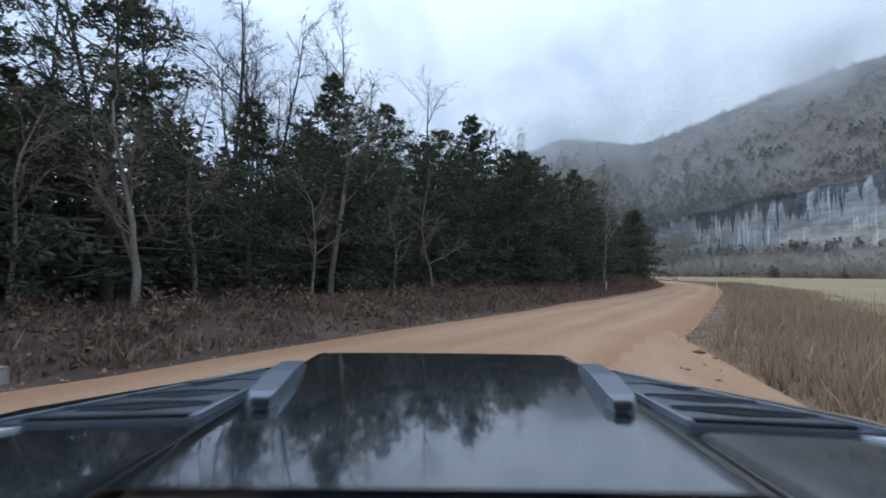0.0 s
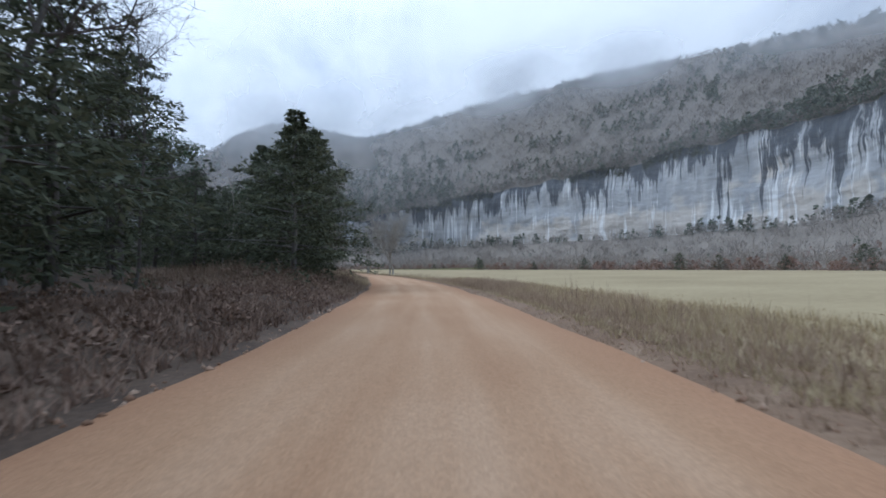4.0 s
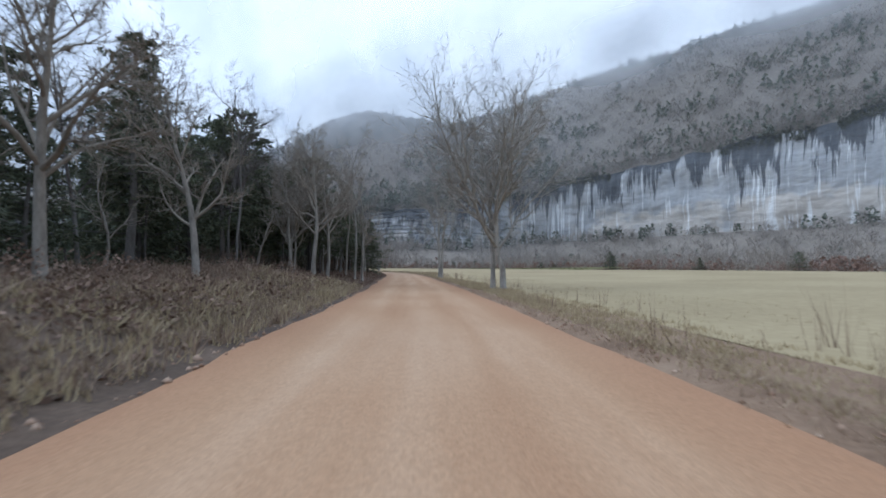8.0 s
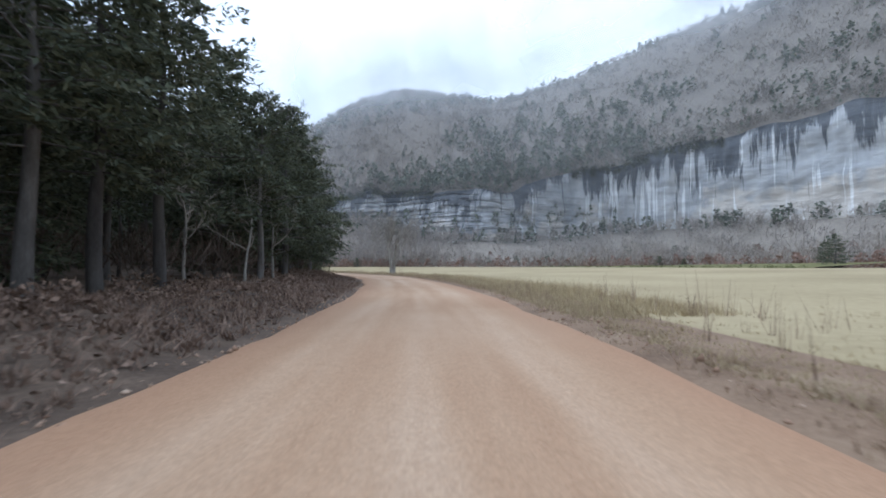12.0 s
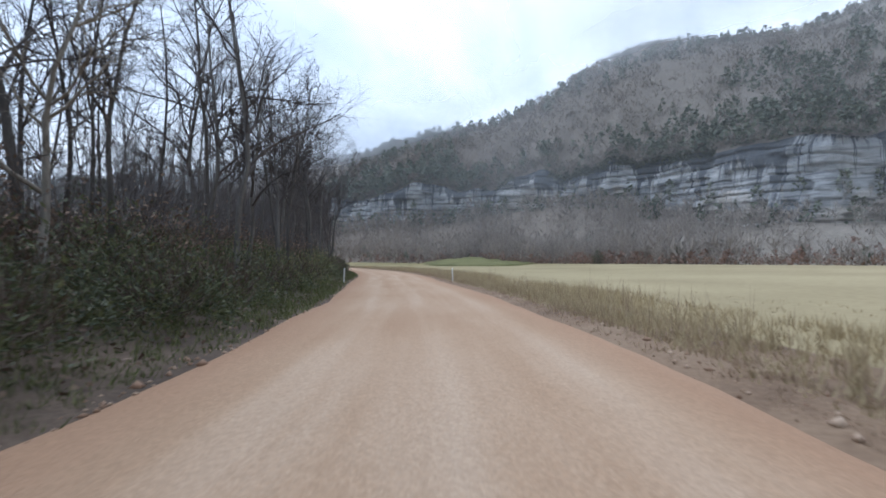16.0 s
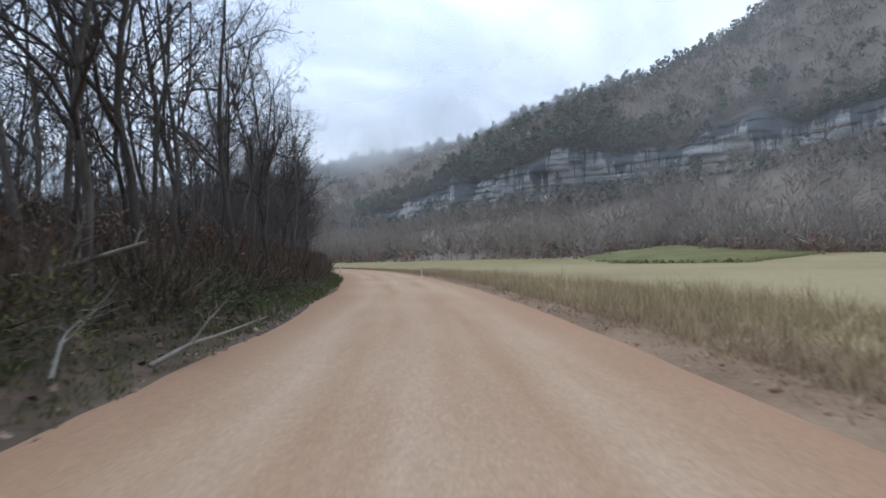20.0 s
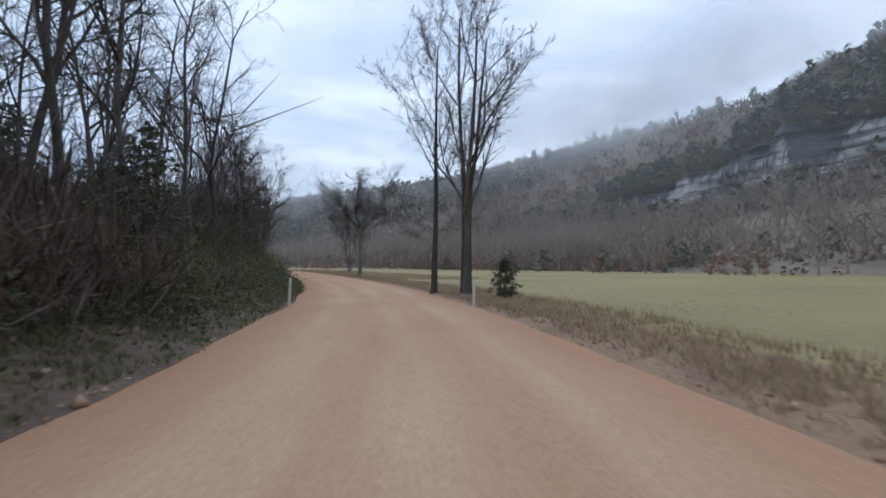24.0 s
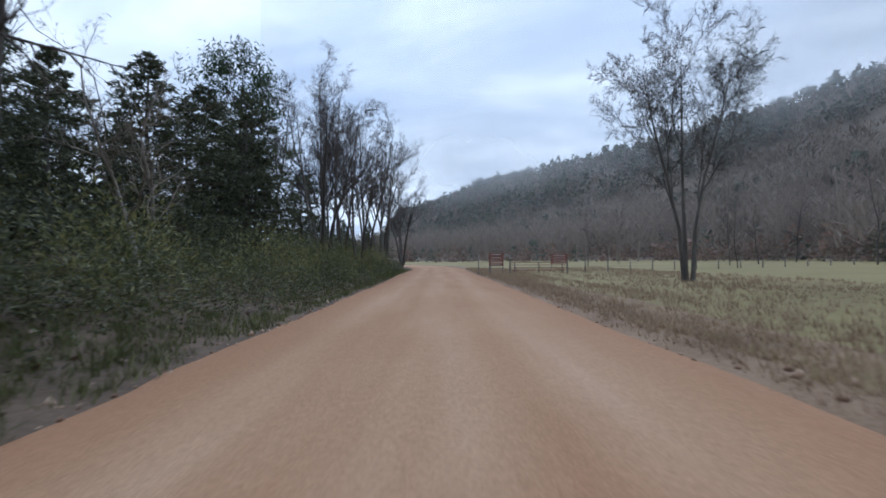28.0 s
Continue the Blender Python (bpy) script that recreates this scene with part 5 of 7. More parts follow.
lone(bare_tree(316, 17.0, 0.19, "upright", label="tall bare tree of three close stems at the field edge", limbs=True, kids=[2, 3, 2, 2], first=0.36, stout=0.012, reach=1.35,
               stems=[[(0, 0.12, -0.1), (0, 0.1, 3.0), (0, 0.14, 5.5), (0.1, 0.5, 8), (0.1, 0.7, 11), (0.1, 1.0, 14)], [(0, -0.12, -0.1), (0, -0.1, 3), (0, -0.15, 5.5), (-0.1, -0.35, 8.5), (-0.1, -0.5, 11.5), (0, -0.5, 15)], [(0.14, 0, -0.1), (0.12, 0, 3), (0.15, 0, 6), (0.4, 0.2, 9), (0.6, 0.3, 12), (0.8, 0.3, 14.5)]]), -255.4, 414.4, 0.1, 0.0)
lone(bare_tree(317, 17.2, 0.27, "oak", label="round-crowned bare tree alone by the road", limbs=True, kids=[10, 3, 3, 2], first=0.8, stout=0.011, reach=1.6, stems=[[(0, 0, -0.1), (0, 0.05, 2), (0.05, 0.0, 3.8), (0.05, 0, 5.4), (0.1, 0, 7.2)]]), -307.6, 406.8, 0.1, 0.8, 1.08)
lone(bare_tree(318, 13.0, 0.2, "spread", "pale_bark", "pale_twig", "pale bare tree leaning from the open bank", limbs=True), -32.6, 183.2, 0.5, 0.3)
lone(bare_tree(319, 15, 0.1, "spread", label="tall bare tree of three stems in the fenced pasture", limbs=True, kids=[3, 3, 3, 1], rise=True, first=0.4, stout=0.012,
               stems=[[(-0.2, 0, -0.1), (-0.4, 0, 2.5), (-0.9, 0.1, 5), (-1.5, 0.1, 7.5), (-1.9, 0.2, 10)], [(0.2, 0, -0.1), (0.4, 0.1, 2.5), (0.9, 0.1, 5), (1.6, 0, 7.5), (2.2, 0, 10)], [(0, 0.2, -0.1), (0, 0.4, 4), (0.1, 0.6, 7), (0.2, 0.7, 11)]]), -355.5, 402.5, 0.0, 1.82, 1.22)
lone(pine(321, 23.0, 0.24, "tall shortleaf pine with a round open crown on a bare trunk", 0.66, 0.5), -370.0, 361.5, 1.5)
lone(cedar(327, 9.5, 3.4, 110, 11, 11, 0.24, clear=0.05, top=0.6, label="dark cedar standing out at the end of the wood"), -39.8, 226.3, 0.5, 1.0)
for k, (fwd, lat, h) in enumerate([(23, -8.6, 21), (27, -9.2, 19), (31, -8.8, 17)]):
    x, y = seen_from(27.0, fwd, lat)
    lone(bare_tree(331 + k, h, 0.15, "pole", label="tall straight tree with short level branches"), x, y, 0.5, k)
lone(cedar(322, 1.9, 0.9, 40, 6, 6, 0.2, clear=0.03, label="small dark evergreen bush by two trees"), -254.2, 416.2, 0.1)


def ahead28(fwd, lat):
    return seen_from(28.0, fwd, lat)


for k, (tt, fwd, lat, h) in enumerate([(6.0, 21, -14.6, 14), (9.0, 13.5, -7.8, 13), (9.0, 18, -10.5, 12), (9.0, 24, -8.6, 14), (8.0, 13, -10.5, 10), (8.0, 22, -11, 11)]):
    x, y = seen_from(tt, fwd, lat)
    lone(bare_tree(361 + k, h, 0.18, "spread", "pale_bark", "pale_twig", "pale many-branched bare tree on the bank"), x, y, 0.7, k)
for k, (tt, fwd, lat, h) in enumerate([(9.0, 31, -6.8, 17.0), (9.0, 36, -8.5, 18.0), (2.0, 40, -8, 16.0), (2.0, 34, -10, 17.0), (11.0, 9.6, -7.3, 13.0), (11.0, 13.0, -8.5, 13.0), (11.0, 15.0, -7.2, 12.0), (9.0, 27.5, -5.6, 11.0), (9.0, 44, -7.4, 10.0), (1.0, 26.0, -12.5, 12.0), (0.0, 13.5, -8.4, 7.0), (0.0, 22.0, -5.0, 14.0)]):
    x, y = seen_from(tt, fwd, lat)
    lone(bare_tree(341 + k, h, 0.14 if 4 <= k < 7 else 0.13, "forest", "pale_bark", "pale_twig", "straight pale-trunked tree at the wood's edge"), x, y, 0.4, k)


for fwd, lat, h, k in [(52, 31, 8, 2), (62, 36, 10, 0), (64, 41, 9, 4), (50, 44, 12, 2), (70, 50, 11, 1), (75, 22, 9, 2), (84, 30, 10, 3), (95, 55, 12, 0), (60, 20, 5, 2)]:
    x, y = ahead28(fwd, lat)
    t = place(FOREST[k], x, y, 0.0, fwd, h / 14.0)
    tagged(t, "bare tree in the fenced pasture", group="pasture trees")
for fwd, lat, h, k in [(38, -9.8, 14, 0), (43, -10.5, 17, 1), (47, -8, 15, 0), (51, -12, 19, 1), (55, -8.5, 18, 0), (60, -12, 20, 1), (64, -7.5, 17, 0), (71, -9, 18, 1), (78, -6.5, 15, 0), (86, -7, 14, 1)]:
    x, y = ahead28(fwd, lat)
    t = place(BEND[k], x, y, 0.6, fwd, h / 13.5)
    t.scale = (h / 10.0, h / 10.0, h / 13.0)
    tagged(t, "broad bare tree at the road's far bend", group="trees at the far bend")
for fwd, lat, h in [(60, -15, 6), (64, -17, 7), (68, -13.5, 6), (73, -15, 7), (78, -12, 6), (84, -12.5, 7), (92, -11, 6), (56, -17, 7)]:
    x, y = ahead28(fwd, lat)
    tagged(place(CEDAR_FAR[int(fwd) % 3], x, y, 0.3, fwd, h / 9.0), "dark cedar behind the bare trees of the bend", "cedar", "trees at the far bend")
for fwd, lat, h in [(17, -10.4, 9), (18, -10.6, 8)]:
    x, y = ahead28(fwd, lat)
    tagged(place(PALE[int(fwd) % 3], x, y, 0.8, fwd, h / 8.0), "slender pale dead sapling before the cedars", "tree", "pale saplings on the bank")
for d, tt, h in [(-13, 8.6, 6.0), (-14, 8.95, 6.5), (-11, 6.1, 6.5), (-15, 7.2, 7)]:
    plant(PALE[int(h * 2) % 3], s_at(tt) , d, h, "pale saplings on the bank", base_h=8)

for fwd, lat, h, k in [(20, -19.5, 13.5, 0), (25, -22, 14.5, 1), (30, -20.5, 13, 2), (40, -25, 14, 0), (16, -21, 14, 2)]:
    x, y = seen_from(7.0, fwd, lat)
    tagged(place(CEDAR_FAR[k], x, y, 0.3, fwd, h / 9.0), "tall dark cedar behind the open bank", "cedar", W)
for fwd, lat, h, k in [(44, -23, 15, 0), (48, -20, 14, 1), (52, -19, 15, 3), (58, -17, 14, 4)]:
    x, y = seen_from(7.0, fwd, lat)
    tagged(place(FOREST[k], x, y, 0.3, fwd, h / 14.0), "bare grey tree standing over the cedars", "tree", W)

# the patterns themselves become part of the back of the wood
for k, ob in enumerate(STOCK):
    s = s_at(1.0) + k * 37.0
    x, y, z = on_road(s, -46 - (k % 3) * 3)
    ob.location = (x, y, z)
    tagged(ob, group=W)


# ---------------------------------------------------------------- grass, brush and understory
def off_turnout(x, y):
    """True where a point keeps clear of the gravel turnout."""
    u = np.linspace(0, 1, 40)[:, None]
    m = (1 - u) ** 2 * np.array([9.0, -16.0]) + 2 * u * (1 - u) * np.array([0.6, -1.0]) + u ** 2 * np.array([-4.6, 24.0]) - np.array([1.2, 0])
    return ((x[:, None] - m[None, :, 0]) ** 2 + (y[:, None] - m[None, :, 1]) ** 2).min(1) > 2.6 ** 2 if len(x) else np.zeros(0, bool)


def tufts(name, s0, s1, d0, d1, density, h, blades, width, mat, label, category, seed, spread=0.5, patchy=0.0):
    rng = np.random.RandomState(seed)
    n = int(abs(s1 - s0) * abs(d1 - d0) * density)
    s, d = rng.uniform(s0, s1, n), rng.uniform(min(d0, d1), max(d0, d1), n)
    if patchy:
        keep = fbm(s * 0.25, d * 0.5, seed + 1) > rng.uniform(-1.2, patchy, n)
        s, d = s[keep], d[keep]
        n = len(s)
    x, y = rp(s, d)
    free = off_turnout(x, y)
    s, d, x, y, n = s[free], d[free], x[free], y[free], int(free.sum())
    z = bank_z(s, d) - 0.03
    hh = h * rng.uniform(0.5, 1.3, n) * (0.8 + 0.4 * fbm(s * 0.2, d * 0.3, seed + 2))
    root = np.repeat(np.stack([x, y, z], 1), blades, 0) + np.concatenate([rng.normal(0, 0.09, (n * blades, 2)), np.zeros((n * blades, 1))], 1)
    hb = np.repeat(hh, blades) * rng.uniform(0.5, 1.1, n * blades)
    az = rng.uniform(0, 2 * np.pi, n * blades)
    ln = np.abs(rng.normal(0, spread, n * blades))
    tip = root + np.stack([np.cos(az) * ln * hb, np.sin(az) * ln * hb, hb], 1)
    sd = np.stack([-np.sin(az + 0.6), np.cos(az + 0.6), np.zeros_like(az)], 1) * (width * rng.uniform(0.5, 1.4, n * blades))[:, None]
    v = np.stack([root - sd, root + sd, tip], 1).reshape(-1, 3)
    ob = link_mesh(name, v, np.arange(len(v)).reshape(-1, 3), mat)
    return tagged(ob, label, category, kind="stuff")


def leaf_mounds(name, s0, s1, d0, d1, density, h, leaves, size, mat, label, category, seed, wide=0.8, patchy=0.0, slim=0.5):
    rng = np.random.RandomState(seed)
    n = int(abs(s1 - s0) * abs(d1 - d0) * density)
    s, d = rng.uniform(s0, s1, n), rng.uniform(min(d0, d1), max(d0, d1), n)
    if patchy:
        keep = fbm(s * 0.12, d * 0.3, seed + 1) > rng.uniform(-1.2, patchy, n)
        s, d = s[keep], d[keep]
        n = len(s)
    x, y = rp(s, d)
    c = np.stack([x, y, bank_z(s, d)], 1)
    hh = h * rng.uniform(0.55, 1.25, n)
    dr = rng.normal(size=(n, leaves, 3))
    dr /= np.linalg.norm(dr, axis=2, keepdims=True)
    dr[..., 2] = np.abs(dr[..., 2])
    rad = rng.uniform(0.35, 1.0, (n, leaves, 1)) ** 0.6
    pos = c[:, None] + dr * rad * np.stack([hh * wide, hh * wide, hh], 1)[:, None]
    v, f = sprays(pos.reshape(-1, 3), dr.reshape(-1, 3), size, rng, 0.15, 0.3 if mat == "shrub" else slim)
    return tagged(link_mesh(name, v, f, mat), label, category, kind="stuff")


A0, A1 = s_at(-1.5), s_at(28) + 70
# right verge
tufts("verge_grass", s_at(-1), A1, 3.75, 5.0, 26.0, 0.13, 6, 0.015, "dun", "low brown grass and stalks at the gravel's edge", "grass", 418, 0.8)
tufts("verge_grass", s_at(-1), A1, 4.2, 6.4, 20.0, 0.2, 6, 0.017, "straw", "short dry grass at the gravel's edge", "grass", 407, 0.6)
tufts("dry_grass", s_at(-1), s_at(7.2), 4.6, 9.5, 13.0, 0.72, 8, 0.017, "dun", "tall dry brownish roadside grass", "grass", 401, patchy=0.2)
tufts("dry_grass", s_at(-1), s_at(7.4), 6.0, 12.0, 9.0, 0.5, 8, 0.016, "straw", "pale dry grass where the verge meets the field", "grass", 410, patchy=0.3)
tufts("dry_grass", s_at(7.0), s_at(13.0), 4.2, 7.5, 13.0, 0.2, 9, 0.015, "straw", "short dry roadside grass", "grass", 402, patchy=0.3)
tufts("dry_grass", s_at(12.6), s_at(22.5), 4.7, 10.0, 13.0, 0.78, 8, 0.015, "straw", "tall dry grass and weeds along the field", "grass", 403, patchy=0.3)
tufts("dry_grass", s_at(12.8), s_at(22.5), 4.3, 6.6, 6.0, 0.4, 8, 0.015, "dun", "brown dead weeds near the road edge", "grass", 417, patchy=0.0)
tufts("dry_grass", s_at(22), A1, 4.4, 8.5, 11.0, 0.34, 8, 0.016, "dun", "reddish-brown winter grass along the verge", "grass", 404, patchy=0.3)
tufts("field_grass", s_at(26.4), A1, 8.0, 22, 5.0, 0.3, 7, 0.02, "dun", "brown rough grass before the pasture", "grass", 408, patchy=0.2)
tufts("dry_grass", s_at(21.8), A1, 3.9, 6.0, 14.0, 0.22, 7, 0.017, "dun", "low reddish-brown grass at the road edge", "grass", 409, 0.6)
tufts("tall_weeds", s_at(0), s_at(22), 5.0, 10.0, 0.35, 1.25, 6, 0.009, "russet", "tall dead weed stalks at the field edge", "weeds", 405, 0.22)
tufts("field_grass", s_at(-1), A1, 7.0, 16, 2.0, 0.13, 6, 0.014, "straw", "pale cut hay stubble near the road", "grass", 406)
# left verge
# the darker brown on this stretch takes in the shade under the cedars
tufts("dry_grass", A0, s_at(5.3), -4.0, -9.5, 10.0, 0.45, 9, 0.018, "brown", "brown grass and leaves, darker for the shade under the cedars", "grass", 416, 0.8)
tufts("dry_grass", s_at(5.3), s_at(9.6), -4.0, -9.5, 11.0, 0.45, 10, 0.017, "russet", "brown dead grass and brambles on the bank", "grass", 411, 0.8)
tufts("dry_grass", s_at(5.2), s_at(9.4), -7.5, -17, 6.0, 0.75, 8, 0.023, "russet", "brown brambles on the open bank", "brush", 412, 0.9)
tufts("dry_grass", s_at(6.0), s_at(9.6), -4.0, -8.5, 8.0, 0.5, 8, 0.019, "straw", "pale dead grass on the bank", "grass", 413, 0.8)
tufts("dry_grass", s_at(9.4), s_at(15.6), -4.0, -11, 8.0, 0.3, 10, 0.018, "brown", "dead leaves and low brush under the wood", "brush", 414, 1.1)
tufts("green_grass", s_at(15.4), A1, -3.8, -7.5, 13.0, 0.3, 10, 0.015, "greengrass", "green weeds along the road edge", "grass", 415, 0.7)
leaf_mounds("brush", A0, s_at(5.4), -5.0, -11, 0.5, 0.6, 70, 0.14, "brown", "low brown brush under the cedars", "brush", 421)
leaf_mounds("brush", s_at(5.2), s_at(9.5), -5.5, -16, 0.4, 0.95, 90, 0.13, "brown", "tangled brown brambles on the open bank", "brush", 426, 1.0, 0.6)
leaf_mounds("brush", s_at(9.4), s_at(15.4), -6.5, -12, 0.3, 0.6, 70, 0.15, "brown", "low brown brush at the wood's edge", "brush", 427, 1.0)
leaf_mounds("undergrowth", s_at(15.5), s_at(18.8), -5.2, -10, 0.9, 1.8, 330, 0.13, "shrub", "dense green evergreen understory", "undergrowth", 422, 0.75)
leaf_mounds("undergrowth", s_at(18.6), s_at(23.2), -5.3, -10, 0.8, 1.6, 280, 0.125, "shrub", "patchy green understory", "undergrowth", 423, 0.8, 0.5)
leaf_mounds("undergrowth", s_at(23.2), s_at(26.4), -6.4, -10.5, 0.24, 3.1, 480, 0.14, "shrub", "tall evergreen bushes along the bank", "undergrowth", 434, 0.55)
leaf_mounds("undergrowth", s_at(16.4), s_at(19.2), -6.2, -9.5, 0.2, 2.6, 420, 0.14, "shrub", "tall evergreen bushes at the wood's edge", "undergrowth", 435, 0.6)
leaf_mounds("cane", s_at(24.2), s_at(26.2), -5.6, -8.5, 0.12, 2.2, 360, 0.15, "cane", "yellow-green cane among the bushes", "cane", 436, 0.5, 0.0, 0.2)
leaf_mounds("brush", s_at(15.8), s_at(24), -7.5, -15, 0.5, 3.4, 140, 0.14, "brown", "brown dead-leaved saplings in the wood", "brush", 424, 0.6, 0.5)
leaf_mounds("undergrowth", s_at(23.0), s_at(25.8), -5.0, -10, 0.8, 2.0, 330, 0.125, "shrub", "dense green understory with cane", "undergrowth", 425, 0.75)
leaf_mounds("undergrowth", s_at(25.8), s_at(27.4), -5.3, -11, 0.5, 1.5, 250, 0.13, "shrub", "patchy green understory", "undergrowth", 429, 0.75, 0.4)
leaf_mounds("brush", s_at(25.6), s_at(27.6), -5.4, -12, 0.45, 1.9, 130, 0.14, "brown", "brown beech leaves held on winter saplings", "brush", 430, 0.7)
leaf_mounds("undergrowth", s_at(27.2), s_at(31), -5.0, -10, 0.75, 1.5, 260, 0.12, "shrub", "dense green understory with cane", "undergrowth", 431, 0.75)


leaf_mounds("undergrowth", s_at(27.0), s_at(31), -8.0, -13, 0.3, 3.4, 420, 0.15, "shrub", "tall green cane and evergreen brush on the bank", "undergrowth", 428, 0.6)
leaf_mounds("cane", s_at(27.6), s_at(30.6), -5.4, -8.6, 0.34, 2.5, 420, 0.16, "cane", "yellow-green cane standing along the bank", "cane", 432, 0.5, 0.0, 0.2)
leaf_mounds("cane", s_at(17.2), s_at(25.5), -5.4, -9.0, 0.08, 1.9, 320, 0.15, "cane", "scattered yellow-green cane in the understory", "cane", 433, 0.5, 0.0, 0.2)


# ---------------------------------------------------------------- far trees
def far_trees(name, base, h, mat, label, seed, branches=12, width=0.1, spread=0.35, twigs=2):
    rng = np.random.RandomState(seed)
    n = len(base)
    hh = h * rng.uniform(0.6, 1.25, n)
    seg = []
    top = base + np.stack([rng.normal(0, 0.05, n) * hh, rng.normal(0, 0.05, n) * hh, hh * 0.8], 1)
    seg.append(np.hstack([base - [0, 0, 0.5], top, (0.016 * hh)[:, None], (0.005 * hh)[:, None]]))
    f = rng.uniform(0.25, 0.8, (n, branches))
    st = base[:, None] + (top - base)[:, None] * f[..., None]
    az = rng.uniform(0, 2 * np.pi, (n, branches))
    ln = hh[:, None] * rng.uniform(0.2, 0.42, (n, branches)) * (1.15 - 0.6 * f)
    en = st + np.stack([np.cos(az) * ln * spread * 2, np.sin(az) * ln * spread * 2, ln], -1)
    w = np.full((n * branches, 1), width)
    seg.append(np.hstack([st.reshape(-1, 3), en.reshape(-1, 3), w, w * 0.3]))
    if twigs:
        g = rng.uniform(0.35, 1.0, (n, branches, twigs, 1))
        a = st[:, :, None] + (en - st)[:, :, None] * g
        off = rng.normal(0, 1, a.shape) * np.array([1, 1, 0.7]) + np.array([0, 0, 0.7])
        b = a + off * (ln * 0.3)[..., None, None]
        w = np.full((n * branches * twigs, 1), width * 0.6)
        seg.append(np.hstack([a.reshape(-1, 3), b.reshape(-1, 3), w, w * 0.3]))
    v, fc = ribbons(np.vstack(seg), rng)
    return tagged(link_mesh(name, v, fc, mat), label, "trees", kind="stuff")


def far_cones(name, base, h, mat, label, seed, fat=0.28, leaves=26):
    rng = np.random.RandomState(seed)
    n = len(base)
    hh = h * rng.uniform(0.5, 1.3, n)
    f = rng.uniform(0.05, 1, (n, leaves))
    az = rng.uniform(0, 2 * np.pi, (n, leaves))
    r = hh[:, None] * fat * (1.05 - f) * rng.uniform(0.4, 1.1, (n, leaves))
    o = np.stack([np.cos(az), np.sin(az), np.full_like(az, 0.3)], -1)
    pos = base[:, None] + np.stack([np.cos(az) * r, np.sin(az) * r, f * hh[:, None]], -1)
    size = np.repeat(hh * 0.26 * math.sqrt(26.0 / leaves), leaves)
    v, fc = sprays(pos.reshape(-1, 3), o.reshape(-1, 3), size, rng, 0.1, 0.7)
    return tagged(link_mesh(name, v, fc, mat), label, "trees", kind="stuff")


def far_domes(name, base, h, mat, label, seed, twigs=28, slim=0.24, size=0.2):
    """Rounded crowns of slender upswept twig clumps."""
    rng = np.random.RandomState(seed)
    n = len(base)
    hh = h * rng.uniform(0.65, 1.25, n)
    dr = rng.normal(size=(n, twigs, 3))
    dr /= np.linalg.norm(dr, axis=2, keepdims=True)
    dr[..., 2] = np.abs(dr[..., 2]) * 1.1 - 0.15
    pos = base[:, None] + dr * rng.uniform(0.55, 1.0, (n, twigs, 1)) * (np.stack([hh * 0.36, hh * 0.36, hh * 0.5], 1))[:, None] + np.stack([hh * 0, hh * 0, hh * 0.22], 1)[:, None]
    out = dr * 0.6 + np.array([0, 0, 0.8])
    v, fc = sprays(pos.reshape(-1, 3), out.reshape(-1, 3), np.repeat(hh * size, twigs), rng, 0.0, slim)
    return tagged(link_mesh(name, v, fc, mat), label, "trees", kind="stuff")


def scatter_hill(n, seed, v0, v1, power=1.0):
    rng = np.random.RandomState(seed)
    i = rng.randint(0, len(BL), n)
    v = v0 + (v1 - v0) * rng.uniform(0, 1, n) ** power
    x, y, z = hill_point(i, v)
    return np.stack([x, y, z - 1.8 * ss01(v * 6)], 1)


def scatter_face(n, seed, u0, u1, h0, h1):
    """Places on the rock face itself, on its ledges."""
    rng = np.random.RandomState(seed)
    i = rng.choice(np.flatnonzero((BARC > u0) & (BARC < u1)), n)
    h = rng.uniform(h0, h1, n)
    z = BL[i, 2] + (rim_z(i) - BL[i, 2]) * h
    back = face_back(BARC[i], z, h) - 0.3
    return np.stack([BL[i, 0] + FACE[i, 0] * back, BL[i, 1] + FACE[i, 1] * back, z], 1)


def scatter_talus(n, seed, w0, w1):
    rng = np.random.RandomState(seed)
    i = rng.randint(0, len(BL), n)
    x, y, z = talus_point(i, rng.uniform(w0, w1, n))
    return np.stack([x, y, z], 1)


far_trees("hill_trees", scatter_hill(5000, 501, 0.01, 0.99), 9, "far_twig", "leafless grey trunks on the hillside", 501, 5, 0.2, 0.5, 1)
far_domes("hill_crowns", scatter_hill(7500, 507, 0.0, 1.0), 11.5, "hill_twig", "leafless brown-grey woods on the hillside", 507)
spots = scatter_hill(5200, 502, 0.0, 0.95, 1.9)
spots = spots[fbm(spots[:, 0] * 0.025, spots[:, 2] * 0.045, 61) > 0.05]
far_cones("hill_evergreens", spots, 10.5, "far_green", "scattered dark evergreens on the hillside", 502, 0.4, 56)
far_cones("foot_evergreens", scatter_talus(420, 508, 0.02, 0.25), 9, "far_green", "cedars growing at the foot of the bluff", 508, 0.32, 30)
far_cones("ledge_cedars", scatter_face(170, 521, 540, 1150, 0.0, 0.4), 7.0, "far_green", "cedars rooted on the ledges of the bluff", 521, 0.42, 34)
far_trees("ledge_trees", scatter_face(260, 522, 540, 1150, 0.0, 0.4), 8, "far_twig", "bare trees rooted on the ledges of the bluff", 522, 8, 0.12, 0.5, 3)
far_domes("rim_wood", scatter_hill(2200, 509, -0.014, 0.035), 7.5, "hill_twig", "bare brown-grey trees along the rim", 509)
spots = scatter_face(2050, 523, 0, 860, 0.87, 1.0)
spots = spots[fbm(spots[:, 0] * 0.035, spots[:, 1] * 0.035, 62) > -0.05]
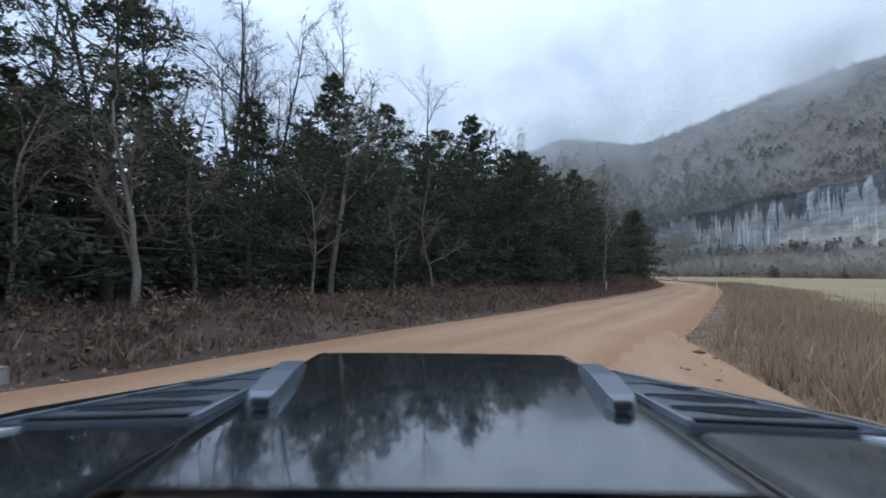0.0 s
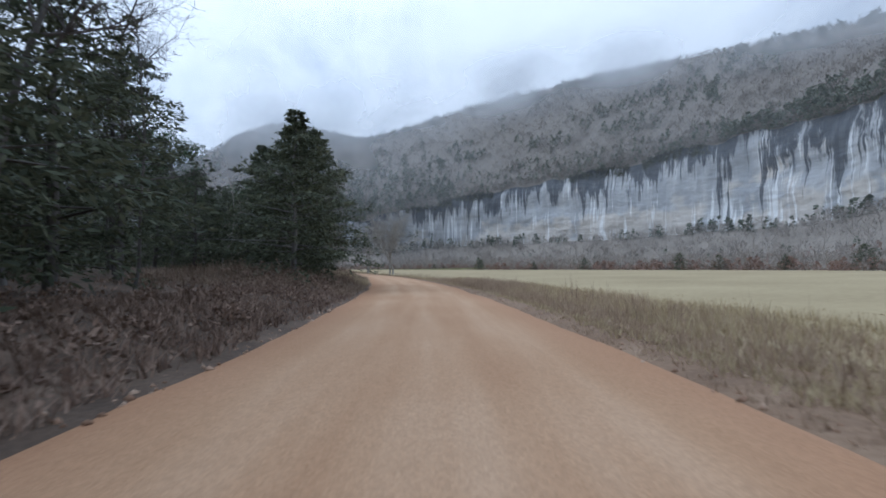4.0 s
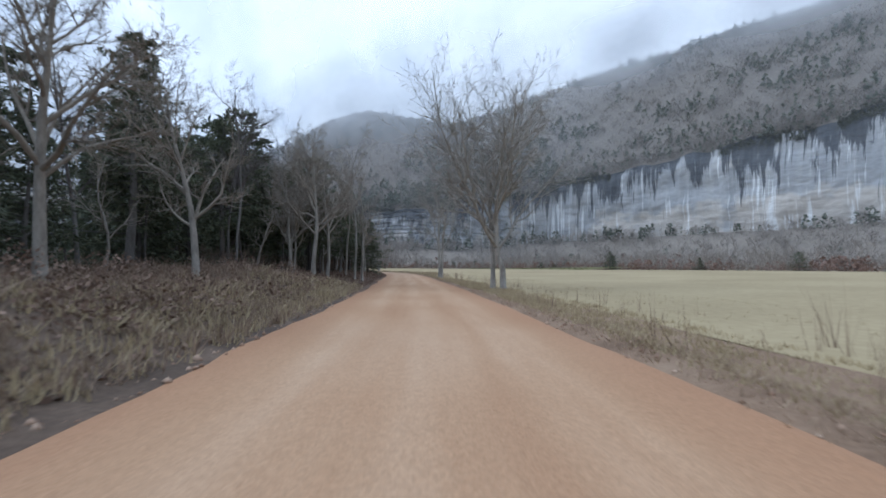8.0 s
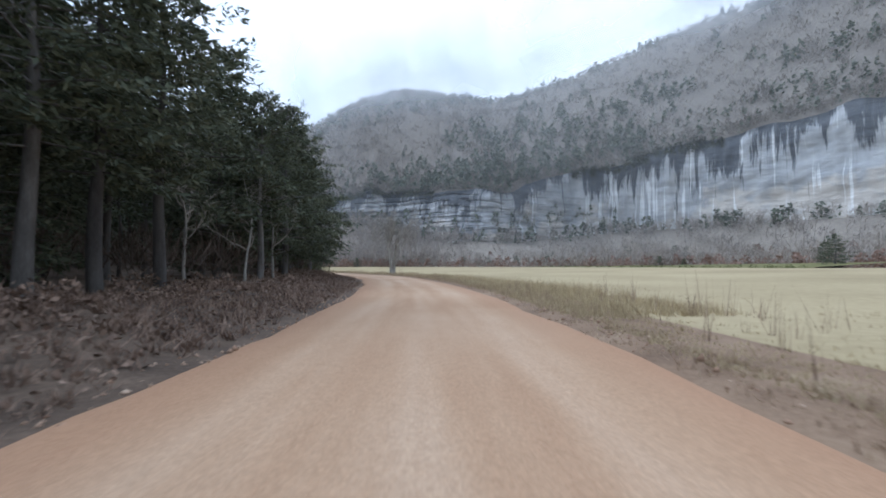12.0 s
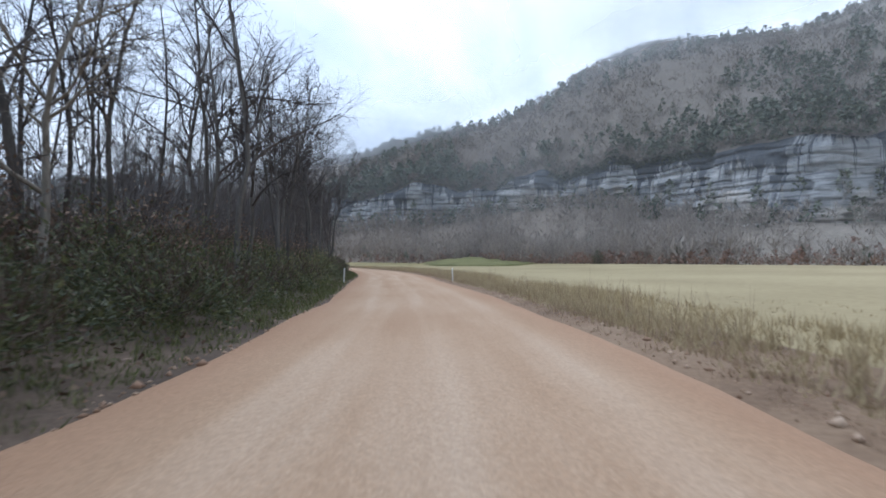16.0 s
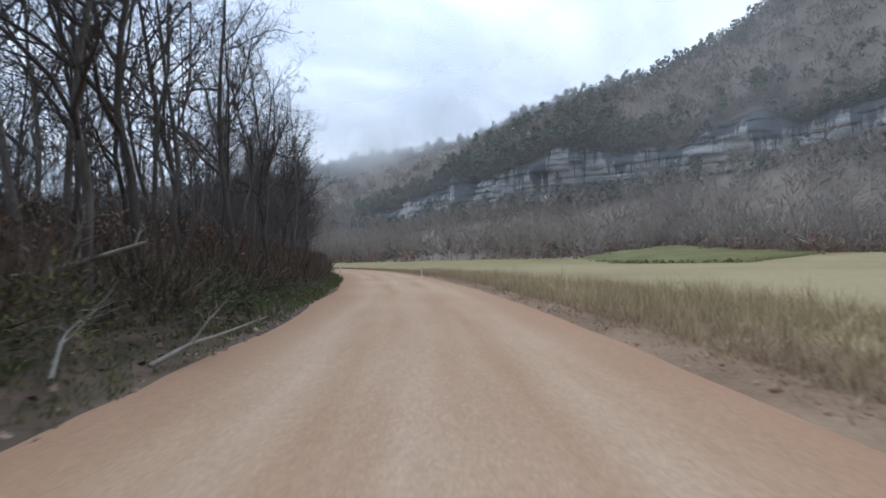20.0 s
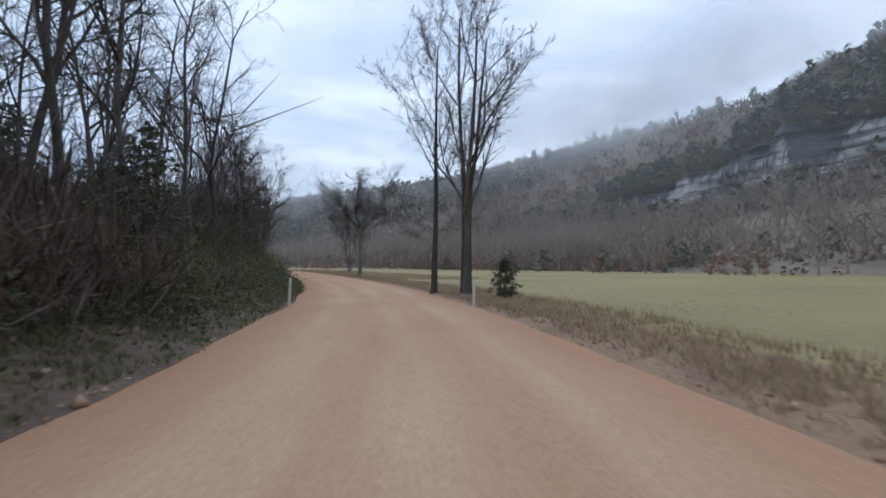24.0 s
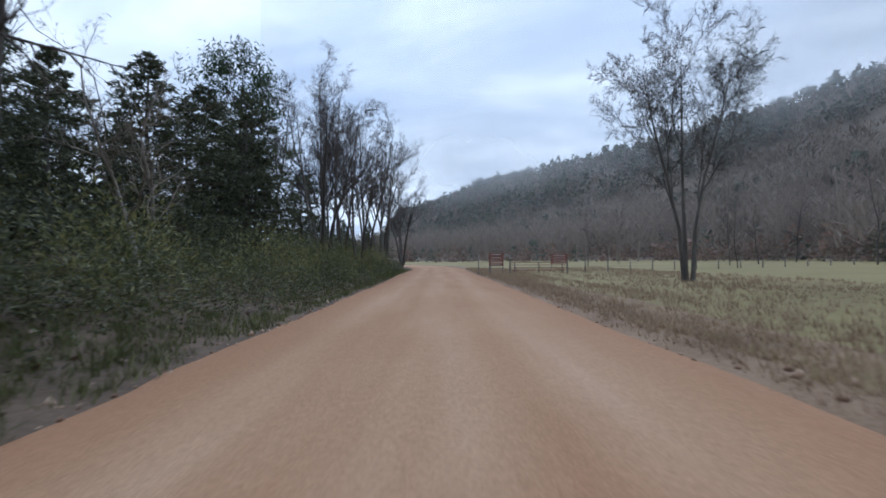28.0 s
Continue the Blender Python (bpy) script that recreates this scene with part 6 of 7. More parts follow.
far_cones("rim_growth", spots, 4.2, "rim_green", "dark cedars and moss hanging over the rim of the bluff", 523, 0.6, 30)
far_cones("rim_evergreens", scatter_hill(1100, 503, -0.012, 0.12), 7, "far_green", "cedars along the rim of the bluff", 503)
def opened(spots, tall, low, share, seed):
    """East of the bend the wood under the bluff is low and open: places kept, and heights there."""
    rng = np.random.RandomState(seed)
    east = spots[:, 0] > -105
    kept = spots[~east | (rng.uniform(0, 1, len(spots)) < share)]
    return kept, np.where(kept[:, 0] > -105, low, tall)


far_trees("river_trees", *opened(scatter_talus(2300, 504, 0.05, 1.22), 15, 12, 0.75, 1), "far_twig", "bare grey trees along the river under the bluff", 504, 9, 0.13, 0.45, 3)
far_domes("talus_crowns", *opened(scatter_talus(2000, 510, 0.1, 1.0), 13, 9.5, 0.6, 2), "far_twig", "soft grey bare crowns on the slope under the bluff", 510)
far_cones("river_evergreens", scatter_talus(330, 505, 0.6, 1.22), 5.5, "far_green", "dark evergreen bushes along the river", 505, 0.42, 40)
far_cones("river_shrubs", scatter_talus(760, 506, 0.7, 1.2), 5.0, "far_red", "russet shrubs along the far field edge", 506, 0.6, 40)

def inside_bend(n, seed):
    """Places in the wood inside the long bend, away from the road."""
    rng = np.random.RandomState(seed)
    s = rng.uniform(0, S_END, n)
    x, y = rp(s, -44.0)
    f = rng.uniform(0, 0.95, n) ** 1.5
    return np.stack([x + (-260.0 - x) * f, y + (120.0 - y) * f, np.full(n, -0.6)], 1)


far_domes("inner_wood", inside_bend(1500, 531), 13, "hill_twig", "leafless wood filling the inside of the bend", 531)
far_cones("inner_cedars", inside_bend(700, 532), 9, "far_green", "dark cedars in the wood inside the bend", 532, 0.3, 30)

# the river wood: a belt of bare trees between field and bluff
RIVER = [(165, 110), (128, 200), (106, 270), (84, 338), (40, 388), (6, 440), (-60, 474), (-140, 492), (-246, 510), (-296, 502), (-342, 470), (-372, 444), (-420, 424), (-500, 400), (-580, 330)]
RL, RSS, RK = catmull(RIVER, 2.0)
RT = np.gradient(RL, axis=0)
RT /= np.linalg.norm(RT, axis=1)[:, None]
RN = np.stack([RT[:, 1], -RT[:, 0]], 1)


def by_river(n, seed, d0, d1):
    rng = np.random.RandomState(seed)
    i = rng.randint(0, len(RL), n)
    d = rng.uniform(d0, d1, n)
    p = RL[i] + RN[i] * d[:, None] + rng.normal(0, 2.0, (n, 2))
    return np.stack([p[:, 0], p[:, 1], np.full(n, 0.6)], 1)


far_trees("river_belt", *opened(by_river(1500, 511, 2, 60), 14, 11.5, 0.75, 3), "far_twig", "belt of bare grey trees along the river", 511, 10, 0.09, 0.45, 3)
def thicket(n, seed, t0, t1, d0, d1):
    """Places for saplings between the trunks of the roadside wood."""
    rng = np.random.RandomState(seed)
    s, d = rng.uniform(s_at(t0), s_at(t1), n), rng.uniform(d0, d1, n)
    x, y = rp(s, d)
    return np.stack([x, y, bank_z(s, d) - 0.1], 1)


far_domes("saplings", thicket(1100, 541, 15.9, 28.2, -22, -9), 5.0, "brown_twig", "tangle of bare twiggy saplings among the trunks", 541, 64, 0.03, 0.34)
far_domes("saplings", thicket(620, 542, 15.9, 24.6, -9.0, -5.4), 2.8, "brown_twig", "low twiggy saplings along the edge of the wood", 542, 64, 0.035, 0.36)
far_domes("saplings", thicket(260, 543, 9.3, 15.5, -20, -11), 4.0, "brown_twig", "bare twiggy saplings under the cedars", 543, 56, 0.03, 0.34)
far_domes("twig_tops", thicket(330, 544, 15.7, 24.6, -24, -8.5), 13.0, "twig", "haze of fine bare twigs in the wood", 544, 90, 0.011, 0.2)
far_domes("twig_tops", thicket(170, 545, 24.6, 28.0, -24, -10), 12.0, "twig", "haze of fine bare twigs in the wood", 545, 90, 0.011, 0.2)
far_domes("river_crowns", *opened(by_river(1000, 515, 0, 48), 12, 8, 0.7, 4), "far_twig", "soft grey crowns of the river wood", 515)
def green_field(name, near, back, z0, z1, label):
    """A rising bank of green winter grass past the hay, between its near and its back edge."""
    u = np.linspace(0, 1, 48)
    vs = np.array([-0.03, 0.0, 0.05, 0.12, 0.25, 0.42, 0.6, 0.8, 1.0])
    lift = np.array([-0.45, 0.0, 0.2, 0.3, 0.42, 0.55, 0.7, 0.86, 1.0])
    def along(pts):
        c, ss, _ = catmull(pts, 1.0)
        return np.stack([np.interp(u, ss / ss[-1], c[:, k]) for k in (0, 1)], 1)
    a, b = along(near), along(back)
    X = a[:, :1] + (b - a)[:, :1] * vs[None]
    Y = a[:, 1:] + (b - a)[:, 1:] * vs[None]
    low, high = np.interp(u, np.linspace(0, 1, len(z0)), z0), np.interp(u, np.linspace(0, 1, len(z1)), z1)
    Z = low[:, None] + (high - low)[:, None] * lift[None] + 0.12 * fbm(X * 0.3, Y * 0.3, 81)
    ob = link_mesh(name, np.stack([X, Y, Z], -1).reshape(-1, 3), grid_faces(len(u), len(vs))[:, ::-1], "green_field", smooth=True)
    tagged(ob, label, "field", kind="structure")


M["green_field"] = material("green_winter_grass", [(0.3, (0.08, 0.08, 0.028)), (0.5, (0.138, 0.13, 0.046)), (0.7, (0.2, 0.18, 0.072))], 0.12, 3.0, bump=0.6, bump_scale=0.1, coords="World", mix_fine=0.5)
green_field("green_bank", [(-181, 502), (-183, 486), (-193, 473), (-222, 486), (-256, 502)], [(-186, 505), (-194, 507), (-208, 510), (-228, 508), (-258, 504)],
            [1.2, -0.1, -1.0, -0.9, -0.4], [1.7, 2.8, 4.2, 2.6, 0.0], "bank of green winter grass past the hay field")
green_field("green_bank", [(14, 366), (-4, 398), (-26, 428), (-58, 458)], [(38, 372), (20, 406), (-4, 440), (-56, 466)],
            [0.9, 1.1, 1.1, 1.0], [2.6, 2.2, 1.7, 1.2], "bank of green winter grass by the river trees")
def tufts_on(n, seed, pts, width):
    """Rank dark grass at the foot of a green bank."""
    rng = np.random.RandomState(seed)
    c = catmull(pts, 0.5)[0]
    p = c[rng.randint(0, len(c), n)] + rng.normal(0, width, (n, 2))
    return np.stack([p[:, 0], p[:, 1], np.where(p[:, 0] < -100, -1.0, 0.8)], 1)


far_cones("bank_grass", tufts_on(260, 551, [(-183, 486), (-193, 473), (-222, 486), (-252, 500)], 0.7), 1.1, "greengrass", "rank dark grass at the foot of the green bank", 551, 0.9, 30)
far_cones("bank_grass", tufts_on(220, 552, [(14, 366), (-4, 398), (-26, 428), (-50, 452)], 0.7), 0.9, "greengrass", "rank dark grass at the foot of the green bank", 552, 0.9, 30)
far_cones("river_brush", by_river(900, 512, -1, 12), 2.6, "far_brush", "grey-brown brush along the field edge", 512, 0.7, 34)
far_domes("russet_thicket", by_river(520, 514, -1, 7), 4.6, "far_red", "russet shrub thickets along the field edge", 514)
far_domes("brown_thicket", by_river(520, 516, 0, 12), 5.2, "far_brush", "grey-brown shrub thickets along the field edge", 516)
far_cones("russet_brush", by_river(620, 513, -1, 9), 4.4, "far_red", "russet shrubs along the field edge", 513, 0.6, 40)
for k, (x, y, h) in enumerate([(4, 437, 4.0), (29, 392, 7.5), (83, 336, 7.5), (26, 380, 9.0), (101, 262, 8.0), (112, 252, 7.0), (60, 366, 6.0), (-3, 446, 5.0), (131, 205, 9.0), (120, 225, 6.5), (-150, 491, 5.5), (-300, 499, 5.0), (-366, 447, 6.0), (-395, 433, 5.0)]):
    t = place(CEDAR_FAR[k % 3], x, y, 0.4, k * 1.7, h / 9.0)
    t.scale = (h / 9.0 * 1.35, h / 9.0 * 1.35, h / 9.0)
    tagged(t, "round dark evergreen bush at the far field edge", "cedar", "bushes at the field edge")


# ---------------------------------------------------------------- clods and litter along the road
def clods():
    rng = np.random.RandomState(601)
    n = 9000
    s = rng.uniform(A0, A1, n)
    side = np.where(rng.uniform(size=n) < 0.5, -1, 1)
    d = side * (3.55 + np.abs(rng.normal(0, 0.35, n)) * np.where(side > 0, 1.8, 1.0))
    x, y = rp(s, d)
    z = np.maximum(bank_z(s, d), road_z(s, np.clip(np.abs(d), 0, 3.9)))
    r = rng.gamma(2.0, 0.012, n) + 0.01
    base = np.array([(1, 0, 0), (0, 1, 0), (-1, 0, 0), (0, -1, 0), (0, 0, 0.9), (0, 0, -0.5)], float)
    f = np.array([(0, 1, 4), (1, 2, 4), (2, 3, 4), (3, 0, 4), (1, 0, 5), (2, 1, 5), (3, 2, 5), (0, 3, 5)])
    jit = rng.uniform(0.6, 1.4, (n, 6, 3))
    v = np.stack([x, y, z], 1)[:, None] + base[None] * jit * r[:, None, None]
    fc = (np.arange(n) * 6)[:, None, None] + f[None]
    tagged(link_mesh("clods", v.reshape(-1, 3), fc.reshape(-1, 3), "clod"), "loose clods and stones along the road edges", "gravel", kind="stuff")


def litter(name, s0, s1, d0, d1, n, mat, label, seed):
    rng = np.random.RandomState(seed)
    s, d = rng.uniform(s0, s1, n), rng.uniform(min(d0, d1), max(d0, d1), n)
    x, y = rp(s, d)
    pos = np.stack([x, y, bank_z(s, d) + rng.uniform(0.01, 0.08, n)], 1)
    dr = np.stack([rng.normal(size=n), rng.normal(size=n), rng.normal(0, 0.25, n)], 1)
    v, f = sprays(pos, dr, 0.13, rng, 0.0, 0.8)
    tagged(link_mesh(name, v, f, mat), label, "leaves", kind="stuff")


M["clod"] = material("road_clods", [(0.2, (0.2, 0.12, 0.075)), (0.5, (0.34, 0.22, 0.145)), (0.8, (0.48, 0.36, 0.26))], 0.5, 8.0, bump=0, island=0.6, coords="World")
clods()
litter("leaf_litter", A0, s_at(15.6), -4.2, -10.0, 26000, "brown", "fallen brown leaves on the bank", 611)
litter("leaf_litter", s_at(15.6), A1, -4.2, -9.0, 9000, "brown", "fallen brown leaves among green weeds", 612)


# ---------------------------------------------------------------- small things by the road
def box(bm, x0, y0, z0, x1, y1, z1, bevel=0.0):
    r = bmesh.ops.create_cube(bm, size=1.0)
    bmesh.ops.scale(bm, vec=(x1 - x0, y1 - y0, z1 - z0), verts=r["verts"])
    bmesh.ops.translate(bm, vec=((x0 + x1) / 2, (y0 + y1) / 2, (z0 + z1) / 2), verts=r["verts"])
    if bevel:
        ed = list({e for v in r["verts"] for e in v.link_edges})
        bmesh.ops.bevel(bm, geom=ed, offset=bevel, segments=1, affect="EDGES")


def marker_post(x, y, z, turn, lean):
    """A flat white plastic delineator with a reflector strip, in a clump of soil."""
    ob = new("marker_post")
    bm = bmesh.new()
    box(bm, -0.05, -0.012, -0.15, 0.05, 0.012, 1.08, 0.008)
    part("blade", bm, "post", ob)
    bm = bmesh.new()
    box(bm, -0.038, -0.016, 0.92, 0.038, -0.0125, 1.02, 0.002)
    part("reflector", bm, "reflector", ob, "pale reflective strip")
    ob.matrix_world = Matrix.Translation((x, y, z)) @ Matrix.Rotation(turn, 4, "Z") @ Matrix.Rotation(lean, 4, "Y")
    return tagged(ob, "white plastic marker post standing at the road edge", "marker post", "marker posts")


M["reflector"] = material("reflector_strip", [(0.3, (0.7, 0.7, 0.66)), (0.7, (0.85, 0.85, 0.8))], 20, 60, rough=0.3, bump=0)
for px, py, tn, ln in [(-9.7, 47.6, 0.0, 0.04), (-0.7, 51.6, 0.0, -0.02), (-105.3, 344.9, 0.8, 0.03), (-99.8, 351.1, 0.8, -0.03),
                       (-181.0, 392.7, 1.1, 0.02), (-177.7, 399.5, 1.1, -0.03), (-248.6, 406.4, 1.5, 0.03), (-248.0, 413.4, 1.5, -0.02)]:
    marker_post(px, py, 0.02, tn, ln)


def stone_block(x, y):
    bm = bmesh.new()
    box(bm, -0.3, -0.2, -0.15, 0.3, 0.2, 0.2, 0.04)
    rng = random.Random(5)
    for v in bm.verts:
        v.co += Vector((rng.uniform(-.03, .03), rng.uniform(-.03, .03), rng.uniform(-.02, .02)))
    me = bpy.data.meshes.new("stone_block")
    bm.to_mesh(me)
    bm.free()
    me.materials.append(M["stone"])
    ob = new("stone_block", me)
    ob.location = (x, y, 0.06)
    ob.rotation_euler = (0, 0, 0.5)
    return tagged(ob, "pale squared stone block at the road edge", "stone")


stone_block(*seen_from(0.0, 7.0, -6.5))


def fallen_branch(seed, fwd, lat, z, length, turn, rise, r, label):
    rng = np.random.RandomState(seed)
    out = []
    cfg = dict(n=[6, 4, 2], wob=[.1, .2, .3], up=[.02, .04, .05], start=[.3, .3], kids=[1, 2], ratio=[.4, .5], angle=[(30, 60), (30, 60)])
    grow(out, rng, np.zeros(3), unit(np.array([math.cos(turn), math.sin(turn), rise])), length, r, 0, cfg)
    seg = np.array(out)
    ob = new("fallen_branch")
    link_mesh("stem", *sweep_along(*chain(seg[seg[:, 8] == 0]), 7), "pale_bark", ob, smooth=True)
    tagged(link_mesh("side_twigs", *tubes(seg[seg[:, 8] > 0], 4), "pale_bark", ob), kind="stuff")
    x, y = seen_from(20.0, fwd, lat)
    ob.location = (x, y, z)
    return tagged(ob, label, "branch", "fallen branches")


def sweep_along(pts, rad, sides):
    """A tapered tube along pts that may lie flat."""
    d = np.gradient(pts, axis=0)
    d /= np.linalg.norm(d, axis=1, keepdims=True)
    a = np.cross(d, [0, 0, 1.0])
    a /= np.linalg.norm(a, axis=1, keepdims=True) + 1e-9
    b = np.cross(d, a)
    th = np.linspace(0, 2 * np.pi, sides, endpoint=False)
    v = (pts[:, None] + (a[:, None] * np.cos(th)[None, :, None] + b[:, None] * np.sin(th)[None, :, None]) * rad[:, None, None]).reshape(-1, 3)
    k = np.arange(sides)
    f = np.stack([k, (k + 1) % sides, (k + 1) % sides + sides, k + sides], 1)
    return v, ((np.arange(len(pts) - 1) * sides)[:, None, None] + f[None]).reshape(-1, 4)


fallen_branch(701, 8.6, -9.6, 0.98, 4.2, radians(73), 0.05, 0.12, "pale fallen log lying in the undergrowth")
fallen_branch(702, 7.2, -4.3, 0.12, 2.3, radians(120), 0.2, 0.045, "broken pale branch on the bank")
fallen_branch(703, 5.9, -4.7, 0.25, 2.6, radians(178), 0.3, 0.03, "forked dead branch among brown leaves")


# ---------------------------------------------------------------- fence, gate and signs past the last bend
def fence_post(x, y, h, r=0.07):
    ob = new("fence_post")
    rng = random.Random(int(x * 10))
    pts = np.array([(0, 0, -0.2), (0.01, 0, h * 0.5), (rng.uniform(-.03, .03), 0, h)])
    v, f = sweep(np.vstack([pts, pts[-1] + [0, 0, 0.015]]), [r, r * .95, r * .9, 0.004], 7)
    link_mesh("timber", v, f, "greywood", ob)
    ob.location = (x, y, 0.0)
    return tagged(ob, "weathered round timber fence post", "fence post", "pasture fence posts")


FENCE = [ahead28(47 + 0.12 * k + 3.0 * math.sin(k * 0.13), 4.5 + k * 2.4) for k in range(22)]
for fx, fy in FENCE:
    fence_post(fx, fy, 1.15)


def fence_wire(h):
    pts = np.array([(x, y, h + 0.0) for x, y in FENCE])
    ob = link_mesh("fence_wire", *sweep_along(pts, np.full(len(pts), 0.006), 4), "wire")
    tagged(ob, "thin grey wire strung along the fence posts", "wire", "fence wires")


M["wire"] = material("galvanised_wire", [(0.3, (0.3, 0.3, 0.3)), (0.7, (0.45, 0.45, 0.44))], 10, 60, rough=0.45, metallic=0.8, bump=0)
for hh in (0.4, 0.75, 1.05):
    fence_wire(hh)


def board_sign(fwd, lat, w, z0, z1, rows, label):
    """A board of level planks on two posts."""
    ob = new("board_sign")
    for sx in (-w / 2 + 0.06, w / 2 - 0.06):
        bm = bmesh.new()
        box(bm, sx - 0.05, 0.012, -0.2, sx + 0.05, 0.10, z1 + 0.05, 0.01)
        part("post", bm, "greywood", ob)
    st = (z1 - z0) / rows
    for k in range(rows):
        bm = bmesh.new()
        box(bm, -w / 2, -0.02, z0 + k * st + 0.03, w / 2, 0.01, z0 + (k + 1) * st - 0.03, 0.006)
        pl = part("plank", bm, "rust", ob)
        bm = bmesh.new()
        box(bm, -w * 0.38, -0.026, z0 + (k + 0.42) * st, w * 0.36, -0.0215, z0 + (k + 0.58) * st)
        part("lettering_bar", bm, "post", pl, "pale bar of worn lettering")
    x, y = ahead28(fwd, lat)
    ob.location = (x, y, 0.05)
    ob.rotation_euler = (0, 0, radians(104.2 + 4))
    return tagged(ob, label, "sign", "notice boards")


board_sign(45.5, 4.9, 1.35, 0.75, 1.95, 4, "red-brown plank notice board on two posts by the gate")
board_sign(62, 14.6, 2.1, 0.7, 1.9, 4, "weathered brown plank board standing in the pasture")


def cattle_gate(fwd, lat):
    """A low tubular gate on two posts."""
    ob = new("gate")
    for sx in (0.0, 5.4):
        pts = np.array([(sx, 0, -0.2), (sx, 0, 0.6), (sx, 0, 1.25)])
        link_mesh("post", *sweep(pts, [0.09, 0.085, 0.08], 8), "greywood", ob)
    for h in (0.35, 0.6, 0.85, 1.08):
        pts = np.array([(0.12, 0, h), (2.7, 0, h), (5.28, 0, h)])
        link_mesh("rail", *sweep_along(pts, np.full(3, 0.025), 8), "rust", ob)
    x, y = ahead28(fwd, lat)
    ob.location = (x, y, 0.0)
    ob.rotation_euler = (0, 0, radians(104.2))
    return tagged(ob, "rusty red tubular gate between timber posts", "gate")


cattle_gate(46.5, 6.3)
x28, y28 = ahead28(44.6, 3.2)
ob = fence_post(x28, y28, 1.9, 0.06)
tagged(ob, "tall timber post beside the notice board", "post")


# ---------------------------------------------------------------- the off-road car at the turnout
def paint(name, col, rough, coat=1.0):
    mat = bpy.data.materials.new(name)
    mat.use_nodes = True
    n, l = mat.node_tree.nodes, mat.node_tree.links
    p = n["Principled BSDF"]
    p.inputs["Base Color"].default_value = (*col, 1)
    p.inputs["Coat Weight"].default_value, p.inputs["Coat Roughness"].default_value = coat, 0.04
    tc = n.new("ShaderNodeTexCoord")
    dust = n.new("ShaderNodeTexNoise")
    dust.inputs["Scale"].default_value, dust.inputs["Detail"].default_value = 14.0, 8.0
    l.new(tc.outputs["Object"], dust.inputs["Vector"])
    mr = n.new("ShaderNodeMapRange")
    mr.inputs["From Min"].default_value, mr.inputs["From Max"].default_value = 0.4, 0.75
    mr.inputs["To Min"].default_value, mr.inputs["To Max"].default_value = rough, rough + 0.12
    l.new(dust.outputs["Fac"], mr.inputs["Value"])
    l.new(mr.outputs[0], p.inputs["Roughness"])
    return mat


M["car_paint"] = paint("dark_blue_grey_car_paint", (0.014, 0.017, 0.022), 0.1)
M["car_trim"] = paint("satin_black_trim", (0.02, 0.021, 0.023), 0.42, 0.0)
M["car_grey"] = paint("grey_blue_plastic", (0.15, 0.17, 0.2), 0.3, 0.3)
M["car_shell"] = paint("dark_blue_grey_shell", (0.06, 0.07, 0.085), 0.3, 0.3)
M["car_vent_black"] = paint("vent_black", (0.004, 0.004, 0.004), 0.9, 0.0)
M["tyre"] = material("tyre_rubber", [(0.3, (0.012, 0.012, 0.012)), (0.7, (0.03, 0.029, 0.027))], 8, 40, rough=0.85)
M["rim"] = material("alloy_wheel", [(0.3, (0.2, 0.2, 0.2)), (0.7, (0.3, 0.3, 0.3))], 8, 40, rough=0.35, metallic=0.9, bump=0)
M["pale_tab"] = material("pale_plastic_tab", [(0.3, (0.42, 0.45, 0.47)), (0.7, (0.55, 0.57, 0.58))], 8, 40, rough=0.5, bump=0)
HOOD_Z = 1.305


def hood_z(x, y):
    ax = np.abs(x)
    return HOOD_Z - 0.028 * ss01((ax - 0.385) / 0.06) - 0.02 * ax ** 2 - 0.05 * ss01((y - 1.6) / 0.08) - 0.004 * (y - 0.55) ** 2


def slab(name, pts, z_of, thick, mat, parent, label=""):
    """A thin plate with the given outline, laid on the height z_of(x, y)."""
    bm = bmesh.new()
    top = [bm.verts.new((x, y, float(z_of(x, y)) + thick)) for x, y in pts]
    low = [bm.verts.new((x, y, float(z_of(x, y)) - 0.01)) for x, y in pts]
    bm.faces.new(top)
    bm.faces.new(low[::-1])
    for k in range(len(pts)):
        j = (k + 1) % len(pts)
        bm.faces.new((low[k], low[j], top[j], top[k]))
    bmesh.ops.recalc_face_normals(bm, faces=bm.faces)
    return part(name, bm, mat, parent, label)


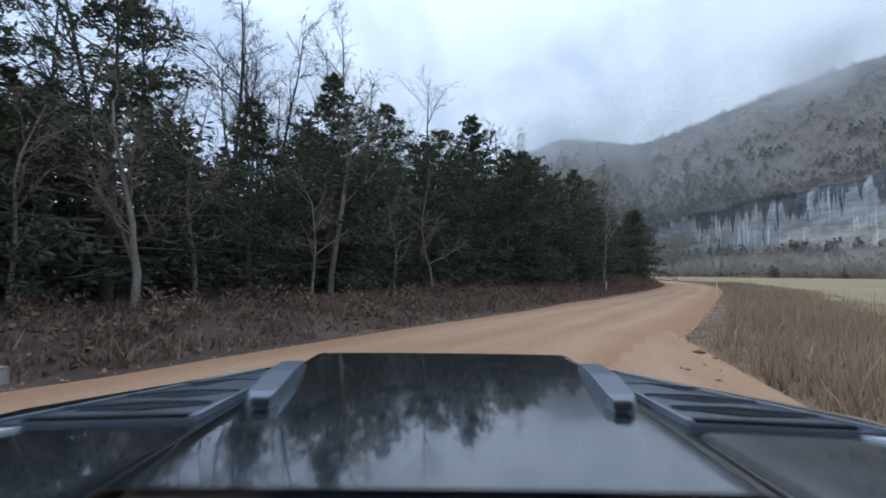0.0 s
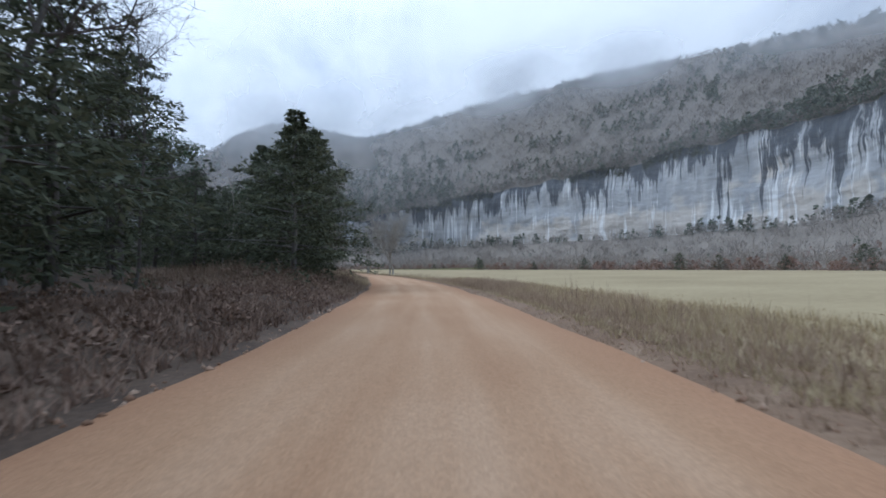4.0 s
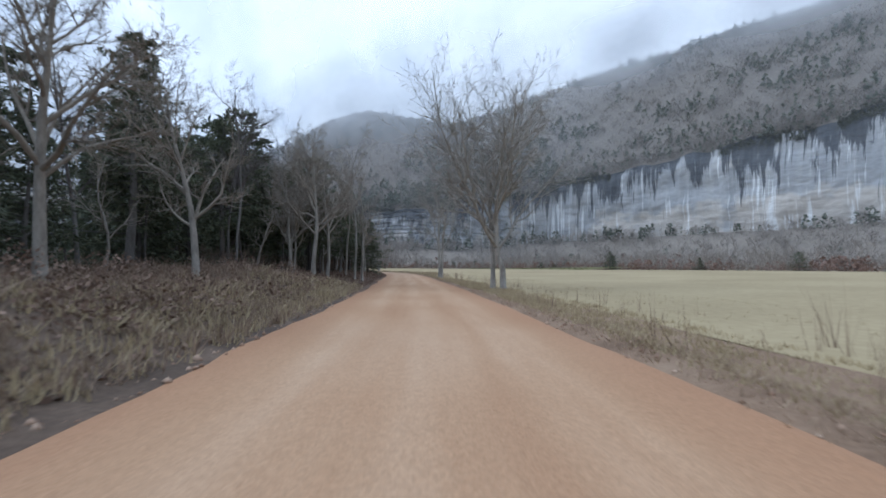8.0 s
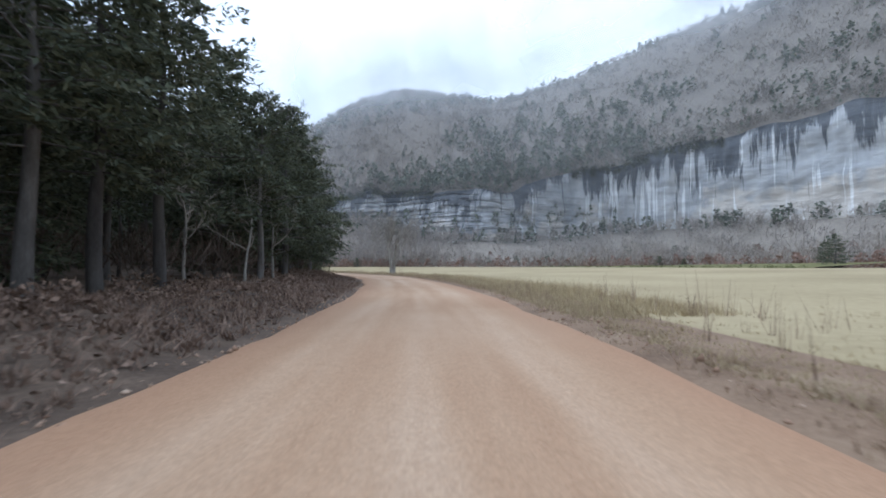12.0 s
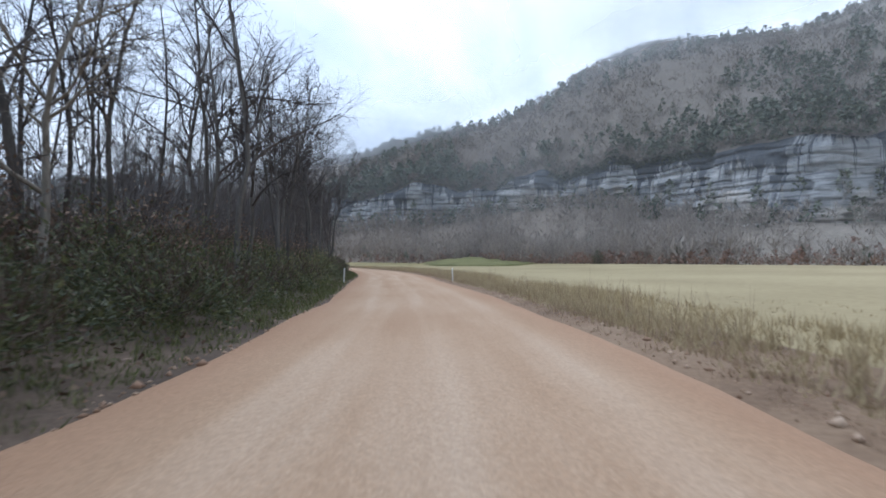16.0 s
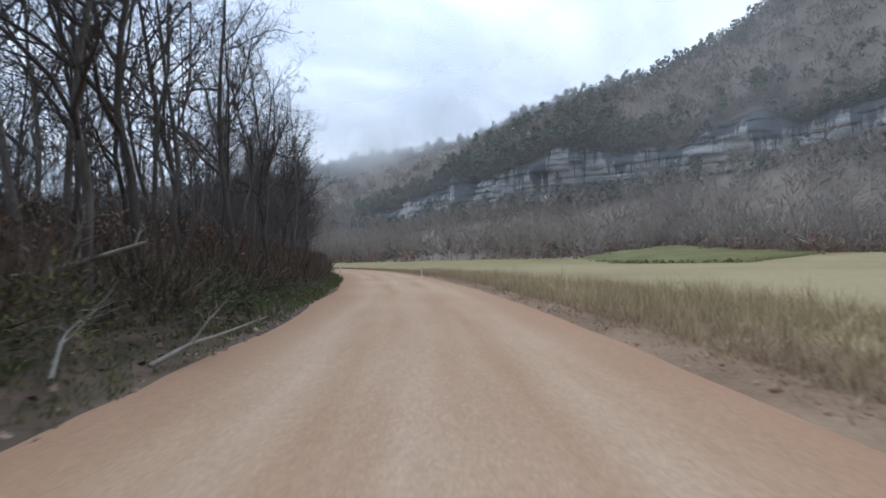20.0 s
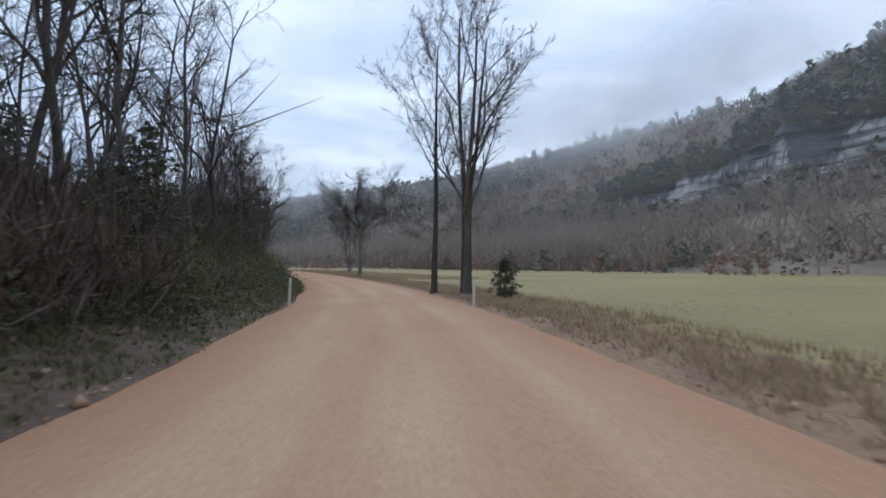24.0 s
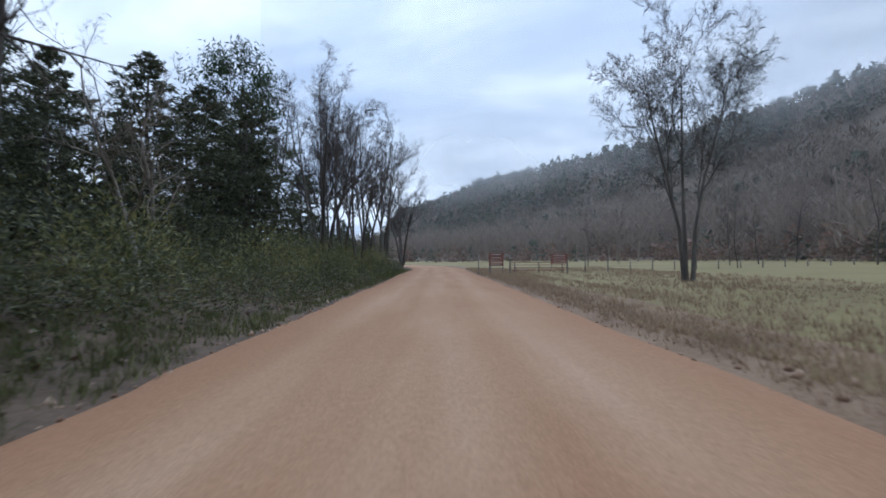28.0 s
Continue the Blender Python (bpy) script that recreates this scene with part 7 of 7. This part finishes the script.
def car():
    ob = new("off_road_car")
    # hood: a broad raised middle, tapering to the front
    ys = np.concatenate([np.linspace(0.588, 1.58, 26), np.linspace(1.6, 1.68, 6)])
    us = np.concatenate([np.linspace(-1, -0.3, 22), np.linspace(-0.27, 0.27, 7), np.linspace(0.3, 1, 22)])
    w = np.interp(ys, [0.56, 1.05, 1.3, 1.55, 1.63, 1.68], [1.0, 0.96, 0.73, 0.52, 0.46, 0.42])
    Y, U = np.meshgrid(ys, us, indexing="ij")
    X = U * w[:, None]
    Z = hood_z(X, Y) - 0.09 * ss01((np.abs(U) - 0.955) / 0.045)
    link_mesh("hood", np.stack([X, Y, Z], -1).reshape(-1, 3), grid_faces(len(ys), len(us))[:, ::-1], "car_paint", ob, smooth=True)
    for sx in (-1, 1):
        # a scooped vent: grey shell, black plates as the shade of three slots that narrow to their ends, a black lip at
        # the near edge
        outer = [(0.83, 0.925), (0.47, 0.94), (0.425, 1.36), (0.50, 1.43)]
        fr = slab("hood_vent", [(sx * x, y) for x, y in outer], hood_z, 0.006, "car_shell", ob, "grey-blue louvred hood vent")
        for y0, xa, xb, half in [(1.02, 0.485, 0.735, 0.024), (1.12, 0.472, 0.67, 0.027), (1.235, 0.458, 0.605, 0.03)]:
            xm = (xa + xb) / 2
            slab("slot", [(sx * x, y) for x, y in ((xa, y0 + 0.02), (xm, y0 - half + 0.008), (xb, y0 - 0.012), (xm + 0.02, y0 + half))], hood_z, 0.009, "car_vent_black", fr)
            slab("slat", [(sx * x, y) for x, y in ((xa - 0.005, y0 + 0.03), (xm, y0 + half + 0.008), (xb + 0.03, y0 - 0.004), (xm, y0 + half + 0.018))], hood_z, 0.014, "car_shell", fr)
        slab("vent_lip", [(sx * x, y) for x, y in ((0.785, 0.94), (0.485, 0.952), (0.485, 0.966), (0.77, 0.957))], hood_z, 0.012, "car_vent_black", fr)
        slab("vent_rim", [(sx * x, y) for x, y in ((0.475, 0.945), (0.462, 0.947), (0.422, 1.35), (0.432, 1.35))], hood_z, 0.012, "car_grey", fr)
        slab("vent_rim", [(sx * x, y) for x, y in ((0.845, 0.92), (0.828, 0.922), (0.50, 1.425), (0.515, 1.435))], hood_z, 0.012, "car_grey", fr)
        # raised corner of the middle panel with its towing eye
        bm = bmesh.new()
        sec = [(0.93, 0.020, 0.018), (0.96, 0.034, 0.026), (1.15, 0.040, 0.028), (1.36, 0.038, 0.022), (1.44, 0.026, 0.004)]
        rings = []
        for y, hw, hz in sec:
            cx = 0.335 + (y - 0.9) * 0.15
            z0 = float(hood_z(cx, y))
            rings.append([bm.verts.new((sx * (cx + dx), y, z0 + dz)) for dx, dz in ((-hw, -0.008), (-hw * 0.8, hz), (hw * 0.8, hz * 0.95), (hw, -0.012))])
        for r0, r1 in zip(rings, rings[1:]):
            for k in range(3):
                bm.faces.new((r0[k], r0[k + 1], r1[k + 1], r1[k]))
        bm.faces.new(rings[0])
        bm.faces.new(rings[-1][::-1])
        bmesh.ops.recalc_face_normals(bm, faces=bm.faces)
        ridge = part("hood_ridge", bm, "car_grey", ob, "raised grey hood ridge")
        bm = bmesh.new()
        cx = 0.335
        z0 = float(hood_z(cx, 0.92))
        box(bm, sx * cx - 0.016, 0.918, z0 + 0.004, sx * cx + 0.016, 0.93, z0 + 0.022, 0.003)
        part("eyelet", bm, "car_trim", ridge)
        slab("washer_tab", [(sx * 0.80, 0.86), (sx * 0.98, 0.84), (sx * 0.98, 0.89), (sx * 0.76, 0.905)], hood_z, 0.006, "pale_tab", ob, "pale tab on the hood edge")
    # cowl, fenders, sides, grille and bumper
    bm = bmesh.new()
    box(bm, -0.98, 0.40, 1.16, 0.98, 0.70, 1.225, 0.02)
    part("cowl", bm, "car_trim", ob)
    cx, cy = np.meshgrid(np.linspace(-1.0, 1.0, 61), np.linspace(0.40, 0.70, 13), indexing="ij")
    cz = hood_z(cx, cy) - 0.002 - 0.014 * ss01((cy - 0.56) / 0.02) - 0.09 * ss01((np.abs(cx) - 0.955) / 0.045)
    link_mesh("cowl_panel", np.stack([cx, cy, cz], -1).reshape(-1, 3), grid_faces(61, 13), "car_shell", ob, smooth=True)
    for sx in (-1, 1):
        bm = bmesh.new()
        box(bm, min(sx * 0.60, sx * 0.97), 0.42, 0.62, max(sx * 0.60, sx * 0.97), 1.06, 1.17, 0.05)
        part("fender", bm, "car_paint", ob)
        bm = bmesh.new()
        box(bm, min(sx * 0.80, sx * 0.92), -2.3, 0.5, max(sx * 0.80, sx * 0.92), 0.40, 1.12, 0.04)
        part("body_side", bm, "car_paint", ob)
    bm = bmesh.new()
    box(bm, -0.5, 1.42, 0.62, 0.5, 1.6, 1.2, 0.04)
    part("grille", bm, "car_trim", ob)
    bm = bmesh.new()
    box(bm, -0.85, 1.62, 0.5, 0.85, 1.78, 0.68, 0.03)
    part("bumper", bm, "car_trim", ob)
    bm = bmesh.new()
    box(bm, -0.62, -2.3, 0.42, 0.62, 1.5, 0.6, 0.03)
    part("chassis", bm, "car_trim", ob)
    bm = bmesh.new()
    box(bm, -0.80, -2.38, 0.5, 0.80, -2.28, 1.12, 0.03)
    part("tailgate", bm, "car_paint", ob)
    for sx in (-0.84, 0.84):
        for y in (1.0, -1.55):
            bm = bmesh.new()
            prof = [(0.20, -0.12), (0.36, -0.13), (0.40, -0.09), (0.405, 0.0), (0.40, 0.09), (0.36, 0.13), (0.20, 0.12)]
            n = 28
            rings = [[bm.verts.new((sx + o, y + r * math.cos(2 * math.pi * k / n), 0.405 + r * math.sin(2 * math.pi * k / n))) for k in range(n)] for r, o in prof]
            for r0, r1 in zip(rings, rings[1:]):
                for k in range(n):
                    bm.faces.new((r0[k], r0[(k + 1) % n], r1[(k + 1) % n], r1[k]))
            bmesh.ops.recalc_face_normals(bm, faces=bm.faces)
            wheel = part("tyre", bm, "tyre", ob, smooth=True)
            bm = bmesh.new()
            bmesh.ops.create_cone(bm, cap_ends=True, segments=20, radius1=0.215, radius2=0.19, depth=0.2)
            bmesh.ops.rotate(bm, verts=bm.verts, matrix=Matrix.Rotation(radians(90), 3, "Y"))
            bmesh.ops.translate(bm, verts=bm.verts, vec=(sx, y, 0.405))
            part("rim", bm, "rim", wheel)
    r0 = PATH[0]
    ob.location = (r0[1], r0[2], 0.085)
    ob.rotation_euler = (0, 0, radians(r0[6]))
    tagged(ob, "dark blue-grey open off-road car with a vented hood", "car")


car()
